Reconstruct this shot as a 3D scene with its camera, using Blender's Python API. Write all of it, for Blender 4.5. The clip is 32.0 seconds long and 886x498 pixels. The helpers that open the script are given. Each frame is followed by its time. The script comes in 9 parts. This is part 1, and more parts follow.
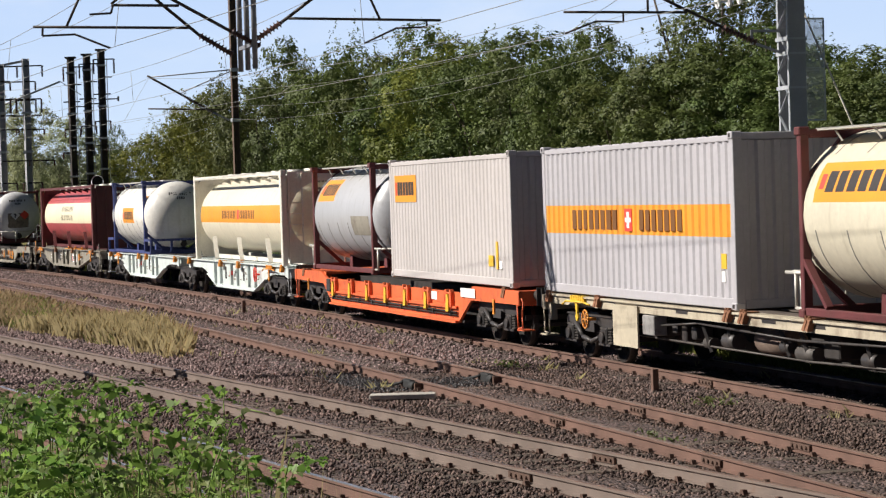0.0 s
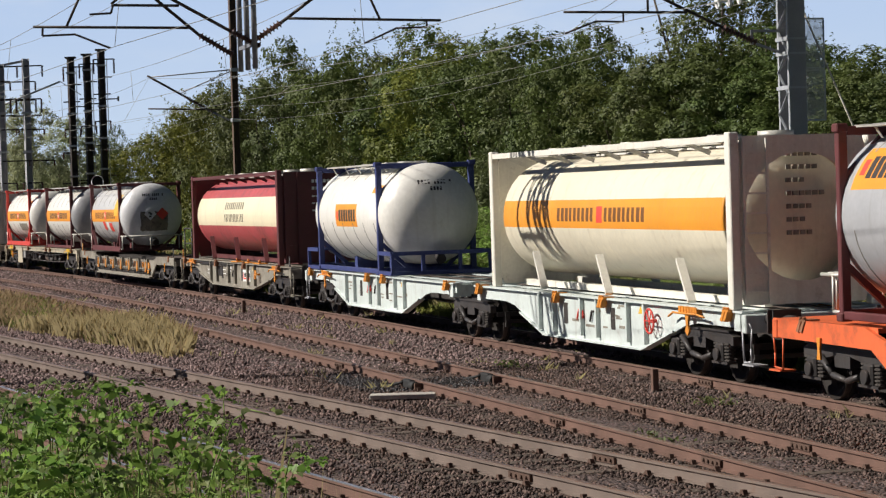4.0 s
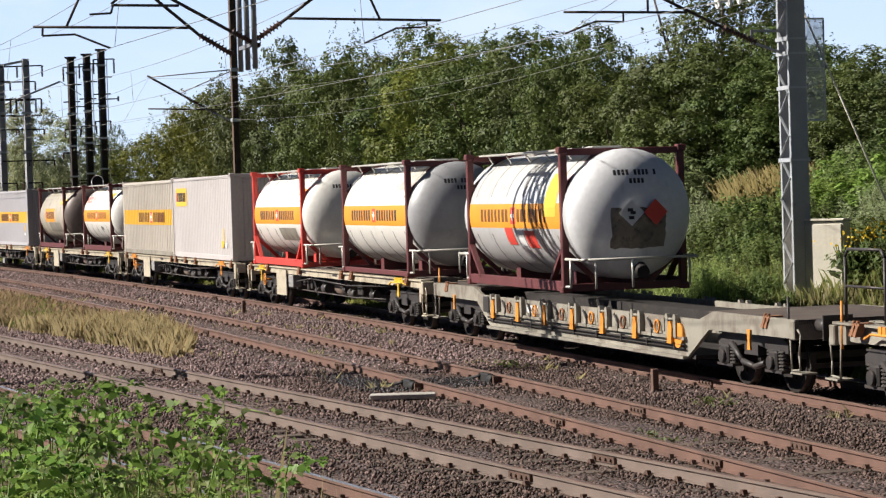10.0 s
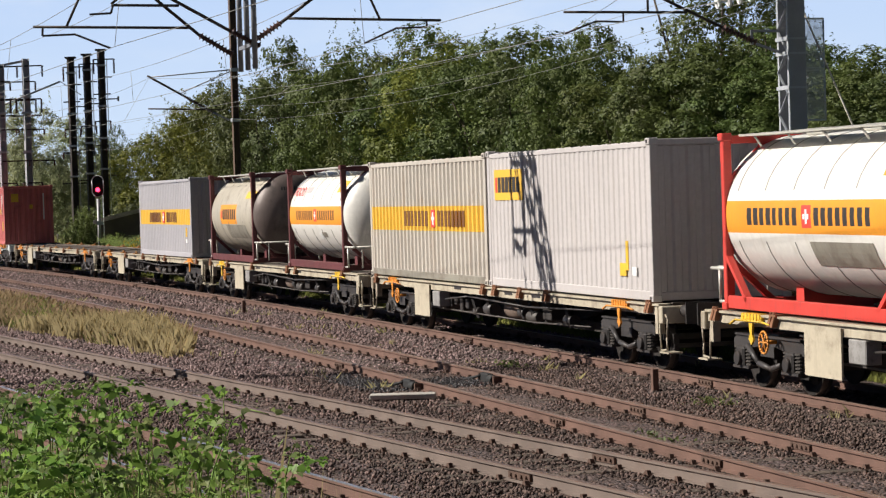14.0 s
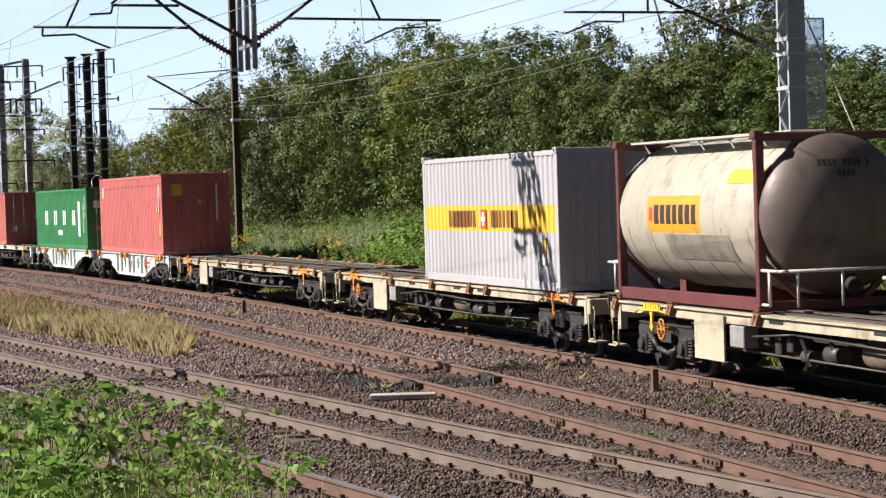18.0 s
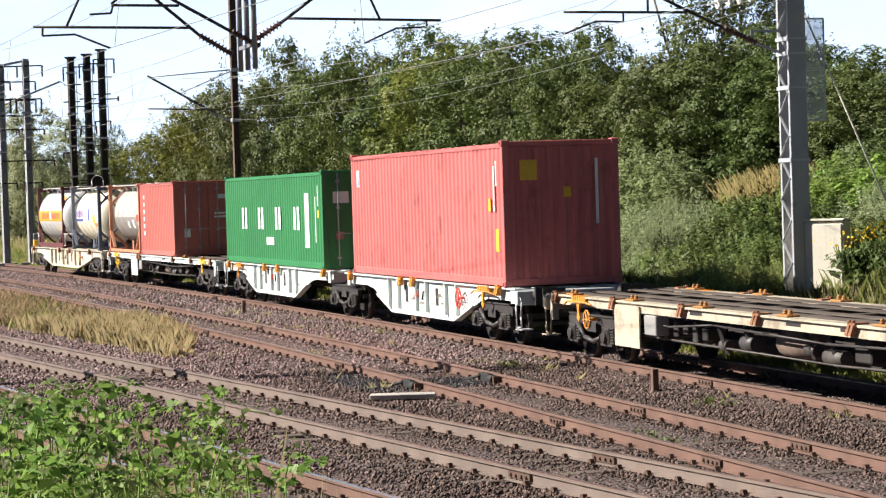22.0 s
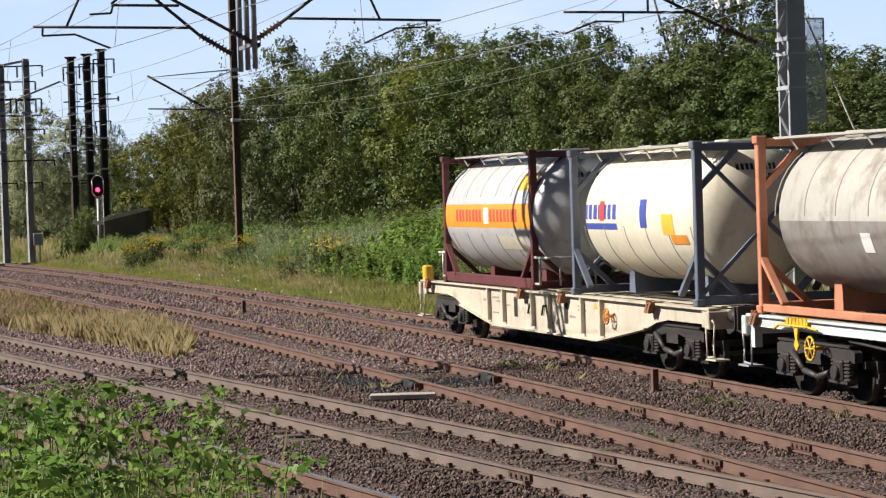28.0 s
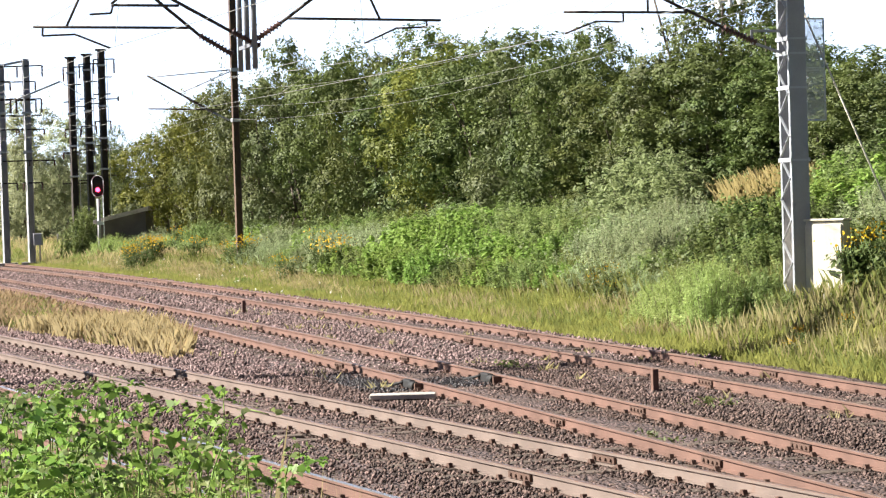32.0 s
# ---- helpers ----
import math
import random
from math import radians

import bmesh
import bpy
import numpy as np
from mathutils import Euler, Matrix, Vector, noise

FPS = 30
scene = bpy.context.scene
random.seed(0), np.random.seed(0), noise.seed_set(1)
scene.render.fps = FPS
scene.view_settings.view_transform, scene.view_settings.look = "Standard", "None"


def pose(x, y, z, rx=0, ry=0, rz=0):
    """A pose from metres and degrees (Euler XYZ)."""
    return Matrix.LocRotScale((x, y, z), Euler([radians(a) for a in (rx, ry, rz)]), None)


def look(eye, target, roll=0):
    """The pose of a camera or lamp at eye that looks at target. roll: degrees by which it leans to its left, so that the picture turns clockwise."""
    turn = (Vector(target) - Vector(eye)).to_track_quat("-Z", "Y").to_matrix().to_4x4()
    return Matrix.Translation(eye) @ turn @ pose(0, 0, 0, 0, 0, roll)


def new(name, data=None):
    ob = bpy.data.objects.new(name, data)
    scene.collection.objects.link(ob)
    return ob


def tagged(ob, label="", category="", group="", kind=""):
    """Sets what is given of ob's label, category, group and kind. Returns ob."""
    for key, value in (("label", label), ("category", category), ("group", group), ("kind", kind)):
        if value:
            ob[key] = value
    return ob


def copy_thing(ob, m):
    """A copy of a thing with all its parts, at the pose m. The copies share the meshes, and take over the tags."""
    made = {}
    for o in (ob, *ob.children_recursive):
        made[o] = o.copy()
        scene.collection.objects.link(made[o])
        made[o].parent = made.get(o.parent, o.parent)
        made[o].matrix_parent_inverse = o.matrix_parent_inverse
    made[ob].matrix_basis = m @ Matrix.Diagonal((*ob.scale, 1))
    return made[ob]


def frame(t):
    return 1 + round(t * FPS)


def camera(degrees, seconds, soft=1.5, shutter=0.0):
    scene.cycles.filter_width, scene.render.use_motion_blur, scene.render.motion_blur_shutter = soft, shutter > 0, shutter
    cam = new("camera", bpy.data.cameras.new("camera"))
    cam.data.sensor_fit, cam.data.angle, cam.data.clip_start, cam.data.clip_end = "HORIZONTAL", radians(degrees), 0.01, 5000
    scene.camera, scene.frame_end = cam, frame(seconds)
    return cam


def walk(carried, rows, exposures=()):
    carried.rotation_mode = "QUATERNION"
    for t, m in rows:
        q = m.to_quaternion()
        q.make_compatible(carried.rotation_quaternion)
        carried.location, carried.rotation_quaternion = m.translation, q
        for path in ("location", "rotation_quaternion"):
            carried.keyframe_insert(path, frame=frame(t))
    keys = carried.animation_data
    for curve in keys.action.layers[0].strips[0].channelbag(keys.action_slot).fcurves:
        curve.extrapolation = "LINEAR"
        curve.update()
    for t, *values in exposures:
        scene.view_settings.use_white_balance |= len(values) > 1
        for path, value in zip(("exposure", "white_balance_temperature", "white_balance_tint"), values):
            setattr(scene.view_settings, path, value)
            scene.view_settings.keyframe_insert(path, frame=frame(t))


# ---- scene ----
# ======== camera ========
EYE_Z = 3.078
TILT = 1.364
cam = camera(21.163, 32.0, soft=1.25)
VIEW = look((0, 0, EYE_Z), (0, 100, EYE_Z - 100 * math.tan(radians(TILT))), roll=-1.793)
walk(cam, [(0, VIEW), (32, VIEW)], exposures=[
    (0, 0.55), (1, 0.4), (2, 0.25), (3, 0.25), (6, 0.45), (7, 0.4), (8, 0.65), (9, 0.75), (10, 0.75), (11, 0.7), (14, 0.5), (17, 0.85), (18, 0.9),
    (19, 1.0), (20, 1.3), (21, 1.4), (22, 1.2), (23, 0.85), (24, 0.8), (25, 0.85), (28, 0.65), (29, 1.1), (30, 1.65), (31, 1.75), (32, 1.75)])

# ======== light ========
SUN_ELEV = 35.5
world = bpy.data.worlds.new("world")
scene.world = world
world.use_nodes = True
wt = world.node_tree
sky = wt.nodes.new("ShaderNodeTexSky")
sky.sky_type = "NISHITA"
sky.sun_disc = False
sky.sun_elevation = radians(SUN_ELEV)
sky.sun_rotation = radians(-87)
sky.air_density, sky.dust_density, sky.ozone_density = 0.15, 0.02, 1.6
bg = wt.nodes["Background"]
bg.inputs[1].default_value = 0.05
wt.links.new(sky.outputs[0], bg.inputs[0])
sun = new("sun", bpy.data.lights.new("sun", "SUN"))
sun.data.energy = 5.0
sun.data.angle = radians(0.53)
sun.data.color = (1.0, 0.94, 0.86)
sun.matrix_world = look((-100, 4.5, 100 * math.tan(radians(SUN_ELEV))), (0, 0, 0))


# ======== track plan ========
# s runs along the centre of the train's track, away from the viewer; lat is the offset away from the viewer.
X0, Y0, HEAD, K0, K1 = 8.671, 24.397, radians(74.707), 0.000413, 1.029e-5
STEP = 0.5
SS = np.arange(-340.0, 400.0 + STEP, STEP)
_sc = np.clip(SS, -30, 150)
HEADING = HEAD - (K0 * _sc + K1 * _sc * _sc / 2) - np.where(SS > 150, (K0 + K1 * 150) * 0.25 * (SS - 150), 0)
_i0 = int(round(340 / STEP))
_dx = -np.cos(HEADING) * STEP
_dy = np.sin(HEADING) * STEP
CX = np.concatenate([[0], np.cumsum((_dx[1:] + _dx[:-1]) / 2)])
CY = np.concatenate([[0], np.cumsum((_dy[1:] + _dy[:-1]) / 2)])
CX += X0 - CX[_i0]
CY += Y0 - CY[_i0]


def on_track(s, lat=0.0):
    """World x, y and heading angle at s along the track."""
    a = np.interp(s, SS, HEADING)
    return np.interp(s, SS, CX) + lat * np.sin(a), np.interp(s, SS, CY) + lat * np.cos(a), a


def track_pose(s, lat=0.0, z=0.0):
    """Pose whose x axis points the way the train goes and whose y axis points away from the viewer."""
    x, y, a = on_track(s, lat)
    return Matrix.Translation((x, y, z)) @ Matrix.Rotation(-float(a), 4, "Z")


def travelled(t):
    return 7.7089 * t + 0.08779 * t * t / 2 - 0.001099 * t ** 3 / 3 + 0.000057 * t ** 4 / 4


# the two straight tracks nearer the viewer
D3 = Vector((-0.3946, 0.9188, 0)).normalized()
N3 = Vector((D3.y, -D3.x, 0))
ORIGIN3 = Vector((-0.876, 32.0, 0))
ORIGIN4 = Vector((-4.80, 32.0, 0))


def straight_pose(origin, r, lat=0.0, z=0.0):
    p = origin + D3 * r + N3 * lat
    return Matrix(((-D3.x, N3.x, 0, p.x), (-D3.y, N3.y, 0, p.y), (0, 0, 1, z), (0, 0, 0, 1)))


# ======== materials ========
def ramp_mix(nt, fac, a, b):
    m = nt.nodes.new("ShaderNodeMix")
    m.data_type = "RGBA"
    nt.links.new(fac, m.inputs[0])
    for i, c in ((6, a), (7, b)):
        if isinstance(c, tuple):
            m.inputs[i].default_value = (*c, 1)
        else:
            nt.links.new(c, m.inputs[i])
    return m.outputs[2]


def math_node(nt, op, a, b=0.0, c=None):
    m = nt.nodes.new("ShaderNodeMath")
    m.operation = op
    m.use_clamp = False
    for i, v in enumerate((a, b) if c is None else (a, b, c)):
        if isinstance(v, (int, float)):
            m.inputs[i].default_value = v
        else:
            nt.links.new(v, m.inputs[i])
    return m.outputs[0]


def noise_node(nt, scale, detail=4, vec=None, rough=0.55):
    n = nt.nodes.new("ShaderNodeTexNoise")
    n.inputs["Scale"].default_value = scale
    n.inputs["Detail"].default_value = detail
    n.inputs["Roughness"].default_value = rough
    if vec is not None:
        nt.links.new(vec, n.inputs["Vector"])
    return n.outputs["Fac"]


def step_node(nt, fac, lo, hi):
    m = nt.nodes.new("ShaderNodeMapRange")
    m.interpolation_type = "SMOOTHSTEP"
    nt.links.new(fac, m.inputs["Value"])
    m.inputs["From Min"].default_value = lo
    m.inputs["From Max"].default_value = hi
    return m.outputs["Result"]


def coords(nt, scale=(1, 1, 1)):
    tc = nt.nodes.new("ShaderNodeTexCoord")
    mp = nt.nodes.new("ShaderNodeMapping")
    nt.links.new(tc.outputs["Object"], mp.inputs["Vector"])
    mp.inputs["Scale"].default_value = scale
    return mp.outputs[0]


def paint(name, base, rough=0.5, metal=0.0, vary=0.12, big=0.7, fine=14.0, dirt=None, dirt_amount=0.35,
          streaks=0.0, bump=0.1, random=0.0, spec=0.4, islands=False):
    """A worn surface: cloudy large variation, fine grain, dirt patches and streaks that run down."""
    m = bpy.data.materials.new(name)
    m.use_nodes = True
    nt = m.node_tree
    bs = nt.nodes["Principled BSDF"]
    vec = coords(nt)
    f1 = noise_node(nt, big, 5, vec)
    f2 = noise_node(nt, fine, 3, vec)
    dark = tuple(c * (1 - vary * 1.6) for c in base)
    lite = tuple(min(1, c * (1 + vary)) for c in base)
    col = ramp_mix(nt, step_node(nt, f1, 0.3, 0.7), dark, lite)
    grain = ramp_mix(nt, step_node(nt, f2, 0.35, 0.75), tuple(c * 0.86 for c in base), tuple(min(1, c * 1.07) for c in base))
    mix = nt.nodes.new("ShaderNodeMix")
    mix.data_type = "RGBA"
    mix.inputs[0].default_value = 0.4
    nt.links.new(col, mix.inputs[6])
    nt.links.new(grain, mix.inputs[7])
    col = mix.outputs[2]
    if dirt:
        f3 = noise_node(nt, big * 2.3, 8, vec, 0.68)
        lo = 0.72 - dirt_amount * 0.5
        col = ramp_mix(nt, math_node(nt, "MULTIPLY", step_node(nt, f3, lo, lo + 0.22), 0.75), col, dirt)
        if streaks:
            f4 = noise_node(nt, 3.2, 4, coords(nt, (1.6, 1.6, 0.12)))
            col = ramp_mix(nt, math_node(nt, "MULTIPLY", step_node(nt, f4, 0.52, 0.78), streaks), col, dirt)
    if random or islands:
        src = nt.nodes.new("ShaderNodeNewGeometry").outputs["Random Per Island"] if islands else nt.nodes.new("ShaderNodeObjectInfo").outputs["Random"]
        amount = random or 0.3
        hs = nt.nodes.new("ShaderNodeHueSaturation")
        val = math_node(nt, "MULTIPLY_ADD", src, amount * 2, 1 - amount)
        nt.links.new(val, hs.inputs["Value"])
        nt.links.new(col, hs.inputs["Color"])
        col = hs.outputs[0]
    nt.links.new(col, bs.inputs["Base Color"])
    r = math_node(nt, "MULTIPLY_ADD", f2, 0.3, rough - 0.15)
    nt.links.new(r, bs.inputs["Roughness"])
    bs.inputs["Metallic"].default_value = metal
    bs.inputs["Specular IOR Level"].default_value = spec
    if bump:
        b = nt.nodes.new("ShaderNodeBump")
        b.inputs["Strength"].default_value = bump
        b.inputs["Distance"].default_value = 0.02
        nt.links.new(f2, b.inputs["Height"])
        nt.links.new(b.outputs[0], bs.inputs["Normal"])
    return m


def leaf(name, base, tip, sub=0.38, rough=0.6):
    """Foliage: each leaf its own tone, a little light let through."""
    m = bpy.data.materials.new(name)
    m.use_nodes = True
    nt = m.node_tree
    bs = nt.nodes["Principled BSDF"]
    isl = nt.nodes.new("ShaderNodeNewGeometry").outputs["Random Per Island"]
    cloud = noise_node(nt, 0.55, 3, coords(nt))
    fac = math_node(nt, "ADD", math_node(nt, "MULTIPLY", isl, 0.5), math_node(nt, "MULTIPLY", step_node(nt, cloud, 0.35, 0.65), 0.5))
    hs = nt.nodes.new("ShaderNodeHueSaturation")
    one = nt.nodes.new("ShaderNodeObjectInfo").outputs["Random"]
    nt.links.new(math_node(nt, "MULTIPLY_ADD", one, 0.03, 0.488), hs.inputs["Hue"])
    nt.links.new(math_node(nt, "MULTIPLY_ADD", one, 0.24, 0.90), hs.inputs["Value"])
    nt.links.new(ramp_mix(nt, fac, base, tip), hs.inputs["Color"])
    col = hs.outputs[0]
    nt.links.new(col, bs.inputs["Base Color"])
    bs.inputs["Roughness"].default_value = rough
    bs.inputs["Specular IOR Level"].default_value = 0.3
    tr = nt.nodes.new("ShaderNodeBsdfTranslucent")
    nt.links.new(col, tr.inputs[0])
    mx = nt.nodes.new("ShaderNodeMixShader")
    mx.inputs[0].default_value = sub
    nt.links.new(bs.outputs[0], mx.inputs[1])
    nt.links.new(tr.outputs[0], mx.inputs[2])
    nt.links.new(mx.outputs[0], nt.nodes["Material Output"].inputs[0])
    return m


DUST = (0.16, 0.12, 0.09)
GRIME = (0.07, 0.06, 0.05)
RUST = (0.20, 0.085, 0.04)
M = {}
M["rail_rust"] = paint("rail_rust", (0.150, 0.086, 0.066), 0.75, 0.05, 0.22, 1.5, 30, (0.13, 0.075, 0.055), 0.35, bump=0.2)
M["rail_worn"] = paint("rail_worn", (0.172, 0.132, 0.112), 0.7, 0.05, 0.18, 1.5, 30, (0.17, 0.11, 0.08), 0.35, bump=0.2)
M["rail_head"] = paint("rail_head", (0.25, 0.172, 0.14), 0.42, 0.5, 0.2, 2.0, 40, RUST, 0.4, bump=0.1)
M["rail_bright"] = paint("rail_bright", (0.55, 0.50, 0.47), 0.3, 0.85, 0.15, 2.0, 40, bump=0.05)
M["sleeper"] = paint("sleeper", (0.13, 0.10, 0.08), 0.9, 0, 0.3, 2, 25, (0.06, 0.045, 0.035), 0.5, bump=0.5, random=0.25)
M["concrete"] = paint("concrete", (0.45, 0.42, 0.38), 0.9, 0, 0.15, 1.5, 30, (0.25, 0.22, 0.18), 0.4, bump=0.3)
M["chair"] = paint("chair", (0.10, 0.06, 0.045), 0.85, 0.1, 0.3, 3, 30, bump=0.3)
M["steel_dark"] = paint("steel_dark", (0.055, 0.045, 0.04), 0.6, 0.2, 0.3, 1.0, 20, RUST, 0.3, 0.3)
M["mast_brown"] = paint("mast_brown", (0.13, 0.085, 0.06), 0.7, 0.1, 0.25, 1.0, 20, (0.06, 0.05, 0.045), 0.45, 0.4)
M["galvanised"] = paint("galvanised", (0.50, 0.52, 0.55), 0.5, 0.35, 0.1, 1.2, 25, (0.32, 0.31, 0.30), 0.3, 0.25)
M["galvanised_web"] = paint("galvanised_web", (0.40, 0.40, 0.42), 0.55, 0.3, 0.12, 1.2, 25, (0.2, 0.2, 0.2), 0.3, 0.25)
M["tube_steel"] = paint("tube_steel", (0.24, 0.25, 0.28), 0.55, 0.3, 0.12, 1.2, 25, (0.14, 0.14, 0.14), 0.3, 0.25)
M["wire"] = paint("wire", (0.33, 0.32, 0.29), 0.5, 0.5, 0.1)
M["insulator"] = paint("insulator", (0.12, 0.07, 0.06), 0.25, 0, 0.1)
M["bogie"] = paint("bogie", (0.052, 0.047, 0.046), 0.5, 0.1, 0.3, 2.0, 25, (0.06, 0.042, 0.033), 0.45, 0.3)
M["spring"] = paint("spring", (0.085, 0.075, 0.068), 0.6, 0.2, 0.25, 3, 25, (0.04, 0.03, 0.025), 0.4)
# underframe and wheel colours, kept near black to include the shade below the wagons
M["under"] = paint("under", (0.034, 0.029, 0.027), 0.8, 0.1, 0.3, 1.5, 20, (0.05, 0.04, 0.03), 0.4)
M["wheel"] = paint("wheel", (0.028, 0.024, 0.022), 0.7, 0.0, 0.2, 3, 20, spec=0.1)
M["tread"] = paint("tread", (0.10, 0.09, 0.085), 0.4, 0.6, 0.1, 3, 20)
M["white_wagon"] = paint("white_wagon", (0.60, 0.66, 0.64), 0.5, 0, 0.08, 0.8, 14, (0.30, 0.27, 0.23), 0.35, 0.35)
M["cream_wagon"] = paint("cream_wagon", (0.47, 0.415, 0.315), 0.6, 0, 0.12, 0.8, 14, (0.20, 0.15, 0.11), 0.5, 0.5)
M["beige_wagon"] = paint("beige_wagon", (0.56, 0.50, 0.40), 0.6, 0, 0.12, 0.8, 14, (0.22, 0.17, 0.12), 0.4, 0.4)
M["grey_wagon"] = paint("grey_wagon", (0.28, 0.26, 0.215), 0.65, 0, 0.15, 0.8, 14, (0.13, 0.10, 0.08), 0.55, 0.5)
M["orange_wagon"] = paint("orange_wagon", (0.74, 0.145, 0.05), 0.5, 0, 0.12, 0.8, 14, (0.28, 0.08, 0.04), 0.45, 0.4)
M["deck"] = paint("deck", (0.11, 0.088, 0.074), 0.85, 0.1, 0.25, 1.5, 20, (0.09, 0.07, 0.06), 0.5)
M["rusty"] = paint("rusty", (0.28, 0.13, 0.07), 0.85, 0, 0.25, 3, 25, (0.12, 0.07, 0.05), 0.4)
M["air_tank"] = paint("air_tank", (0.20, 0.145, 0.115), 0.7, 0.1, 0.2, 3, 25, (0.09, 0.07, 0.06), 0.4)
M["equipment"] = paint("equipment", (0.30, 0.29, 0.28), 0.6, 0.1, 0.15, 2, 20, (0.12, 0.10, 0.09), 0.4, 0.4)
M["yellow"] = paint("yellow", (0.75, 0.47, 0.04), 0.5, 0, 0.1, 3, 20, (0.3, 0.2, 0.06), 0.3)
M["orange_bits"] = paint("orange_bits", (0.70, 0.27, 0.04), 0.5, 0, 0.1, 3, 20, (0.25, 0.13, 0.05), 0.35)
M["grey_box"] = paint("grey_box", (0.51, 0.475, 0.465), 0.5, 0, 0.06, 0.5, 12, (0.38, 0.33, 0.29), 0.25, 0.25)
M["lilac_box"] = paint("lilac_box", (0.43, 0.415, 0.44), 0.5, 0, 0.06, 0.5, 12, (0.38, 0.34, 0.31), 0.22, 0.25)
M["beige_box"] = paint("beige_box", (0.50, 0.455, 0.40), 0.55, 0, 0.08, 0.5, 12, (0.33, 0.21, 0.13), 0.3, 0.35)
M["stripe"] = paint("stripe", (0.78, 0.31, 0.03), 0.5, 0, 0.08, 0.7, 12, (0.5, 0.33, 0.12), 0.25, 0.2)
M["stripe_pale"] = paint("stripe_pale", (0.78, 0.46, 0.05), 0.5, 0, 0.06, 0.7, 12, (0.6, 0.42, 0.18), 0.2, 0.2)
M["red_box"] = paint("red_box", (0.54, 0.145, 0.135), 0.5, 0, 0.08, 0.5, 12, (0.20, 0.06, 0.045), 0.42, 0.42)
M["red_box_small"] = paint("red_box_small", (0.48, 0.14, 0.115), 0.55, 0, 0.1, 0.5, 12, (0.22, 0.08, 0.05), 0.3, 0.3)
M["green_box"] = paint("green_box", (0.032, 0.20, 0.066), 0.45, 0, 0.08, 0.5, 12, (0.02, 0.12, 0.045), 0.3, 0.3)
M["white_mark"] = paint("white_mark", (0.80, 0.80, 0.78), 0.5, 0, 0.05)
M["black_mark"] = paint("black_mark", (0.035, 0.03, 0.03), 0.6, 0, 0.1)
M["olive_mark"] = paint("olive_mark", (0.10, 0.085, 0.055), 0.6, 0, 0.15)
M["brown_mark"] = paint("brown_mark", (0.17, 0.07, 0.02), 0.6, 0, 0.1)
M["red_mark"] = paint("red_mark", (0.75, 0.07, 0.05), 0.5, 0, 0.08)
M["blue_mark"] = paint("blue_mark", (0.06, 0.09, 0.38), 0.5, 0, 0.08)
M["tank_white"] = paint("tank_white", (0.78, 0.76, 0.71), 0.35, 0, 0.05, 0.6, 10, (0.48, 0.42, 0.33), 0.2, 0.3, spec=0.5)
M["tank_cream"] = paint("tank_cream", (0.76, 0.70, 0.55), 0.4, 0, 0.06, 0.6, 10, (0.42, 0.34, 0.22), 0.25, 0.35, spec=0.5)
M["tank_beige"] = paint("tank_beige", (0.62, 0.57, 0.45), 0.45, 0, 0.08, 0.6, 10, (0.32, 0.27, 0.20), 0.35, 0.4)
M["tank_silver"] = paint("tank_silver", (0.60, 0.595, 0.59), 0.38, 0.2, 0.06, 0.6, 10, (0.30, 0.26, 0.22), 0.3, 0.35)
M["tank_steel"] = paint("tank_steel", (0.43, 0.435, 0.455), 0.42, 0.1, 0.08, 0.6, 10, (0.25, 0.23, 0.21), 0.3, 0.35)
M["dome_brown"] = paint("dome_brown", (0.135, 0.105, 0.095), 0.5, 0.1, 0.2, 0.8, 12, (0.06, 0.05, 0.045), 0.4, 0.4)
M["tank_grey"] = paint("tank_grey", (0.50, 0.48, 0.43), 0.42, 0.05, 0.12, 0.6, 10, (0.20, 0.16, 0.12), 0.5, 0.6)
M["tank_red"] = paint("tank_red", (0.50, 0.098, 0.105), 0.4, 0, 0.12, 0.6, 10, (0.20, 0.07, 0.065), 0.45, 0.6)
M["tank_band"] = paint("tank_band", (0.82, 0.74, 0.53), 0.4, 0, 0.05, 0.6, 10, (0.5, 0.36, 0.25), 0.2, 0.3)
M["ochre_worn"] = paint("ochre_worn", (0.42, 0.20, 0.06), 0.65, 0, 0.2, 3, 20, (0.14, 0.08, 0.05), 0.5)
M["dome_grey"] = paint("dome_grey", (0.36, 0.36, 0.37), 0.45, 0.1, 0.08, 0.8, 10, (0.26, 0.24, 0.22), 0.25, 0.25)
M["dome_mid"] = paint("dome_mid", (0.72, 0.72, 0.73), 0.42, 0.05, 0.08, 0.9, 10, (0.30, 0.28, 0.25), 0.25, 0.3)
M["tank_dull"] = paint("tank_dull", (0.43, 0.39, 0.32), 0.5, 0, 0.12, 0.6, 10, (0.20, 0.16, 0.12), 0.45, 0.5)
M["tank_seam"] = paint("tank_seam", (0.30, 0.285, 0.26), 0.6, 0, 0.2, 2, 14, (0.16, 0.13, 0.10), 0.4)
M["soot"] = paint("soot", (0.21, 0.18, 0.145), 0.6, 0, 0.3, 3, 14, (0.06, 0.05, 0.045), 0.5)
# darker grimy grey that holds the shade of a vessel's lower half
M["tank_low_shade"] = paint("tank_low_shade", (0.30, 0.28, 0.26), 0.45, 0.05, 0.15, 0.8, 10, (0.15, 0.12, 0.10), 0.5, 0.6)
M["frame_maroon"] = paint("frame_maroon", (0.13, 0.036, 0.038), 0.55, 0, 0.15, 1.5, 16, (0.09, 0.045, 0.035), 0.4, 0.3)
M["frame_red"] = paint("frame_red", (0.62, 0.06, 0.045), 0.5, 0, 0.1, 1.5, 16, (0.25, 0.06, 0.05), 0.3, 0.3)
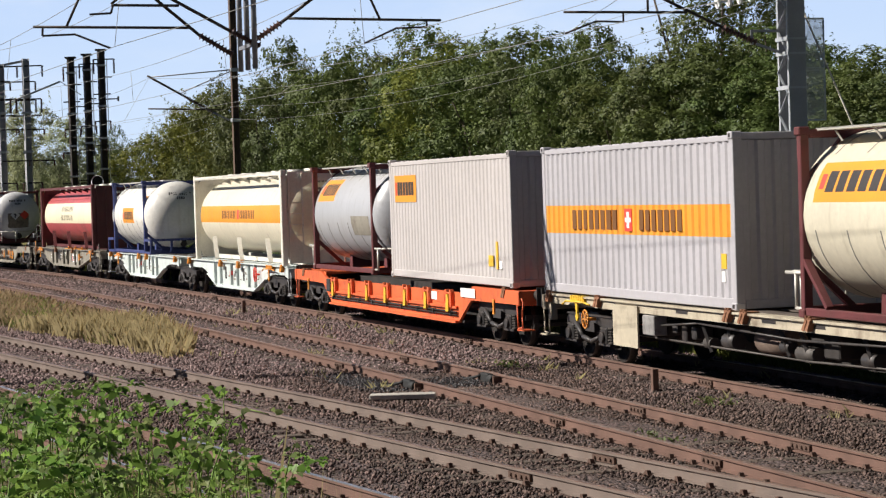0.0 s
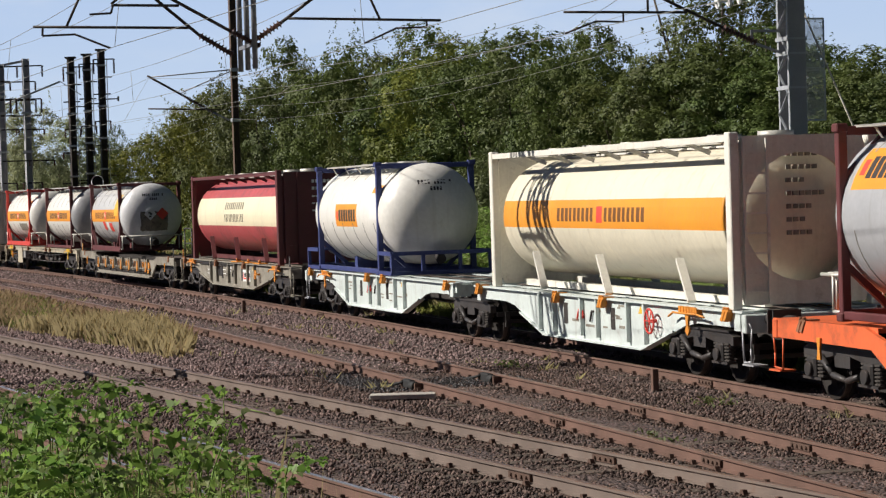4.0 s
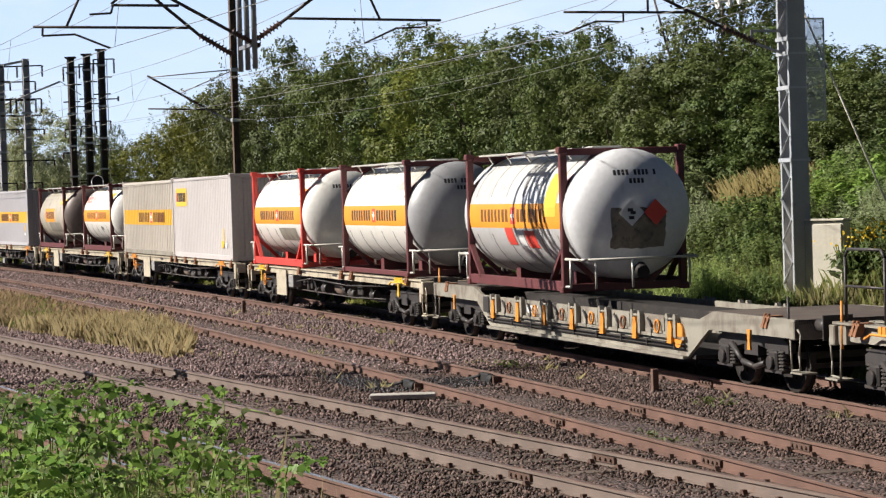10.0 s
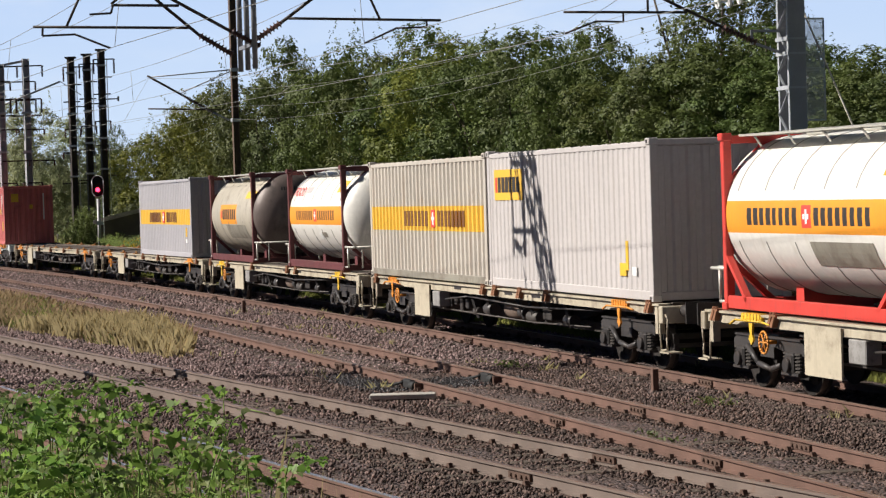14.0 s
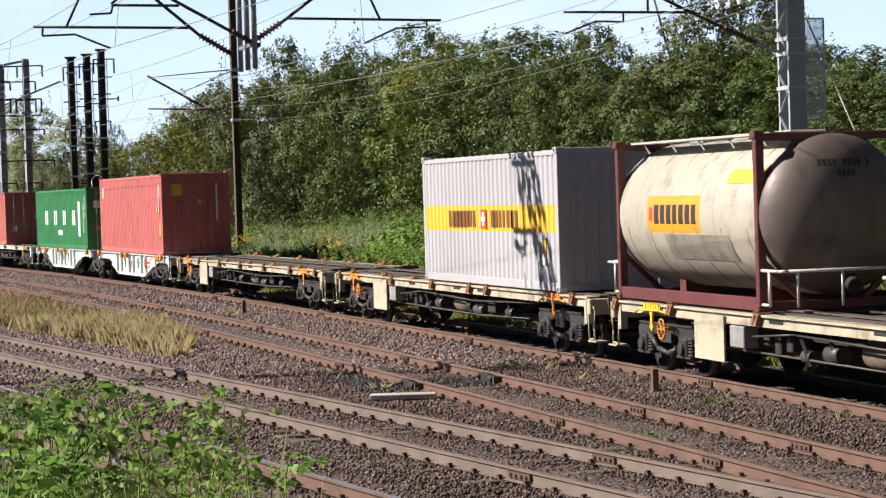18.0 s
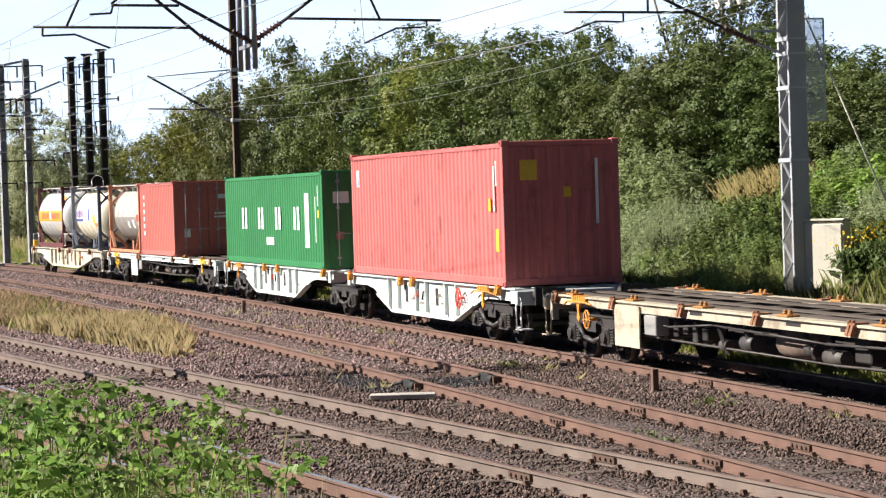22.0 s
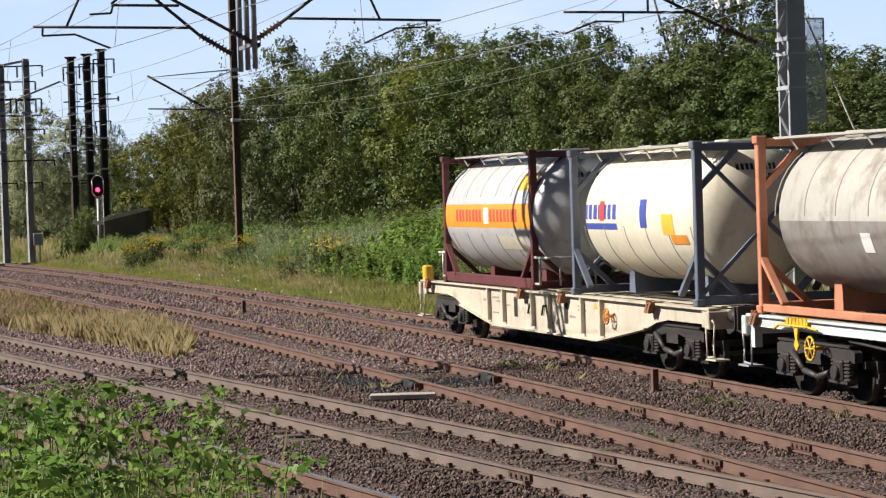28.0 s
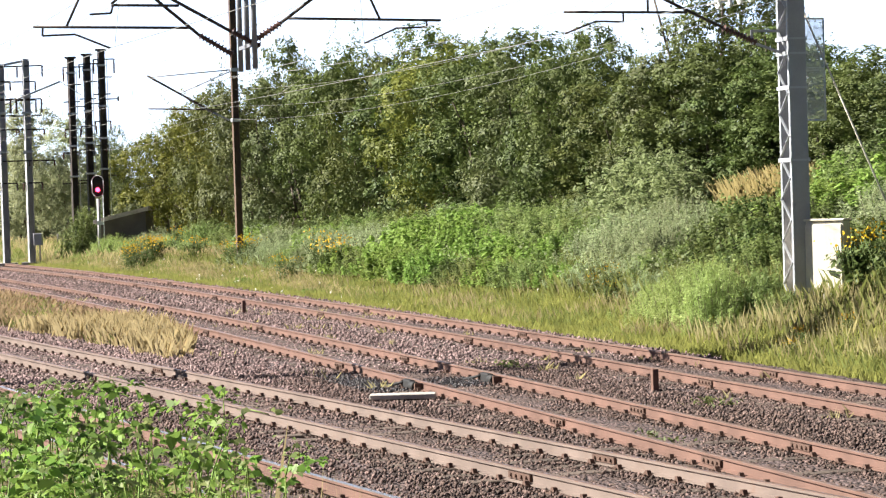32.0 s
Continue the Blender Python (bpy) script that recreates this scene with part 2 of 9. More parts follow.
M["frame_cream"] = paint("frame_cream", (0.76, 0.73, 0.65), 0.5, 0, 0.08, 1.5, 16, (0.35, 0.28, 0.2), 0.3, 0.3)
M["frame_blue"] = paint("frame_blue", (0.045, 0.06, 0.19), 0.5, 0, 0.12, 1.5, 16, (0.05, 0.05, 0.08), 0.35, 0.3)
M["frame_slate"] = paint("frame_slate", (0.13, 0.155, 0.21), 0.55, 0, 0.15, 1.5, 16, (0.10, 0.075, 0.065), 0.4, 0.3)
M["frame_orange"] = paint("frame_orange", (0.56, 0.235, 0.135), 0.55, 0, 0.12, 1.5, 16, (0.28, 0.10, 0.05), 0.4, 0.3)
M["walkway"] = paint("walkway", (0.55, 0.53, 0.48), 0.5, 0.3, 0.1, 2, 20, (0.3, 0.25, 0.2), 0.3)
M["cabinet"] = paint("cabinet", (0.72, 0.67, 0.56), 0.6, 0, 0.06, 0.8, 14, (0.40, 0.35, 0.27), 0.25, 0.35)
M["bark"] = paint("bark", (0.10, 0.08, 0.06), 0.95, 0, 0.3, 3, 25, (0.05, 0.045, 0.03), 0.4, bump=0.6)
M["rubber"] = paint("rubber", (0.02, 0.02, 0.02), 0.7, 0, 0.2)
M["shed_roof"] = paint("shed_roof", (0.6, 0.52, 0.48), 0.8, 0, 0.15, 1, 10, (0.2, 0.16, 0.13), 0.4)
M["shed_wall"] = paint("shed_wall", (0.17, 0.14, 0.12), 0.9, 0, 0.2, 1, 10)


# ======== mesh helpers ========
def finish(name, bm, mat, smooth=False):
    me = bpy.data.meshes.new(name)
    bm.to_mesh(me)
    bm.free()
    for m in mat if isinstance(mat, (list, tuple)) else (mat,):
        me.materials.append(m)
    if smooth:
        for p in me.polygons:
            p.use_smooth = True
    return me


def part(name, bm, material, parent, label="", smooth=False, at=None):
    ob = new(name, finish(name, bm, material, smooth))
    ob.parent = parent
    if at is not None:
        ob.matrix_basis = at
    if label:
        tagged(ob, label)
    return ob


def like(ob, parent, at=None):
    """Another piece on the same mesh."""
    o = ob.copy()
    scene.collection.objects.link(o)
    o.parent = parent
    if at is not None:
        o.matrix_basis = at
    return o


def empty(name, m=None, label="", category="", group="", kind=""):
    ob = new(name)
    if m is not None:
        ob.matrix_basis = m
    return tagged(ob, label, category, group, kind)


def box(bm, x0, x1, y0, y1, z0, z1, mi=0):
    v = [bm.verts.new(p) for p in ((x0, y0, z0), (x1, y0, z0), (x1, y1, z0), (x0, y1, z0), (x0, y0, z1), (x1, y0, z1), (x1, y1, z1), (x0, y1, z1))]
    for f in ((0, 3, 2, 1), (4, 5, 6, 7), (0, 1, 5, 4), (1, 2, 6, 5), (2, 3, 7, 6), (3, 0, 4, 7)):
        bm.faces.new([v[i] for i in f]).material_index = mi
    return bm


def boxes(*specs):
    bm = bmesh.new()
    for s in specs:
        box(bm, *s)
    return bm


def bevelled(bm, w=0.01, seg=1):
    bmesh.ops.bevel(bm, geom=bm.edges[:], offset=w, segments=seg, affect="EDGES", profile=0.6)
    return bm


def beam(bm, a, b, w, h=None, mi=0, up=(0, 0, 1)):
    """A square-section bar from a to b."""
    a, b = Vector(a), Vector(b)
    h = h or w
    d = (b - a).normalized()
    u = Vector(up)
    if abs(d.dot(u)) > 0.98:
        u = Vector((0, 1, 0))
    side = d.cross(u).normalized() * (w / 2)
    top = side.cross(d).normalized() * (h / 2)
    v = [bm.verts.new(p + i * side + j * top) for p in (a, b) for i, j in ((-1, -1), (1, -1), (1, 1), (-1, 1))]
    for f in ((0, 1, 2, 3), (7, 6, 5, 4), (0, 4, 5, 1), (1, 5, 6, 2), (2, 6, 7, 3), (3, 7, 4, 0)):
        bm.faces.new([v[i] for i in f]).material_index = mi
    return bm


def rod(bm, a, b, r, n=8, mi=0, r2=None):
    """A round bar from a to b."""
    a, b = Vector(a), Vector(b)
    d = (b - a).normalized()
    u = Vector((0, 0, 1)) if abs(d.z) < 0.95 else Vector((1, 0, 0))
    e1 = d.cross(u).normalized()
    e2 = d.cross(e1)
    r2 = r if r2 is None else r2
    A, B = [], []
    for i in range(n):
        t = 2 * math.pi * i / n
        o = e1 * math.cos(t) + e2 * math.sin(t)
        A.append(bm.verts.new(a + o * r))
        B.append(bm.verts.new(b + o * r2))
    for i in range(n):
        f = bm.faces.new((A[i], A[(i + 1) % n], B[(i + 1) % n], B[i]))
        f.material_index = mi
        f.smooth = True
    bm.faces.new(A[::-1]).material_index = mi
    bm.faces.new(B).material_index = mi
    return bm


def pipe(bm, pts, r, n=6, mi=0):
    for a, b in zip(pts[:-1], pts[1:]):
        rod(bm, a, b, r, n, mi)
    return bm


def ring(bm, centre, axis, r, w, n=20, mi=0):
    """A thin hoop (a handwheel's rim)."""
    ax = Vector(axis).normalized()
    u = Vector((0, 0, 1)) if abs(ax.z) < 0.9 else Vector((1, 0, 0))
    e1 = ax.cross(u).normalized()
    e2 = ax.cross(e1)
    c = Vector(centre)
    P = [c + (e1 * math.cos(t) + e2 * math.sin(t)) * r for t in np.linspace(0, 2 * math.pi, n + 1)]
    return pipe(bm, P, w, 5, mi)


def prism(bm, poly, y0, y1, mi=0):
    """A polygon in the x-z plane given a thickness from y0 to y1."""
    A = [bm.verts.new((x, y0, z)) for x, z in poly]
    B = [bm.verts.new((x, y1, z)) for x, z in poly]
    bm.faces.new(A).material_index = mi
    bm.faces.new(B[::-1]).material_index = mi
    n = len(poly)
    for i in range(n):
        bm.faces.new((A[i], B[i], B[(i + 1) % n], A[(i + 1) % n])).material_index = mi
    bmesh.ops.recalc_face_normals(bm, faces=bm.faces[:])
    return bm


def mesh_from(name, verts, faces, mat, smooth=False):
    me = bpy.data.meshes.new(name)
    me.from_pydata(verts, [], faces)
    me.materials.append(mat)
    if smooth:
        me.polygons.foreach_set("use_smooth", [True] * len(me.polygons))
    return me


def cards(name, verts, per, mat):
    """Many separate small faces of `per` corners each from one array of corners."""
    verts = np.asarray(verts, dtype=np.float32).reshape(-1, 3)
    n = len(verts) // per
    me = bpy.data.meshes.new(name)
    me.vertices.add(len(verts))
    me.vertices.foreach_set("co", verts.ravel())
    me.loops.add(n * per)
    me.loops.foreach_set("vertex_index", np.arange(n * per, dtype=np.int32))
    me.polygons.add(n)
    me.polygons.foreach_set("loop_start", np.arange(0, n * per, per, dtype=np.int32))
    me.update(calc_edges=True)
    me.materials.append(mat)
    return me


# ======== ground ========
def lat_of(x, y):
    """Offset of places from the train's track, and s there."""
    sub = slice(int((340 - 60) / STEP), int((340 + 330) / STEP), 4)
    x, y = np.asarray(x, float), np.asarray(y, float)
    out_l, out_s = np.empty_like(x), np.empty_like(x)
    for i in range(0, x.size, 4000):
        xx, yy = x.ravel()[i:i + 4000], y.ravel()[i:i + 4000]
        d2 = (xx[:, None] - CX[sub][None]) ** 2 + (yy[:, None] - CY[sub][None]) ** 2
        j = d2.argmin(1)
        a = HEADING[sub][j]
        dx, dy = xx - CX[sub][j], yy - CY[sub][j]
        out_l.ravel()[i:i + 4000] = dx * np.sin(a) + dy * np.cos(a)
        out_s.ravel()[i:i + 4000] = SS[sub][j] - dx * np.cos(a) + dy * np.sin(a)
    return out_l, out_s


def near_side(x, y):
    """Distance from the nearest track's centre towards the viewer."""
    return -((x - ORIGIN4.x) * N3.x + (y - ORIGIN4.y) * N3.y)


def bank_height(lat, s):
    far = np.interp(s, [-50, 20, 45, 80, 120, 200], [2.9, 2.9, 2.2, 1.4, 0.5, 0.3])
    return np.interp(lat, [-1e4, 2.2, 3.6, 5.5, 9.0, 14.0, 19.0, 400], [-0.27, -0.27, -0.05, 0.62, 1.35, 1.0, 1.0, 1.0]) + \
        np.interp(lat, [5.5, 9, 14, 20, 400], [0, 0.0, 1, 1.1, 1.1]) * (far - 1.0) + \
        np.interp(lat, [5.5, 9, 11, 14, 20], [0, 0.35, 0.8, 0.5, 0.2]) * np.interp(s, [39, 45], [1, 0])


def ground_height(x, y):
    lat, s = lat_of(x, y)
    z = bank_height(lat, s)
    left = np.interp(s, [60, 100], [1, 0.35])
    z = np.where(lat > 3.6, -0.05 + (z + 0.05) * left, z)
    nd = near_side(x, y)
    z = np.where(nd > 1.5, np.interp(nd, [1.5, 3.0, 6.5, 9.0, 400], [-0.27, -0.1, 1.35, 1.45, 1.45]), z)
    return z


def sheet_axis(lo, a, b, hi, fine):
    mid = np.arange(a, b + fine / 2, fine)
    left = a - np.geomspace(1.0, a - lo + 1, 14)[1:] + 1
    right = b + np.geomspace(1.0, hi - b + 1, 14)[1:] - 1
    return np.concatenate([left[::-1], mid, right])


GX = sheet_axis(-2500, -48, 60, 2500, 0.75)
GY = sheet_axis(-1500, -12, 190, 3500, 1.0)
gx, gy = np.meshgrid(GX, GY)
gz = ground_height(gx.ravel(), gy.ravel()).reshape(gx.shape)
for i in range(gx.shape[0]):
    for j in range(gx.shape[1]):
        if abs(gx[i, j]) < 60 and -12 < gy[i, j] < 190 and gz[i, j] > -0.15:
            gz[i, j] += 0.16 * noise.noise((gx[i, j] * 0.5, gy[i, j] * 0.5, 0))
nx = len(GX)
verts = np.stack([gx.ravel(), gy.ravel(), gz.ravel() - 0.02], 1).tolist()
faces = [(i * nx + j, i * nx + j + 1, (i + 1) * nx + j + 1, (i + 1) * nx + j) for i in range(len(GY) - 1) for j in range(nx - 1)]


def ground_material():
    m = bpy.data.materials.new("grassy_soil")
    m.use_nodes = True
    nt = m.node_tree
    bs = nt.nodes["Principled BSDF"]
    vec = coords(nt)
    f1, f2, f3 = noise_node(nt, 0.35, 5, vec), noise_node(nt, 3.0, 5, vec), noise_node(nt, 25, 3, vec)
    a = ramp_mix(nt, step_node(nt, f1, 0.38, 0.62), (0.13, 0.15, 0.045), (0.25, 0.21, 0.09))
    b = ramp_mix(nt, step_node(nt, f2, 0.35, 0.7), a, (0.17, 0.19, 0.055))
    c = ramp_mix(nt, math_node(nt, "MULTIPLY", f3, 0.6), b, (0.12, 0.09, 0.05))
    nt.links.new(c, bs.inputs["Base Color"])
    bs.inputs["Roughness"].default_value = 0.95
    bp = nt.nodes.new("ShaderNodeBump")
    bp.inputs["Strength"].default_value = 0.8
    bp.inputs["Distance"].default_value = 0.08
    nt.links.new(f3, bp.inputs["Height"])
    nt.links.new(bp.outputs[0], bs.inputs["Normal"])
    return m


ground = new("ground", mesh_from("ground", verts, faces, ground_material(), True))
tagged(ground, "grassy trackside soil with a raised weedy bank", "ground", kind="structure")


def ballast_material():
    m = bpy.data.materials.new("ballast_stone")
    m.use_nodes = True
    nt = m.node_tree
    bs = nt.nodes["Principled BSDF"]
    vec = coords(nt)
    vo = nt.nodes.new("ShaderNodeTexVoronoi")
    vo.inputs["Scale"].default_value = 17
    nt.links.new(vec, vo.inputs["Vector"])
    sep = nt.nodes.new("ShaderNodeSeparateColor")
    nt.links.new(vo.outputs["Color"], sep.inputs[0])
    f1, f2 = noise_node(nt, 0.5, 5, vec), noise_node(nt, 60, 3, vec)
    a = ramp_mix(nt, sep.outputs[0], (0.038, 0.024, 0.022), (0.195, 0.134, 0.127))
    b = ramp_mix(nt, math_node(nt, "MULTIPLY", step_node(nt, f1, 0.42, 0.68), 0.55), a, (0.10, 0.06, 0.042))
    gap = step_node(nt, vo.outputs["Distance"], 0.0, 0.75)
    c = ramp_mix(nt, math_node(nt, "MULTIPLY", gap, 0.45), b, (0.05, 0.04, 0.035))
    nt.links.new(c, bs.inputs["Base Color"])
    bs.inputs["Roughness"].default_value = 0.9
    bp = nt.nodes.new("ShaderNodeBump")
    bp.inputs["Strength"].default_value = 1.0
    bp.inputs["Distance"].default_value = 0.05
    h = math_node(nt, "MULTIPLY_ADD", f2, 0.15, math_node(nt, "MULTIPLY", vo.outputs["Distance"], -1.0))
    nt.links.new(h, bp.inputs["Height"])
    nt.links.new(bp.outputs[0], bs.inputs["Normal"])
    return m


M["ballast"] = ballast_material()
M["stone"] = paint("stone", (0.132, 0.090, 0.080), 0.9, 0, 0.25, 2, 40, (0.085, 0.055, 0.042), 0.4, bump=0.3, islands=True, random=0.72)
M["stone_brown"] = paint("stone_brown", (0.098, 0.067, 0.056), 0.9, 0, 0.3, 2, 40, (0.055, 0.035, 0.026), 0.5, bump=0.3, islands=True, random=0.8)
M["stone_pale"] = paint("stone_pale", (0.22, 0.155, 0.148), 0.9, 0, 0.25, 2, 40, (0.13, 0.085, 0.075), 0.4, bump=0.3, islands=True, random=0.6)
M["stone_oily"] = paint("stone_oily", (0.022, 0.019, 0.021), 0.45, 0, 0.3, 2, 40, bump=0.3, islands=True, random=0.6)


def bed_profile(lat_c, halfw, s_list, pose_at):
    """A ballast bed: shoulders that fall off beside a slightly uneven top."""
    across = [-halfw - 0.55, -halfw - 0.2, -halfw + 0.1, -1.2, -0.98, -0.56, -0.3, 0, 0.3, 0.56, 0.98, 1.2, halfw - 0.1, halfw + 0.2, halfw + 0.55]
    z = [-0.34, -0.27, -0.20, -0.165, -0.192, -0.192, -0.16, -0.15, -0.16, -0.192, -0.192, -0.165, -0.20, -0.27, -0.34]
    V, F = [], []
    n = len(across)
    for k, s in enumerate(s_list):
        m = pose_at(s)
        for a, zz in zip(across, z):
            p = m @ Vector((0, a + lat_c(s), zz))
            p.z += 0.03 * noise.noise((p.x * 1.3, p.y * 1.3, 3.0))
            V.append(tuple(p))
        if k:
            F += [((k - 1) * n + i, (k - 1) * n + i + 1, k * n + i + 1, k * n + i) for i in range(n - 1)]
    return V, F


def lat2(s):
    return -3.98 - 0.0085 * min(max(s, -40), 110)


TRACKS = {
    "track_1": (lambda s: track_pose(s), lambda s: 0.0, -120, 260),
    "track_2": (lambda s: track_pose(s), lat2, -120, 260),
    "track_3": (lambda r: straight_pose(ORIGIN3, r), lambda r: 0.0, -90, 190),
    "track_4": (lambda r: straight_pose(ORIGIN4, r), lambda r: 0.0, -90, 190),
}
for k, (name, (pose_at, off, a, b)) in enumerate(TRACKS.items()):
    V, F = bed_profile(off, 2.15, np.arange(a, b, 1.0), pose_at)
    for v in range(len(V)):
        V[v] = (V[v][0], V[v][1], V[v][2] - 0.006 * k)
    bed = new("ballast_bed", mesh_from("ballast_bed", V, F, M["ballast"], True))
    tagged(bed, "brown-grey crushed stone ballast under the rails", "ballast", kind="structure")

# loose ballast between the two outer tracks and the straight ones
V, F = [], []
rs = np.arange(-60, 150, 1.0)
for k, r in enumerate(rs):
    for j, l in enumerate((1.25, 1.6, 2.2, 3.4, 5.0, 7.0)):
        p = straight_pose(ORIGIN3, r) @ Vector((0, l, -0.19 if 0 < j else -0.27))
        p.z += 0.05 * noise.noise((p.x * 0.8, p.y * 0.8, 1.0))
        V.append(tuple(p))
    if k:
        F += [((k - 1) * 6 + i, (k - 1) * 6 + i + 1, k * 6 + i + 1, k * 6 + i) for i in range(5)]
between = new("ballast_bed", mesh_from("ballast_bed", V, F, M["ballast"], True))
tagged(between, "old trodden ballast between the tracks", "ballast", kind="structure")

# ======== rails ========
RAIL = [(-0.070, -0.158), (0.070, -0.158), (0.070, -0.145), (0.012, -0.128), (0.010, -0.045), (0.036, -0.032), (0.036, -0.006), (0.028, 0.0),
        (-0.028, 0.0), (-0.036, -0.006), (-0.036, -0.032), (-0.010, -0.045), (-0.012, -0.128), (-0.070, -0.145)]


def rail(parent, at, offset, a, b, body, head, name="rail", label=""):
    V, F, MI = [], [], []
    ss = np.arange(a, b + 0.01, 2.0)
    n = len(RAIL)
    for k, s in enumerate(ss):
        m = at(s)
        for y, z in RAIL:
            V.append(tuple(m @ Vector((0, y + offset(s), z))))
        if k:
            for i in range(n):
                F.append(((k - 1) * n + i, (k - 1) * n + (i + 1) % n, k * n + (i + 1) % n, k * n + i))
                MI.append(1 if i in (6, 7, 8) else 0)
    F += [tuple(range(n)), tuple(range(len(V) - n, len(V)))]
    me = mesh_from(name, V, F, body)
    me.materials.append(head)
    for i, mi in enumerate(MI):
        me.polygons[i].material_index = mi
    ob = new(name, me)
    ob.parent = parent
    if label:
        tagged(ob, label)
    return ob


def sleeper_mesh():
    bm = bevelled(box(bmesh.new(), -0.125, 0.125, -1.28, 1.28, -0.30, -0.174), 0.012)
    return finish("sleeper", bm, M["sleeper"])


def chair_mesh():
    """Cast chair with a wooden key beside the rail foot."""
    bm = boxes((-0.07, 0.07, -0.17, 0.17, -0.168, -0.150))
    for sgn in (-1, 1):
        prism(bm, [(-0.05, -0.15), (0.05, -0.15), (0.025, -0.10), (-0.025, -0.10)], sgn * 0.072, sgn * 0.125)
        rod(bm, (0.05, sgn * 0.165, -0.15), (0.05, sgn * 0.165, -0.132), 0.015, 6)
        rod(bm, (-0.05, sgn * 0.165, -0.15), (-0.05, sgn * 0.165, -0.132), 0.015, 6)
    return finish("chair", bm, M["chair"])


SLEEPER, CHAIR = sleeper_mesh(), chair_mesh()
TRACK_LABEL = {"track_1": "rust-brown rails on timber sleepers in ballast", "track_2": "rust-brown disused-looking rails with fishplate joints",
               "track_3": "dull brown straight rails on timber sleepers", "track_4": "straight rail with a bright worn head"}
TRACK_OBS = {}
for name, (pose_at, off, a, b) in TRACKS.items():
    tr = empty(name, None, TRACK_LABEL[name], "railway track", "parallel railway tracks", "structure")
    TRACK_OBS[name] = tr
    body = M["rail_worn"] if name == "track_3" else M["rail_rust"]
    head = M["rail_bright"] if name == "track_4" else M["rail_head"]
    for g in (-0.7525, 0.7525):
        rail(tr, pose_at, lambda s, g=g: off(s) + g, a, b, body, head)
    lo, hi = {"track_1": (4, 118), "track_2": (-4, 100), "track_3": (-14, 45), "track_4": (-14, 30)}[name]
    s = lo
    while s < hi:
        m = pose_at(s) @ Matrix.Translation((0, off(s) + random.uniform(-0.03, 0.03), random.uniform(-0.012, 0.022))) @ Matrix.Rotation(random.uniform(-0.01, 0.01), 4, "Z")
        o = new("sleeper", SLEEPER)
        o.parent, o.matrix_basis = tr, m
        for g in (-0.7525, 0.7525):
            c = new("chair", CHAIR)
            c.parent, c.matrix_basis = tr, pose_at(s) @ Matrix.Translation((0, off(s) + g, 0))
        s += 0.70

# ======== sky beyond the trees ========
def sky_backdrop():
    """A plain far backdrop of pale summer sky, whiter towards the horizon, with faint high cloud."""
    m = bpy.data.materials.new("far_sky")
    m.use_nodes = True
    nt = m.node_tree
    nt.nodes.remove(nt.nodes["Principled BSDF"])
    em = nt.nodes.new("ShaderNodeEmission")
    tc = nt.nodes.new("ShaderNodeTexCoord")
    sp = nt.nodes.new("ShaderNodeSeparateXYZ")
    nt.links.new(tc.outputs["Object"], sp.inputs[0])
    up = nt.nodes.new("ShaderNodeMapRange")
    up.inputs["From Min"].default_value, up.inputs["From Max"].default_value = 20, 330
    nt.links.new(sp.outputs[2], up.inputs["Value"])
    cloud = step_node(nt, noise_node(nt, 0.004, 6, coords(nt, (1, 1, 2.6)), 0.6), 0.45, 0.8)
    col = ramp_mix(nt, up.outputs[0], (0.64, 0.77, 0.94), (0.44, 0.60, 0.92))
    col = ramp_mix(nt, math_node(nt, "MULTIPLY", cloud, 0.55), col, (0.76, 0.83, 0.94))
    nt.links.new(col, em.inputs[0])
    em.inputs[1].default_value = 0.73
    nt.links.new(em.outputs[0], nt.nodes["Material Output"].inputs[0])
    V, F = [], []
    for i in range(25):
        a = radians(-30 + 60 * i / 24)
        V += [(2400 * math.sin(a), 2400 * math.cos(a), -60), (2400 * math.sin(a), 2400 * math.cos(a), 520)]
        if i:
            F.append((2 * i - 2, 2 * i, 2 * i + 1, 2 * i - 1))
    ob = new("backdrop", mesh_from("backdrop", V, F, m, True))
    return tagged(ob, "pale blue summer sky far beyond the trees", "sky", kind="structure")


sky_backdrop()


# ======== the train ========
MOVING, WHEELS = [], []
DECK = 1.17


def on_rails(thing, u, rise=0.0):
    MOVING.append((thing, u, rise))
    thing.matrix_basis = track_pose(u, 0, rise)
    return thing


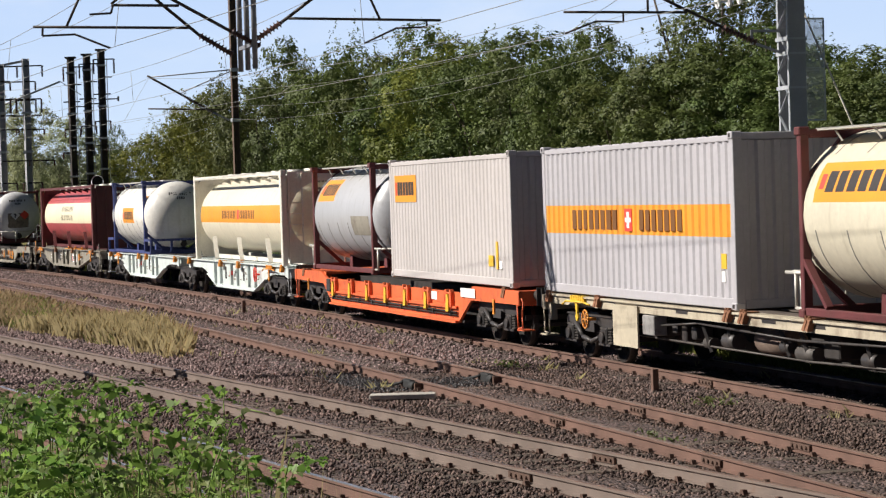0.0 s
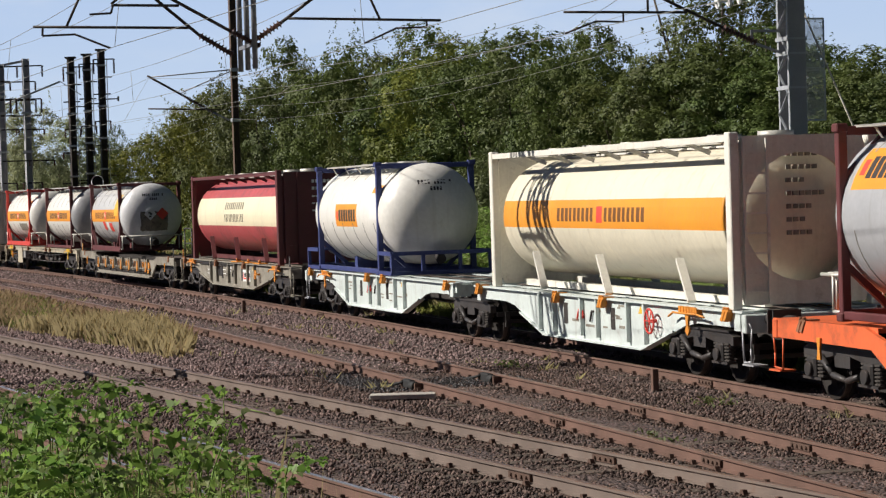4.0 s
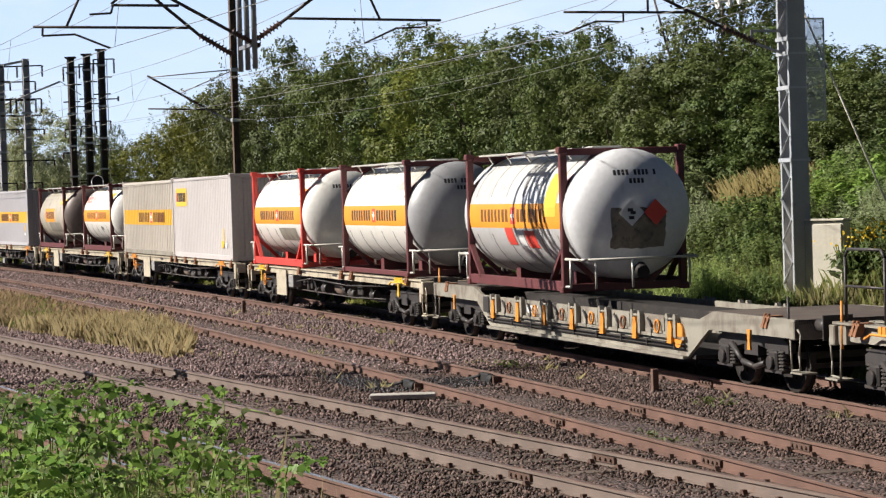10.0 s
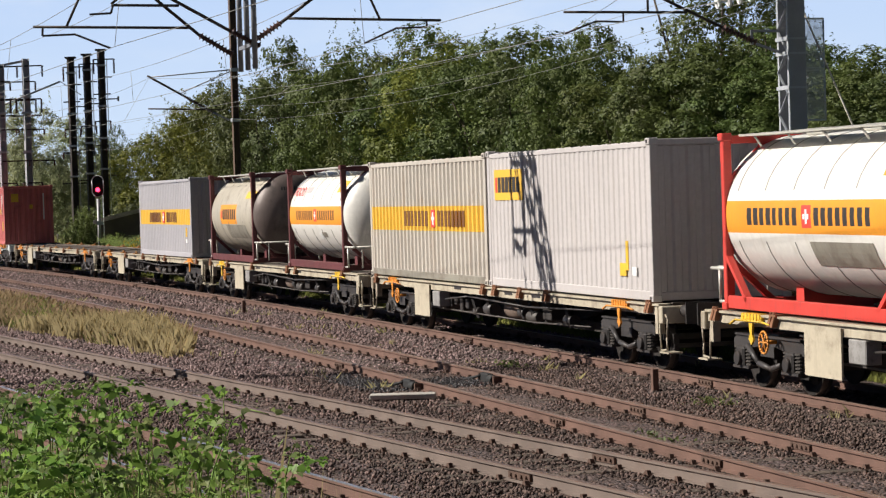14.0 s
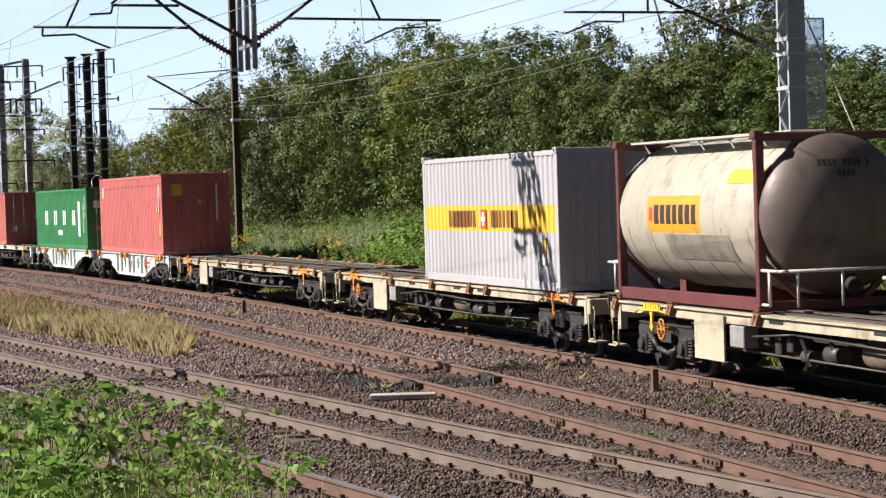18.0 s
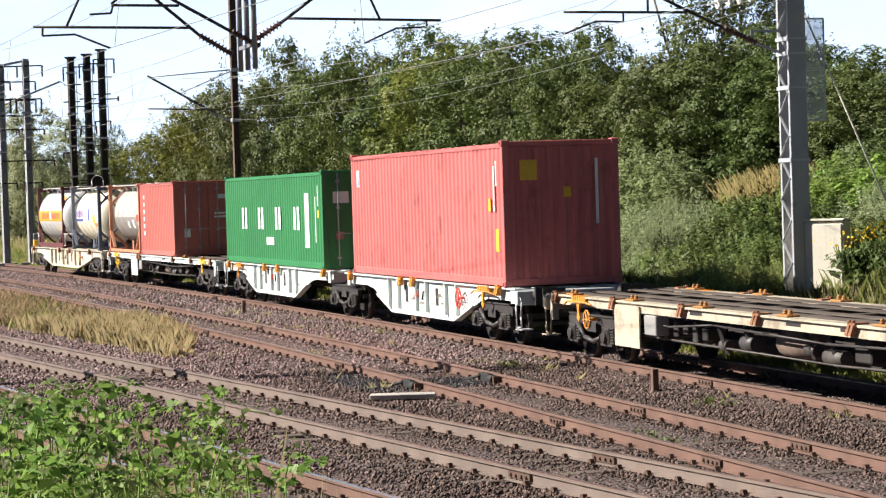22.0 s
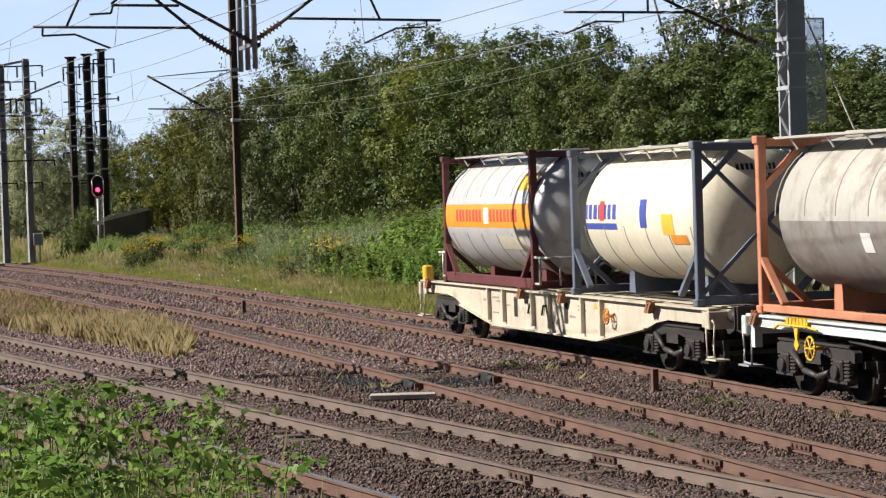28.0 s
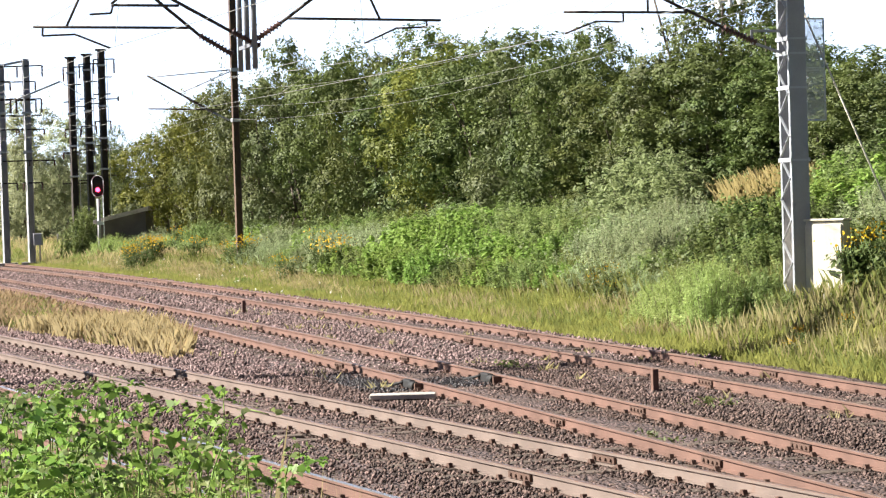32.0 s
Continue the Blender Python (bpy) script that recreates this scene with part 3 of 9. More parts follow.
# ---- bogies ----
def build_bogie():
    """Two-axle cast bogie: side frames, axle boxes with twin springs, wheelsets, bolster, brake gear."""
    g = new("bogie")
    for sy in (-1, 1):
        bm = bmesh.new()
        y0, y1 = sorted((sy * 0.96, sy * 1.08))
        prism(bm, [(-1.3, 0.60), (-1.3, 0.74), (-1.1, 0.82), (1.1, 0.82), (1.3, 0.74), (1.3, 0.60), (1.15, 0.60), (1.12, 0.50), (0.68, 0.50), (0.62, 0.62),
                   (0.3, 0.67), (-0.3, 0.67), (-0.62, 0.62), (-0.68, 0.50), (-1.12, 0.50), (-1.15, 0.60)], y0, y1)
        box(bm, -1.2, 1.2, y0 - 0.03, y1 + 0.03, 0.80, 0.83)
        box(bm, -0.25, 0.25, y0 - 0.02, y1 + 0.02, 0.52, 0.68)
        part("side_frame", bm, M["bogie"], g)
    boxm = spring = None
    for sx in (-1, 1):
        for sy in (-1, 1):
            at = Matrix.Translation((sx * 0.9, sy * 1.05, 0.46)) @ Matrix.Diagonal((1, sy, 1, 1))
            if boxm is None:
                bm = bevelled(boxes((-0.14, 0.14, -0.1, 0.12, -0.13, 0.17)), 0.03)
                rod(bm, (0, 0.1, 0), (0, 0.17, 0), 0.10, 12)
                box(bm, -0.30, 0.30, -0.06, 0.1, -0.15, -0.11)
                boxm = part("axle_box", bm, M["bogie"], g, at=at)
            else:
                like(boxm, g, at)
            for dx in (-0.21, 0.21):
                a2 = Matrix.Translation((sx * 0.9 + dx, sy * 1.06, 0.35))
                if spring is None:
                    bm = bmesh.new()
                    prof = [(0.0, 0.03)]
                    for k in range(6):
                        prof += [(k * 0.05, 0.055), (k * 0.05 + 0.008, 0.085), (k * 0.05 + 0.03, 0.085), (k * 0.05 + 0.038, 0.055)]
                    rows = [[bm.verts.new((q * math.cos(i * math.pi / 5), q * math.sin(i * math.pi / 5), z)) for i in range(10)] for z, q in prof]
                    for A, B in zip(rows[:-1], rows[1:]):
                        for i in range(10):
                            bm.faces.new((A[i], A[(i + 1) % 10], B[(i + 1) % 10], B[i]))
                    spring = part("spring", bm, M["spring"], g, at=a2)
                else:
                    like(spring, g, a2)
    for sy in (-1, 1):
        bm = pipe(bmesh.new(), [(-0.66, sy * 1.13, 0.66), (-0.2, sy * 1.15, 0.42), (0.25, sy * 1.15, 0.36), (0.62, sy * 1.14, 0.44)], 0.045)
        part("swing_link", bm, M["bogie"], g)
    bm = boxes((-0.22, 0.22, -1.0, 1.0, 0.62, 0.86), (-1.36, -1.28, -0.95, 0.95, 0.52, 0.62), (1.28, 1.36, -0.95, 0.95, 0.52, 0.62))
    part("bolster", bm, M["bogie"], g)
    bm = bmesh.new()
    for sx in (-1, 1):
        for k in (-1, 1):
            beam(bm, (sx * 0.9 + k * 0.52, -0.8, 0.42), (sx * 0.9 + k * 0.52, 0.8, 0.42), 0.07)
            for sy in (-0.75, 0.75):
                box(bm, sx * 0.9 + k * 0.49 - 0.03, sx * 0.9 + k * 0.49 + 0.03, sy - 0.05, sy + 0.05, 0.32, 0.62)
    part("brake_gear", bm, M["bogie"], g)
    prof = [(0.0, 0.70), (0.46, 0.68), (0.465, 0.80), (0.45, 0.825), (0.36, 0.80), (0.30, 0.76), (0.13, 0.77), (0.10, 0.83), (0.0, 0.83)]
    bm = bmesh.new()
    rod(bm, (0, -1.0, 0), (0, 1.0, 0), 0.075, 12)
    n = 28
    for sy in (-1, 1):
        rows = []
        for r, y in ((0.08, 0.64), (0.13, 0.66), (0.30, 0.70), (0.42, 0.685), (0.49, 0.68), (0.49, 0.71), (0.462, 0.725), (0.455, 0.815), (0.40, 0.815), (0.31, 0.76), (0.14, 0.78), (0.08, 0.80)):
            rows.append([bm.verts.new((r * math.cos(2 * math.pi * i / n), sy * y, r * math.sin(2 * math.pi * i / n))) for i in range(n)])
        for q, (A, B) in enumerate(zip(rows[:-1], rows[1:])):
            for i in range(n):
                f = bm.faces.new((A[i], A[(i + 1) % n], B[(i + 1) % n], B[i]))
                f.material_index = 1 if q == 6 else 0
        for i in range(6):
            t = 2 * math.pi * i / 6
            rod(bm, (0.25 * math.cos(t), sy * 0.77, 0.25 * math.sin(t)), (0.25 * math.cos(t), sy * 0.785, 0.25 * math.sin(t)), 0.03, 6)
    bmesh.ops.recalc_face_normals(bm, faces=bm.faces[:])
    part("wheelset", bm, [M["wheel"], M["tread"]], g, at=Matrix.Translation((0.9, 0, 0.46)))
    like(g.children[-1], g, Matrix.Translation((-0.9, 0, 0.46)))
    return g


BOGIE = build_bogie()
BOGIE_USED = [False]


def add_bogie(wagon, u_wagon, x):
    """x: place along the wagon, forward positive."""
    if not BOGIE_USED[0]:
        g = BOGIE
        BOGIE_USED[0] = True
    else:
        g = copy_thing(BOGIE, Matrix.Identity(4))
    g.parent = wagon
    g.matrix_basis = Matrix.Translation((x, 0, 0))
    for c in g.children:
        if c.name.startswith("wheelset"):
            dx = 0.9 if c.matrix_basis.translation.x > 0 else -0.9
            WHEELS.append((c, u_wagon - x - dx, Matrix.Translation((dx, 0, 0.46))))


# ---- wagon pieces ----
def add_ends(w, L, mat, end=("a", "b")):
    """Headstock, side buffers, coupling hook, end rails and pipes at each end of a wagon."""
    for sx in (-1, 1):
        x = sx * L / 2
        xa, xb = sorted((x, x - sx * 0.16))
        part("headstock", bevelled(boxes((xa, xb, -1.28, 1.28, 0.84, 1.12)), 0.015), mat, w)
        for sy in (-1, 1):
            bm = bmesh.new()
            rod(bm, (x, sy * 0.875, 1.04), (x + sx * 0.36, sy * 0.875, 1.04), 0.10, 12)
            rod(bm, (x + sx * 0.36, sy * 0.875, 1.04), (x + sx * 0.57, sy * 0.875, 1.04), 0.075, 12)
            box(bm, *sorted((x + sx * 0.57, x + sx * 0.60)), sy * 0.875 - 0.225, sy * 0.875 + 0.225, 0.86, 1.21)
            part("buffer", bm, M["bogie"], w)
        bm = bmesh.new()
        beam(bm, (x, 0, 1.0), (x + sx * 0.5, 0, 0.98), 0.07)
        rod(bm, (x + sx * 0.45, 0, 0.98), (x + sx * 0.62, 0, 0.80), 0.035)
        part("coupling", bm, M["bogie"], w)
        bm = bmesh.new()
        pipe(bm, [(x, 0.35, 0.86), (x + sx * 0.2, 0.37, 0.72), (x + sx * 0.42, 0.36, 0.55), (x + sx * 0.6, 0.33, 0.62)], 0.028)
        part("brake_hose", bm, M["rubber"], w)
        for sy in (-1, 1):
            bm = bmesh.new()
            y = sy * 1.22
            pipe(bm, [(x - sx * 0.02, y, 1.0), (x + sx * 0.10, y, 0.92), (x + sx * 0.04, y, 0.62), (x + sx * 0.06, y, 0.42), (x - sx * 0.22, y, 0.40), (x - sx * 0.26, y, 0.9)], 0.016)
            box(bm, x - 0.2, x + 0.2, *sorted((sy * 1.02, sy * 1.26)), 0.36, 0.385)
            part("shunter_step", bm, mat if mat is not M["white_wagon"] else M["galvanised_web"], w)
            part("end_pole", rod(bmesh.new(), (x - sx * 0.3, y, 0.8), (x - sx * 0.3, y, 1.45), 0.02, 8), M["bogie"] if sx > 0 else M["orange_bits"], w) if sy < 0 and mat is M["grey_wagon"] else None


def twistlocks(w, xs, mats, y=1.18, z=DECK):
    tl = None
    for x in xs:
        for sy in (-1, 1):
            at = Matrix.Translation((x, sy * y, z)) @ Matrix.Diagonal((0.72, sy, 0.85, 1))
            if tl is None:
                bm = bmesh.new()
                prism(bm, [(-0.24, -0.19), (-0.07, -0.02), (0.03, -0.02), (-0.13, -0.21)], 0.02, 0.13)
                prism(bm, [(-0.08, -0.19), (0.09, -0.02), (0.19, -0.02), (0.03, -0.21)], 0.02, 0.13)
                box(bm, -0.12, 0.2, -0.1, 0.12, -0.035, 0.012)
                rod(bm, (-0.05, 0.1, 0.0), (-0.05, 0.1, 0.05), 0.03, 6)
                rod(bm, (0.1, 0.1, 0.0), (0.1, 0.1, 0.05), 0.03, 6)
                tl = part("container_pin", bm, mats, w, at=at)
            else:
                like(tl, w, at)


def side_handles(w, x, sx, mat):
    """A bent hand rail with a step plate over the bogie."""
    for sy in (-1, 1):
        bm = bmesh.new()
        y = sy * 1.30
        pipe(bm, [(x - 0.75, y, 0.98), (x - 0.55, y, 1.05), (x + 0.45, y, 1.05), (x + 0.75, y, 1.02)], 0.018)
        for k in range(6):
            box(bm, x - 0.36 + k * 0.12, x - 0.28 + k * 0.12, *sorted((sy * 1.10, sy * 1.28)), 1.05, 1.16)
        box(bm, x - 0.40, x + 0.36, *sorted((sy * 1.08, sy * 1.27)), 1.06, 1.15)
        part("grab_rail", bm, mat, w)
        bm = prism(bmesh.new(), [(x - 0.06, 1.02), (x + 0.08, 1.02), (x + 0.05, 0.86), (x + 0.10, 0.78), (x + 0.02, 0.70), (x - 0.07, 0.78), (x - 0.02, 0.86)], sy * 1.262, sy * 1.295)
        part("lashing_hook", bm, mat, w)


def handwheel(w, x, z, mat, r=0.24):
    for sy in (-1, 1):
        bm = bmesh.new()
        ring(bm, (x, sy * 1.30, z), (0, 1, 0), r, 0.018)
        for k in range(3):
            t = k * math.pi / 3
            rod(bm, (x - r * math.cos(t), sy * 1.30, z - r * math.sin(t)), (x + r * math.cos(t), sy * 1.30, z + r * math.sin(t)), 0.012, 5)
        rod(bm, (x, sy * 1.30, z), (x, sy * 1.1, z), 0.03)
        part("handwheel", bm, mat, w)


def small_plates(w, spots, mat, y, sizes=None):
    """Unreadable stencilling on a wagon's side, as plain bars."""
    for sy in (-1, 1):
        bm = bmesh.new()
        for x, z, wd, h in spots:
            box(bm, x - wd / 2, x + wd / 2, *sorted((sy * y, sy * (y + 0.004))), z - h / 2, z + h / 2)
        tagged(part("stencilling", bm, mat, w), kind="stuff")


def flat_wagon(u0, u1, body, pins, label, plate_end=1, plate_at=4.6, handle=None, knobs=()):
    """Open skeleton container wagon: slim side sills, cross beams, dark centre sill, hanging plate and brake gear."""
    L = u1 - u0
    u = (u0 + u1) / 2
    w = on_rails(empty("container_wagon", None, label, "freight wagon", "wagons of the train"), u)
    h = L / 2
    for sy in (-1, 1):
        bm = bmesh.new()
        ya, yb = sorted((sy * 1.06, sy * 1.22))
        box(bm, -h + 0.16, h - 0.16, ya, yb, 0.97, DECK - 0.02)
        box(bm, -h + 0.16, h - 0.16, min(ya, sy * 1.27), max(yb, sy * 1.27), 1.12, DECK - 0.015)
        part("side_sill", bm, body, w)
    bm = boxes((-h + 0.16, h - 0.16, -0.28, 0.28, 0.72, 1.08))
    # lower side boxes added to darken the space below the sill
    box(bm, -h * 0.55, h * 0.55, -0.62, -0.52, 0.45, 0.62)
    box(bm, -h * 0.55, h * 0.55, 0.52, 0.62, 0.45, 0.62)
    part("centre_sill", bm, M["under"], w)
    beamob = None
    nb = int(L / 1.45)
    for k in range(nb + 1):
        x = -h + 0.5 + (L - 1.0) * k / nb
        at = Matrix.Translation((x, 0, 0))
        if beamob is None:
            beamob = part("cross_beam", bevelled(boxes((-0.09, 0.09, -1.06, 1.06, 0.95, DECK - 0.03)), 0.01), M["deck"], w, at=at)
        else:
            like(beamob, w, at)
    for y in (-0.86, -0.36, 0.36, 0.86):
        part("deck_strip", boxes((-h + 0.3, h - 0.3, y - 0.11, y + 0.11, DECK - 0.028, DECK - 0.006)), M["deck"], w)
    # solid dark box added as the shade between the bogies
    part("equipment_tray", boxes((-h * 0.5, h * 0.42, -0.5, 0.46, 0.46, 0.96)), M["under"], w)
    part("hose_line", pipe(bmesh.new(), [(-h + 3.4, -1.12, 0.9), (-h * 0.4, -1.1, 0.78), (-h * 0.2, -1.12, 0.9), (h * 0.2, -1.1, 0.82), (h - 3.2, -1.12, 0.92)], 0.02), M["bogie"], w)
    for k in range(5):
        x = -h * 0.45 + k * 0.42
        part("brake_rigging", bevelled(boxes((x, x + 0.2, -1.0, -0.7, 0.55 + 0.06 * (k % 3), 0.82 + 0.05 * (k % 2))), 0.02), M["bogie"], w)
    trussed = bmesh.new()
    for sy in (-1, 1):
        y = sy * 0.5
        pipe(trussed, [(-h * 0.52, y, 0.95), (-h * 0.3, y, 0.5), (h * 0.3, y, 0.5), (h * 0.52, y, 0.95)], 0.05, 6)
        for x in (-h * 0.3, 0, h * 0.3):
            beam(trussed, (x, y, 0.5), (x, y, 0.97), 0.08)
    part("truss", trussed, M["under"], w)
    for k, (x, zt, wd) in enumerate(((h * 0.12, 0.9, 0.16), (h * 0.2, 0.84, 0.3), (-h * 0.1, 0.88, 0.22), (-h * 0.2, 0.8, 0.14), (h * 0.42, 0.86, 0.2))):
        part("hanger", beam(bmesh.new(), (x, -1.06, zt + 0.1), (x + 0.1, -0.95, zt - 0.35), 0.05), M["bogie"], w)
        part("brake_cylinder", rod(bmesh.new(), (x - wd, -0.92, zt - 0.22), (x + wd, -0.92, zt - 0.22), 0.09 + 0.02 * (k % 3), 12), M["spring"] if k % 2 else M["bogie"], w)
    part("brake_rod", pipe(bmesh.new(), [(-h * 0.55, -0.98, 0.56), (h * 0.2, -0.98, 0.52), (h * 0.55, -0.98, 0.58)], 0.018), M["spring"], w)
    # brake equipment
    part("air_tank", rod(bmesh.new(), (-0.6 + h * 0.05, -0.72, 0.72), (0.45 + h * 0.05, -0.72, 0.72), 0.21, 16), M["air_tank"], w, "grimy brown air tank")
    part("valve_box", bevelled(boxes((h * 0.3 - 0.3, h * 0.3 + 0.2, -1.0, -0.6, 0.6, 0.95)), 0.02), M["under"], w)
    for sy in (-1, 1):
        x = plate_end * (h - plate_at)
        ya, yb = sorted((sy * 1.235, sy * 1.265))
        part("side_plate", boxes((x - 0.75, x + 0.45, ya, yb, 0.38, 1.08)), body, w)
        part("equipment_box", bevelled(boxes((x + 0.62, x + 1.15, *sorted((sy * 1.0, sy * 1.24)), 0.62, 0.95)), 0.015), M["equipment"], w)
    twistlocks(w, pins, M["rusty"])
    plate = None
    for x in knobs:
        for sy in (-1, 1):
            at = Matrix.Translation((x, sy * 1.14, DECK)) @ Matrix.Diagonal((1, sy, 1, 1))
            if plate is None:
                bm = bevelled(boxes((-0.20, 0.20, -0.08, 0.13, -0.012, 0.02)), 0.006)
                for xk in (-0.09, 0.09):
                    rod(bm, (xk, 0.03, 0.02), (xk, 0.03, 0.05), 0.04, 10)
                    rod(bm, (xk, 0.03, 0.05), (xk, 0.03, 0.09), 0.036, 10, 0, 0.018)
                plate = part("twist_lock", bm, M["ochre_worn"], w, "worn ochre twin locating cones")
            else:
                like(plate, w, at)
                continue
            plate.matrix_basis = at
    for sx in (-1, 1):
        side_handles(w, sx * (h - 2.0), sx, handle or M["yellow"])
        part("end_post", boxes((sx * (h - 0.35) - 0.06, sx * (h - 0.35) + 0.06, -1.24, -1.12, 0.66, 1.12)), body, w)
    handwheel(w, plate_end * (h - 2.5), 0.76, handle or M["orange_bits"], 0.16)
    small_plates(w, [(x, 1.06, 0.5, 0.05) for x in (-h * 0.25, h * 0.12, h * 0.3)], M["black_mark"], 1.221)
    add_ends(w, L, body)
    for sx in (-1, 1):
        add_bogie(w, u, sx * (h - 2.15))
    return w


def belly_wagon(u0, u1, body, sections, label, ends_at, pins, deep=0.36, red=True, name="container_wagon"):
    """Wagon with deep white fish-bellied side webs between the bogies; sections: (x0, x1) of each body half."""
    L = u1 - u0
    u = (u0 + u1) / 2
    w = on_rails(empty(name, None, label, "freight wagon", "wagons of the train"), u)
    h = L / 2
    for x0, x1 in sections:
        n = x1 - x0
        for sy in (-1, 1):
            poly = [(x0, 1.15), (x0, 0.95), (x0 + 0.5, 0.90), (x0 + 1.9, 0.90), (x0 + 2.45, 0.84), (x0 + 2.9, 0.72), (x0 + n * 0.315, deep), (x1 - n * 0.315, deep), (x1 - 2.9, 0.72), (x1 - 2.45, 0.84), (x1 - 1.9, 0.90), (x1 - 0.5, 0.90), (x1, 0.95), (x1, 1.15)]
            part("side_web", prism(bmesh.new(), poly, sy * 1.13, sy * 1.17), body, w)
            ya, yb = sorted((sy * 1.05, sy * 1.25))
            part("top_flange", boxes((x0, x1, ya, yb, 1.13, 1.165)), body, w)
            bm = bmesh.new()
            zz = [(x0 + 2.9, 0.72), (x0 + n * 0.315, deep), (x1 - n * 0.315, deep), (x1 - 2.9, 0.72)]
            for (xa, za), (xb, zb) in zip(zz[:-1], zz[1:]):
                beam(bm, (xa, sy * 1.15, za), (xb, sy * 1.15, zb), 0.16, 0.03)
            part("bottom_flange", bm, body, w)
            rib = None
            for k in (0.30, 0.36, 0.47, 0.53, 0.64, 0.70):
                x = x0 + n * k
                at = Matrix.Translation((x, sy * 1.2, 0)) @ Matrix.Diagonal((1, sy, 1, 1))
                rib = like(rib, w, at) if rib else part("stiffener", boxes((-0.035, 0.035, -0.03, 0.05, deep + 0.09, 1.12)), body, w, at=at)
            # near-black plates on the web paint the shade of openings
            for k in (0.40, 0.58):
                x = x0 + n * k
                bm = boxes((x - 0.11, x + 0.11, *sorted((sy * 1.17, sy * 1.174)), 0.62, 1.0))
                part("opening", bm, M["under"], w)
            y = sy * 1.2
            for k in (0.45, 0.5):
                x = x0 + n * k
                bm = pipe(bmesh.new(), [(x, y, 0.72), (x + 0.1, y, 0.9), (x + 0.3, y, 0.9), (x + 0.34, y, 0.76)], 0.02)
                part("brake_lever", bm, M["red_mark"] if red and k < 0.47 else M["under"], w)
        part("floor_beam", boxes((x0 + 0.3, x1 - 0.3, -0.4, 0.4, 0.62, 1.08)), M["under"], w)
        cross = None
        for k in range(8):
            at = Matrix.Translation((x0 + 0.5 + (n - 1) * k / 7, 0, 0))
            cross = like(cross, w, at) if cross else part("cross_beam", boxes((-0.08, 0.08, -1.05, 1.05, 1.0, 1.145)), body, w, at=at)
        for y in (-0.72, -0.3, 0.3, 0.72):
            part("deck_strip", boxes((x0 + 0.2, x1 - 0.2, y - 0.08, y + 0.08, 1.148, 1.162)), M["deck"] if abs(y) < 0.5 else body, w)
        for sx, xe in ((-1, x0), (1, x1)):
            part("end_beam", boxes((xe - sx * 0.25 - 0.12, xe - sx * 0.25 + 0.12, -1.22, 1.22, 0.86, 1.12)), body, w)
        for sy in (-1, 1):
            spots = []
            rr = random.Random(int(x0 * 10) + 77)
            for k in range(14):
                spots.append((x0 + n * rr.uniform(0.28, 0.72), rr.uniform(0.55, 1.05), rr.uniform(0.12, 0.5), rr.uniform(0.025, 0.05)))
            bm = bmesh.new()
            for x, z, wd, hh in spots:
                box(bm, x - wd / 2, x + wd / 2, *sorted((sy * 1.17, sy * 1.174)), z - hh / 2, z + hh / 2)
            tagged(part("stencilling", bm, M["grey_wagon"], w), kind="stuff")
            bm = prism(bmesh.new(), [(x1 - n * 0.33, 0.95), (x1 - n * 0.33 + 0.22, 0.95), (x1 - n * 0.33 + 0.11, 1.08)], sy * 1.171, sy * 1.176)
            part("warning_mark", bm, M["yellow"], w)
    twistlocks(w, pins, M["orange_bits"] if red else M["rusty"], y=1.2)
    handwheel(w, sections[0][1] - (sections[0][1] - sections[0][0]) * 0.27, 0.86, M["red_mark"] if red else M["orange_bits"], 0.2 if red else 0.13)
    for x in ends_at:
        side_handles(w, x, 1, M["orange_bits"])
    add_ends(w, L, body)
    return w, u


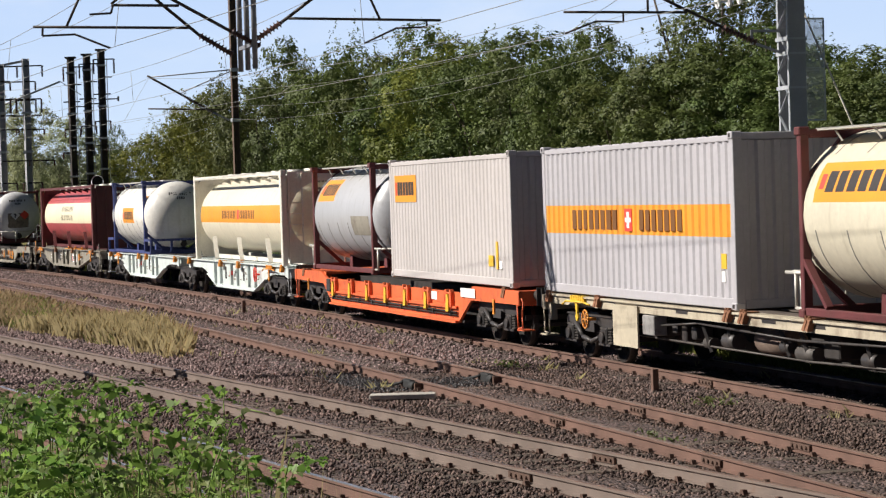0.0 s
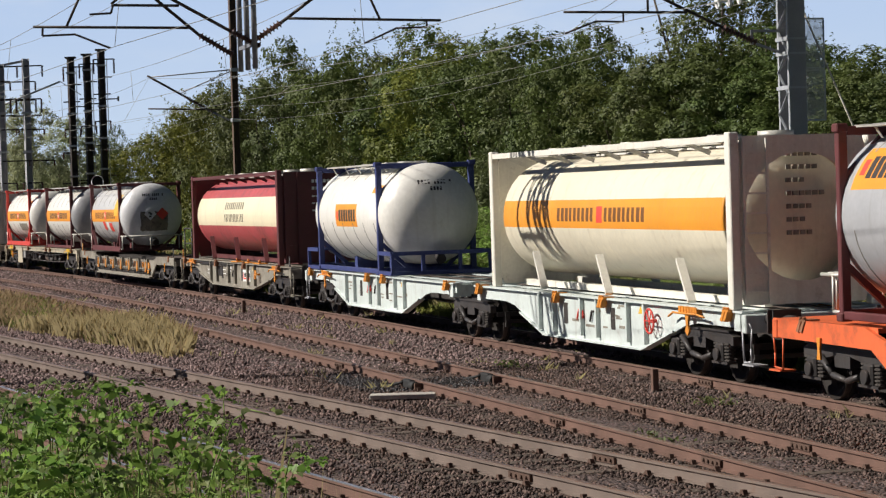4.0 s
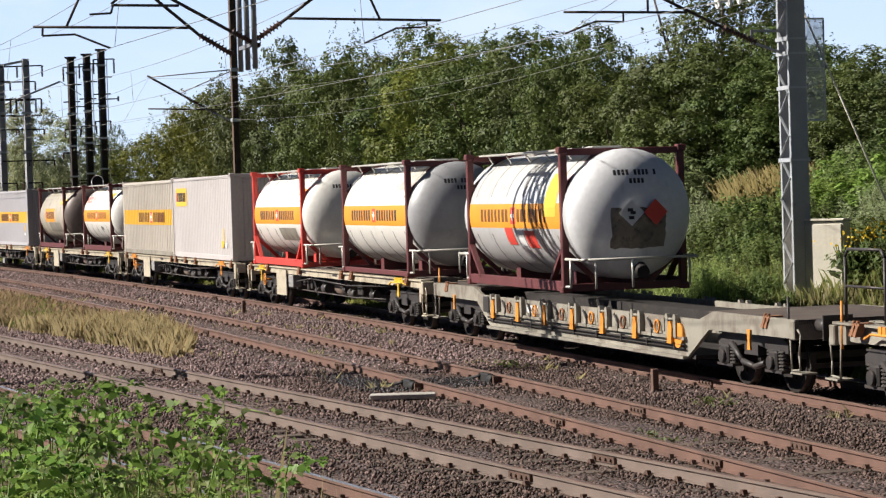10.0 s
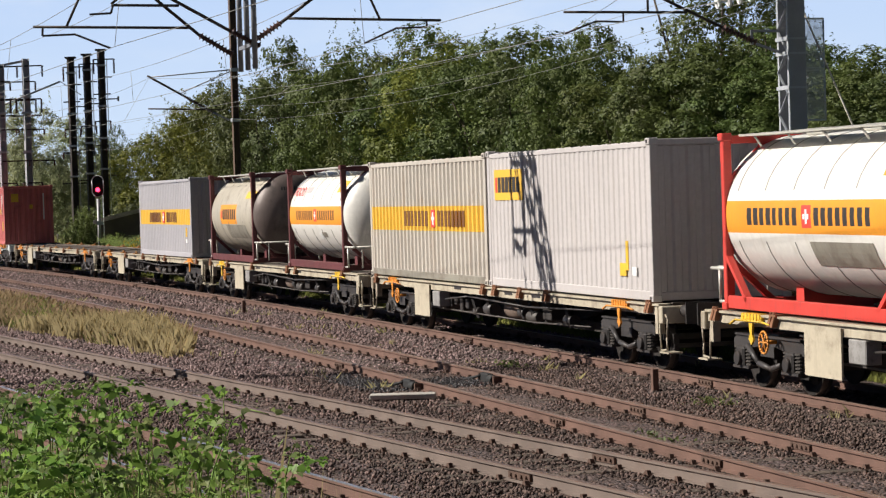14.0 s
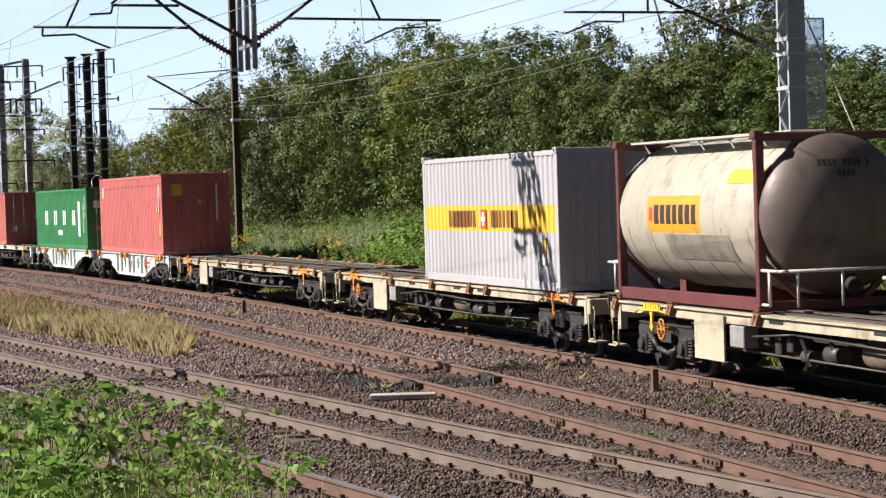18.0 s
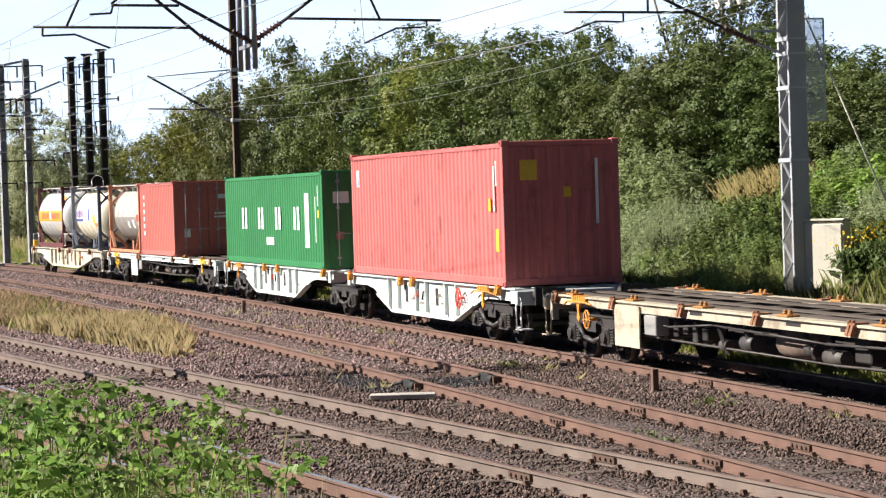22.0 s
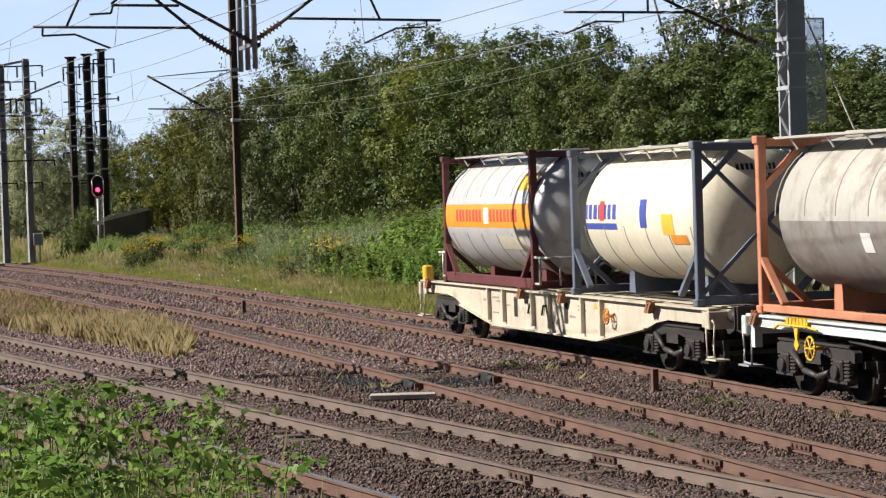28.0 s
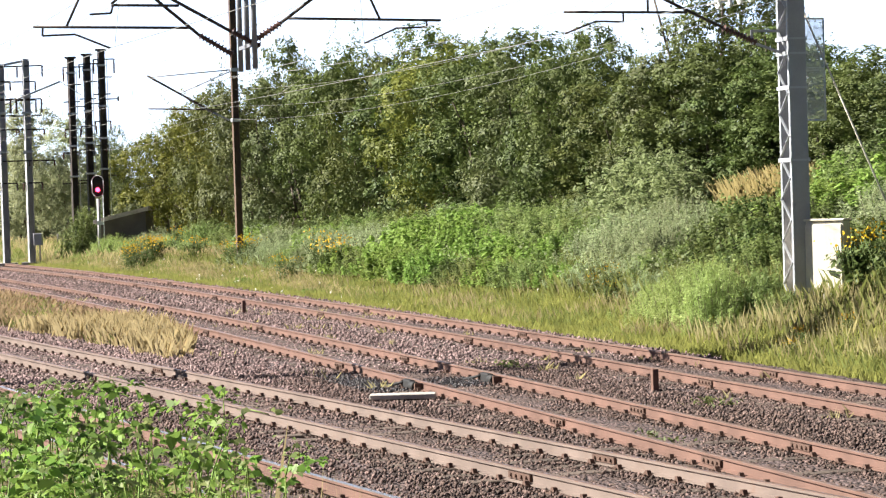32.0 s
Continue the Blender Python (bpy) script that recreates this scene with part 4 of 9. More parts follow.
def pocket_wagon(u0, u1, body, label, tabs, wheel_mat, panels):
    """Low pocket wagon: deep tray sides with hinged guide brackets, raised ends over the bogies."""
    L = u1 - u0
    u = (u0 + u1) / 2
    w = on_rails(empty("pocket_wagon", None, label, "freight wagon", "wagons of the train"), u)
    h = L / 2
    e = 3.9
    for sy in (-1, 1):
        poly = [(-h, 1.13), (-h, 0.86), (-h + e - 0.7, 0.84), (-h + e + 0.25, 0.34), (h - e - 0.25, 0.34), (h - e + 0.7, 0.84), (h, 0.86), (h, 1.13),
                (h - e + 0.9, 1.13), (h - e + 0.3, 0.98), (-h + e - 0.3, 0.98), (-h + e - 0.9, 1.13)]
        bm = prism(bmesh.new(), poly, sy * 1.2, sy * 1.26)
        beam(bm, (-h + e + 0.2, sy * 1.29, 0.66), (h - e - 0.2, sy * 1.29, 0.66), 0.06, 0.05)
        beam(bm, (-h + e + 0.2, sy * 1.29, 0.36), (h - e - 0.2, sy * 1.29, 0.36), 0.10, 0.05)
        part("side_wall", bm, body, w)
        bm = pipe(bmesh.new(), [(-h + e + 0.2, sy * 1.30, 0.56), (h - e - 0.2, sy * 1.30, 0.56)], 0.022)
        pipe(bm, [(-h + e + 0.2, sy * 1.30, 0.50), (h - e - 0.2, sy * 1.30, 0.50)], 0.018)
        part("brake_pipe", bm, M["under"], w)
        tabs_ob = None
        n = 7
        for k in range(n):
            x = -h + e + 0.7 + (L - 2 * e - 1.4) * k / (n - 1)
            at = Matrix.Translation((x, sy * 1.27, 0)) @ Matrix.Diagonal((1, sy, 1, 1))
            if tabs_ob is None:
                bm = bmesh.new()
                for xe in (-0.17, 0.17):
                    prism(bm, [(xe - 0.05, 0.66), (xe - 0.06, 0.98), (xe - 0.03, 1.03), (xe + 0.03, 1.03), (xe + 0.06, 0.98), (xe + 0.05, 0.66)], 0.0, 0.075)
                rod(bm, (-0.2, 0.05, 0.95), (0.2, 0.05, 0.95), 0.022, 8)
                br = part("bracket", bm, body, w, at=at)
                tabs_ob = part("guide_tab", prism(bmesh.new(), [(-0.11, 0.56), (-0.065, 0.80), (-0.03, 0.92), (0.05, 0.92), (0.115, 0.82), (0.085, 0.56)], 0.055, 0.10), tabs, w, at=at)
                # thin near-black plate paints the shade between the bracket's ears
                recess_shade_ob = part("recess", boxes((-0.115, 0.115, 0.001, 0.012, 0.68, 0.97)), M["under"], w, at=at)
            else:
                like(br, w, at)
                like(tabs_ob, w, at)
                like(recess_shade_ob, w, at)
        for k in range(n - 1):
            x = -h + e + 0.7 + (L - 2 * e - 1.4) * (k + 0.5) / (n - 1)
            part("side_panel", boxes((x - 0.35, x + 0.35, *sorted((sy * 1.26, sy * 1.275)), 0.74, 0.96)), body, w)
            if body is M["grey_wagon"]:
                part("latch_wheel", ring(bmesh.new(), (x + 0.12, sy * 1.31, 0.80), (0, 1, 0), 0.10, 0.02), M["orange_bits"] if k % 2 else M["rusty"], w)
                bm = pipe(bmesh.new(), [(x - 0.3, sy * 1.31, 0.92), (x - 0.1, sy * 1.32, 0.78), (x - 0.12, sy * 1.31, 0.62)], 0.02)
                part("latch_lever", bm, M["bogie"], w)
    for sy in (-1, 1):
        bm = bevelled(boxes((-h + e + 0.05, -h + e + 0.42, *sorted((sy * 1.262, sy * 1.36)), 0.66, 0.97)), 0.012)
        part("control_box", bm, M["bogie"], w, "black control box")
        part("control_box", bevelled(boxes((-h + e + 0.46, -h + e + 0.60, *sorted((sy * 1.262, sy * 1.34)), 0.68, 0.95)), 0.01), M["bogie"], w)
        clip = None
        for k in range(9):
            at = Matrix.Translation((-h + e + 0.6 + (L - 2 * e - 1.2) * k / 8, sy * 1.30, 0.53))
            clip = like(clip, w, at) if clip else part("pipe_clip", boxes((-0.025, 0.025, -0.035, 0.035, -0.06, 0.06)), M["bogie"], w, at=at)
    part("pocket_floor", boxes((-h + e, h - e, -1.2, 1.2, 0.34, 0.40)), M["under"], w)
    for sx in (-1, 1):
        xa, xb = sorted((sx * h, sx * (h - e + 0.6)))
        part("end_deck", boxes((xa, xb, -1.2, 1.2, 1.06, 1.125)), M["deck"] if body is not M["orange_wagon"] else body, w)
    part("centre_sill", boxes((-h + 0.1, h - 0.1, -0.3, 0.3, 0.72, 1.0)), M["under"], w)
    for sx in (-1, 1):
        for sy in (-1, 1):
            bm = prism(bmesh.new(), [(-0.06, 0.62), (0.06, 0.62), (0.04, 0.76), (0.06, 0.92), (-0.06, 0.92), (-0.03, 0.76)], sy * 1.262, sy * 1.29)
            part("lashing_hook", bm, M["orange_bits"], w, at=Matrix.Translation((sx * (h - 1.6), 0, 0)))
    for sy in (-1, 1):
        bm = bmesh.new()
        rod(bm, (h - e * 1.12, sy * 1.26, 0.70), (h - e * 1.12, sy * 1.32, 0.70), 0.2, 18)
        part("brake_disc_handle", bm, wheel_mat, w) if wheel_mat is M["orange_bits"] else bm.free()
    small_plates(w, panels, M["white_mark"], 1.276)
    twistlocks(w, (-h + 1.0, h - 1.0), M["rusty"], y=1.15, z=1.14)
    add_ends(w, L, body)
    for sx in (-1, 1):
        add_bogie(w, u, sx * (h - 1.95))
    return w


# ---- containers ----
def corrugated(L, H, y, out, mats, pitch, depth, bands, z0=0.16, top=0.14, flat=0.5):
    """A pressed steel side. bands: heights at which the paint changes, as (z, material index above it)."""
    bm = bmesh.new()
    n = int((L - 0.3) / pitch)
    p = (L - 0.3) / n
    xs = []
    for k in range(n):
        x = -L / 2 + 0.15 + k * p
        xs += [(x, 0), (x + p * flat * 0.72, 0), (x + p * 0.5, 1), (x + p * (0.5 + flat * 0.72), 1)]
    xs.append((L / 2 - 0.15, 0))
    zs = [z0] + [b[0] for b in bands[1:]] + [H - top]
    cols = [[bm.verts.new((x, y - out * depth * d, z)) for z in zs] for x, d in xs]
    for A, B in zip(cols[:-1], cols[1:]):
        for i in range(len(zs) - 1):
            f = bm.faces.new((A[i], B[i], B[i + 1], A[i + 1]) if out < 0 else (B[i], A[i], A[i + 1], B[i + 1]))
            f.material_index = bands[i][1]
    return bm, p


def letter_bars(x0, x1, z0, z1, n, seed, gap=0.36):
    """Bars of the size of letters that cannot be shown."""
    rr = random.Random(seed)
    out = []
    stepx = (x1 - x0) / n
    for k in range(n):
        out.append((x0 + k * stepx, x0 + (k + 1) * stepx - stepx * gap * rr.uniform(0.7, 1.2), z0, z1))
    return out


def container(u0, L, H, paintm, label, stripe=None, logo=None, pitch=0.28, depth=0.030, doors=False, marks=(), end_marks=(), frame=None, rail_mat=None):
    u = u0 + L / 2
    c = on_rails(empty("shipping_container", None, label, "container", "containers on the train"), u, DECK)
    frame = frame or paintm
    W = 2.438 / 2
    for sy in (-1, 1):
        bands = [(0, 0)]
        mats = [paintm]
        if stripe:
            z0, z1, sm = stripe
            bands = [(0, 0), (z0, 1), (z1, 0)]
            mats = [paintm, sm]
        bm, p = corrugated(L, H, sy * (W - 0.012), sy, mats, pitch, depth, bands)
        part("side_panel", bm, mats, c)
    for sx in (-1, 1):
        if doors and sx == 1:
            for sy in (-1, 1):
                ya, yb = sorted((sy * 0.01, sy * (W - 0.12)))
                d = part("door", boxes((L / 2 - 0.08, L / 2 - 0.045, ya, yb, 0.14, H - 0.12)), paintm, c)
                for k in range(4):
                    z = 0.3 + (H - 0.7) * k / 4
                    part("door_panel", boxes((L / 2 - 0.045, L / 2 - 0.03, ya + 0.06, yb - 0.06, z, z + (H - 0.7) / 4 - 0.08)), paintm, d)
                for q in (0.28, 0.72):
                    yy = ya + (yb - ya) * q
                    bm = rod(bmesh.new(), (L / 2 - 0.01, yy, 0.1), (L / 2 - 0.01, yy, H - 0.08), 0.02, 8)
                    for z in (0.3, 0.9, 1.6, H - 0.3):
                        box(bm, L / 2 - 0.045, L / 2 + 0.01, yy - 0.05, yy + 0.05, z - 0.03, z + 0.03)
                    beam(bm, (L / 2 - 0.005, yy, 0.95), (L / 2 - 0.005, yy + 0.32, 0.92), 0.03)
                    part("lock_rod", bm, M["galvanised_web"], d)
        else:
            bm, _ = corrugated(2 * W, H, 0, -1, [paintm], 0.26, 0.045, [(0, 0)])
            part("end_panel", bm, paintm, c, at=Matrix.Translation((sx * (L / 2 - 0.02), 0, 0)) @ Matrix.Rotation(sx * math.pi / 2, 4, "Z"))
    post = rail_o = None
    for sx in (-1, 1):
        for sy in (-1, 1):
            x, y = sx * (L / 2 - 0.08), sy * (W - 0.075)
            at = Matrix.Translation((x, y, 0))
            post = like(post, c, at) if post else part("corner_post", bevelled(boxes((-0.078, 0.078, -0.075, 0.075, 0.1, H - 0.1)), 0.01), frame, c, at=at)
            for z in (0.06, H - 0.06):
                bm = bevelled(boxes((-0.09, 0.09, -0.085, 0.085, -0.06, 0.06)), 0.015)
                box(bm, -0.04, 0.04, sy * 0.084, sy * 0.088, -0.03, 0.03, 1)
                part("corner_casting", bm, [frame, M["black_mark"]], c, at=Matrix.Translation((x, y * 1.008, z)))
    for sy in (-1, 1):
        ya, yb = sorted((sy * (W - 0.1), sy * (W - 0.004)))
        part("bottom_rail", bevelled(boxes((-L / 2 + 0.16, L / 2 - 0.16, ya, yb, 0.02, 0.18)), 0.012), rail_mat or frame, c)
        part("top_rail", bevelled(boxes((-L / 2 + 0.16, L / 2 - 0.16, ya, yb, H - 0.15, H - 0.06)), 0.012), frame, c)
    for sx in (-1, 1):
        xa, xb = sorted((sx * (L / 2 - 0.13), sx * (L / 2 - 0.01)))
        part("end_rail", bevelled(boxes((xa, xb, -W + 0.15, W - 0.15, H - 0.13, H - 0.02)), 0.012), frame, c)
        part("end_sill", bevelled(boxes((xa, xb, -W + 0.15, W - 0.15, 0.02, 0.16)), 0.012), frame, c)
    roof = part("roof", boxes((-L / 2 + 0.12, L / 2 - 0.12, -W + 0.06, W - 0.06, H - 0.1, H - 0.07)), paintm, c)
    n = int(L / 0.5)
    rib = None
    for k in range(n):
        at = Matrix.Translation((-L / 2 + 0.15 + (L - 0.3) * k / n, 0, 0))
        rib = like(rib, roof, at) if rib else part("roof_rib", boxes((0, (L - 0.3) / n * 0.7, -W + 0.1, W - 0.1, H - 0.069, H - 0.045)), paintm, roof, at=at)
    part("floor", boxes((-L / 2 + 0.1, L / 2 - 0.1, -W + 0.1, W - 0.1, 0.05, 0.15)), M["under"], c)
    if logo:
        lx0, lx1, lz0, lz1, back, bars, barm, accent = logo
        for sy in (-1,):
            yo = -(W - 0.012)
            if back:
                part("logo_panel", boxes((lx0, lx1, yo - 0.006, yo + 0.002, lz0, lz1)), back, c)
            for xa, xb, za, zb in bars:
                part("letter", boxes((xa, xb, yo - 0.010, yo + 0.002, za, zb)), barm, c)
            if accent:
                xa, xb, za, zb, am = accent
                e = part("emblem", boxes((xa, xb, yo - 0.011, yo + 0.002, za, zb)), am, c)
                w3, h3 = (xb - xa) / 3, (zb - za) / 5
                if xb - xa > 0.2:
                    part("cross", boxes((xa + w3, xb - w3, yo - 0.015, yo - 0.0112, za + h3 * 0.7, zb - h3 * 0.7), (xa + w3 * 0.3, xa + w3, yo - 0.015, yo - 0.0112, za + 2 * h3, zb - 2 * h3), (xb - w3, xb - w3 * 0.3, yo - 0.015, yo - 0.0112, za + 2 * h3, zb - 2 * h3)), M["white_mark"], e)
    for xa, xb, za, zb, mm in marks:
        part("mark", boxes((xa, xb, -W + 0.001, -W + 0.02, za, zb)), mm, c)
    for ya, yb, za, zb, mm in end_marks:
        part("mark", boxes((L / 2 - 0.03, L / 2 - 0.012, ya, yb, za, zb)), mm, c)
    return c


# ---- tanks ----
def vessel(r, x0, x1, dome, mats, rule, xcuts=(), acuts=(), nx=22, na=40):
    """A domed horizontal vessel; rule(x, angle) gives the paint, angle 0 faces the viewer, positive upwards."""
    xs = set(np.linspace(x0 + dome, x1 - dome, nx).tolist()) | {x for x in xcuts}
    xs = sorted(xs)
    A = sorted(set(np.linspace(-math.pi, math.pi, na + 1)[:-1].tolist()) | set(acuts))
    bm = bmesh.new()
    prof = []
    for k in range(1, 9):
        t = math.pi / 2 * k / 9
        prof.append((x0 + dome - dome * math.cos(t), r * math.sin(t) ** 0.94))
    left = prof
    right = [(x0 + x1 - x, rr) for x, rr in prof][::-1]
    P = left + [(x, r) for x in xs] + right
    rows = [[bm.verts.new((x, -rr * math.cos(a), rr * math.sin(a))) for a in A] for x, rr in P]
    n = len(A)
    for (R1, R2), (pa, pb) in zip(zip(rows[:-1], rows[1:]), zip(P[:-1], P[1:])):
        for i in range(n):
            j = (i + 1) % n
            f = bm.faces.new((R1[i], R1[j], R2[j], R2[i]))
            f.smooth = True
            am = (A[i] + A[j]) / 2 if j else (A[i] + math.pi) / 2
            f.material_index = rule((pa[0] + pb[0]) / 2, am)
    for ring_, x in ((rows[0], x0), (rows[-1][::-1], x1)):
        f = bm.faces.new(ring_)
        f.smooth, f.material_index = True, rule(x, 0.0)
    bmesh.ops.recalc_face_normals(bm, faces=bm.faces[:])
    return bm


def band_rule(r, band, rect, bars, accent, dome=99.0):
    """Paint rule: a stripe along the vessel, or a label panel, with bars for letters."""
    def rule(x, a):
        if abs(x) > dome:
            return 4
        z = r * math.sin(a) if abs(a) < 1.3 else 99
        inside = False
        if band and band[0] < a < band[1] and band[2] < x < band[3]:
            inside = True
        if rect and rect[0] < x < rect[1] and rect[2] < a < rect[3]:
            inside = True
        if inside:
            if accent and accent[0] < x < accent[1] and accent[2] < a < accent[3]:
                return 3
            for xa, xb, aa, ab in bars:
                if xa < x < xb and aa < a < ab:
                    return 2
            return 1
        return 0
    return rule


def tank(u0, tankm, framem, label, band=None, rect=None, bars=(), accent=None, bandm=None, barm=None, accentm=None, L=6.058, over=0.56, r=1.195,
         hoops=True, skirt=None, base=None, braces=True, extra=(), walk_top=True, H=2.67, end_rail=True, low_rail=True, xshape=False, end_signs=False, domem=None, number=True, word=""):
    """Tank container: vessel in a steel frame of corner posts, rails and braces."""
    u = u0 + L / 2
    c = on_rails(empty("tank_container", None, label, "tank container", "tank containers on the train"), u, DECK)
    zc = 1.42
    cuts = []
    ac = []
    for b in bars:
        cuts += [b[0], b[1]]
        ac += [b[2], b[3]]
    if rect:
        cuts += [rect[0], rect[1]]
        ac += [rect[2], rect[3]]
    if band:
        cuts += [band[2], band[3]]
        ac += [band[0], band[1]]
    if accent:
        cuts += [accent[0], accent[1]]
        ac += [accent[2], accent[3]]
    dome = 0.80 if over > 0.8 else 0.62
    lo, hi = -L / 2 - over + dome, L / 2 + over - dome
    cuts = [min(max(x, lo), hi) for x in cuts]
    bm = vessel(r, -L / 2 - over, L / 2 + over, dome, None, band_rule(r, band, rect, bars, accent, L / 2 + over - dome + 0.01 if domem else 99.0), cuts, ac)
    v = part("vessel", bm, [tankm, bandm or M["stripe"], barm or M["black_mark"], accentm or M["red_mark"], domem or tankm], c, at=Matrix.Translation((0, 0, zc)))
    if hoops:
        hoop = None
        for k in range(6):
            x = -L / 2 + 0.5 + (L - 1.0) * k / 5
            if hoop is None:
                bm = bmesh.new()
                n = 40
                P = [(-0.014, r + 0.001), (-0.009, r + 0.008), (0.009, r + 0.008), (0.014, r + 0.001)]
                rows = [[bm.verts.new((px, -rr * math.cos(2 * math.pi * i / n), rr * math.sin(2 * math.pi * i / n))) for i in range(n)] for px, rr in P]
                for R1, R2 in zip(rows[:-1], rows[1:]):
                    for i in range(n):
                        if band and band[0] - 0.16 < ((2 * math.pi * i / n + math.pi) % (2 * math.pi) - math.pi) < band[1] + 0.02:
                            continue
                        if rect and -0.25 < ((2 * math.pi * i / n + math.pi) % (2 * math.pi) - math.pi) < 0.75:
                            continue
                        f = bm.faces.new((R1[i], R1[(i + 1) % n], R2[(i + 1) % n], R2[i]))
                        f.smooth = True
                bmesh.ops.recalc_face_normals(bm, faces=bm.faces[:])
                hoop = part("jacket_band", bm, M["tank_seam"], v, at=Matrix.Translation((x, 0, 0)))
            else:
                like(hoop, v, Matrix.Translation((x, 0, 0)))
    W = 1.219
    post = None
    for sx in (-1, 1):
        for sy in (-1, 1):
            x, y = sx * (L / 2 - 0.08), sy * (W - 0.07)
            at = Matrix.Translation((x, y, 0)) @ Matrix.Diagonal((1, sy, 1, 1))
            if post is None:
                bm = bevelled(boxes((-0.06, 0.06, -0.07, 0.065, 0.1, H - 0.1)), 0.012)
                prism(bm, [(-0.08, H - 0.45), (0.0, H - 0.45), (0.08, H - 0.1), (-0.08, H - 0.1)], -0.02, 0.055)
                post = part("corner_post", bm, framem, c, at=at)
            else:
                like(post, c, at)
            for z in (0.06, H - 0.06):
                part("corner_casting", bevelled(boxes((-0.09, 0.09, -0.085, 0.085, -0.06, 0.06)), 0.015), framem, c, at=Matrix.Translation((x, y * 1.01, z)))
        xa, xb = sorted((sx * (L / 2 - 0.14), sx * (L / 2 - 0.02)))
        part("top_beam", bevelled(boxes((xa, xb, -W + 0.14, W - 0.14, H - 0.16, H - 0.04)), 0.01), framem, c)
        part("bottom_beam", bevelled(boxes((xa, xb, -W + 0.14, W - 0.14, 0.02, 0.16)), 0.01), framem, c)
        for sy in (-1, 1):
            for za, zb in ((H - 0.75, H - 0.1), (0.75, 0.12)):
                part("end_brace", beam(bmesh.new(), (sx * (L / 2 - 0.1), sy * (W - 0.1), za), (sx * (L / 2 - 0.1), sy * 0.45, zb), 0.09), framem, c)
        if xshape:
            bm = bmesh.new()
            beam(bm, (sx * (L / 2 + over + 0.02), -W + 0.1, H - 0.2), (sx * (L / 2 + over + 0.02), W - 0.1, 0.2), 0.06)
            beam(bm, (sx * (L / 2 + over + 0.02), W - 0.1, H - 0.2), (sx * (L / 2 + over + 0.02), -W + 0.1, 0.2), 0.06)
            part("cross_brace", bm, framem, c)
    for sy in (-1, 1):
        ya, yb = sorted((sy * (W - 0.12), sy * (W - 0.01)))
        if low_rail:
            part("bottom_rail", bevelled(boxes((-L / 2 + 0.15, L / 2 - 0.15, ya, yb, 0.03, 0.22 if skirt else 0.14)), 0.01), skirt or framem, c)
        if braces:
            for sx in (-1, 1):
                part("knee_brace", beam(bmesh.new(), (sx * (L / 2 - 0.12), sy * (W - 0.06), 0.8), (sx * (L / 2 - 0.85), sy * (W - 0.06), 0.16), 0.10, 0.07), framem, c)
    for sx in (-1, 1):
        bm = prism(bmesh.new(), [(sx * L * 0.28 - 0.15, 0.05), (sx * L * 0.28 + 0.15, 0.05), (sx * L * 0.28 + 0.12, 0.5), (sx * L * 0.28 - 0.12, 0.5)], -0.55, 0.55)
        part("saddle", bm, framem, c)
    if walk_top:
        bm = bmesh.new()
        box(bm, -L / 2 + 0.1, L / 2 - 0.1, -0.95, -0.50, H - 0.06, H - 0.025)
        for k in range(5):
            x = -L / 2 + 0.6 + (L - 1.2) * k / 4
            beam(bm, (x, -0.9, H - 0.05), (x + 0.08, -0.82, H - 0.22), 0.025)
        part("walkway", bm, M["walkway"], c)
        for x in (-1.6, 0.3, 1.9):
            part("manlid", bevelled(boxes((x - 0.3, x + 0.3, -0.3, 0.3, zc + r - 0.03, zc + r + 0.07)), 0.02), M["walkway"], c)
    if end_rail:
        for sx in (-1, 1):
            bm = bmesh.new()
            x = sx * (L / 2 + over + 0.1)
            pipe(bm, [(sx * (L / 2 - 0.05), -1.16, 0.62), (x - sx * 0.08, -1.16, 0.62), (x, -1.05, 0.62), (x, 1.05, 0.62), (sx * (L / 2 - 0.05), 1.16, 0.62)], 0.028)
            for y in (-0.9, -0.2, 0.9):
                pipe(bm, [(x, y, 0.62), (x, y, 0.1)], 0.022)
            pipe(bm, [(sx * (L / 2 - 0.05), -1.16, 0.62), (sx * (L / 2 + 0.25), -1.16, 0.62), (sx * (L / 2 + 0.25), -1.16, 0.12), (sx * (L / 2 - 0.02), -1.16, 0.12)], 0.026)
            part("end_rail", bm, M["walkway"] if framem is not M["frame_blue"] else framem, c)
    if base:
        for sx in (-1, 1):
            x1 = sx * (L / 2 + over + 0.15)
            bm = bmesh.new()
            for z in (0.06, 0.52):
                beam(bm, (sx * L / 2, -1.19, z), (x1, -1.19, z), 0.09)
                beam(bm, (x1, -1.19, z), (x1, 1.19, z), 0.09)
                beam(bm, (x1, 1.19, z), (sx * L / 2, 1.19, z), 0.09)
            for y in (-1.19, -0.45, 0.45, 1.19):
                beam(bm, (x1, y, 0.06), (x1, y, 0.52), 0.08)
            part("bumper_frame", bm, framem, c)
    part("outlet_valve", rod(bmesh.new(), (L / 2 + over - 0.05, 0, 0.45), (L / 2 + over + 0.12, 0, 0.35), 0.12, 12), M["under"], c)
    def on_dome(y, z, lift=0.012):
        q = math.asin(min(1.0, math.hypot(y, z - zc) / r))
        return Vector((L / 2 + over - dome * (1 - math.cos(q)) + lift, y, z))

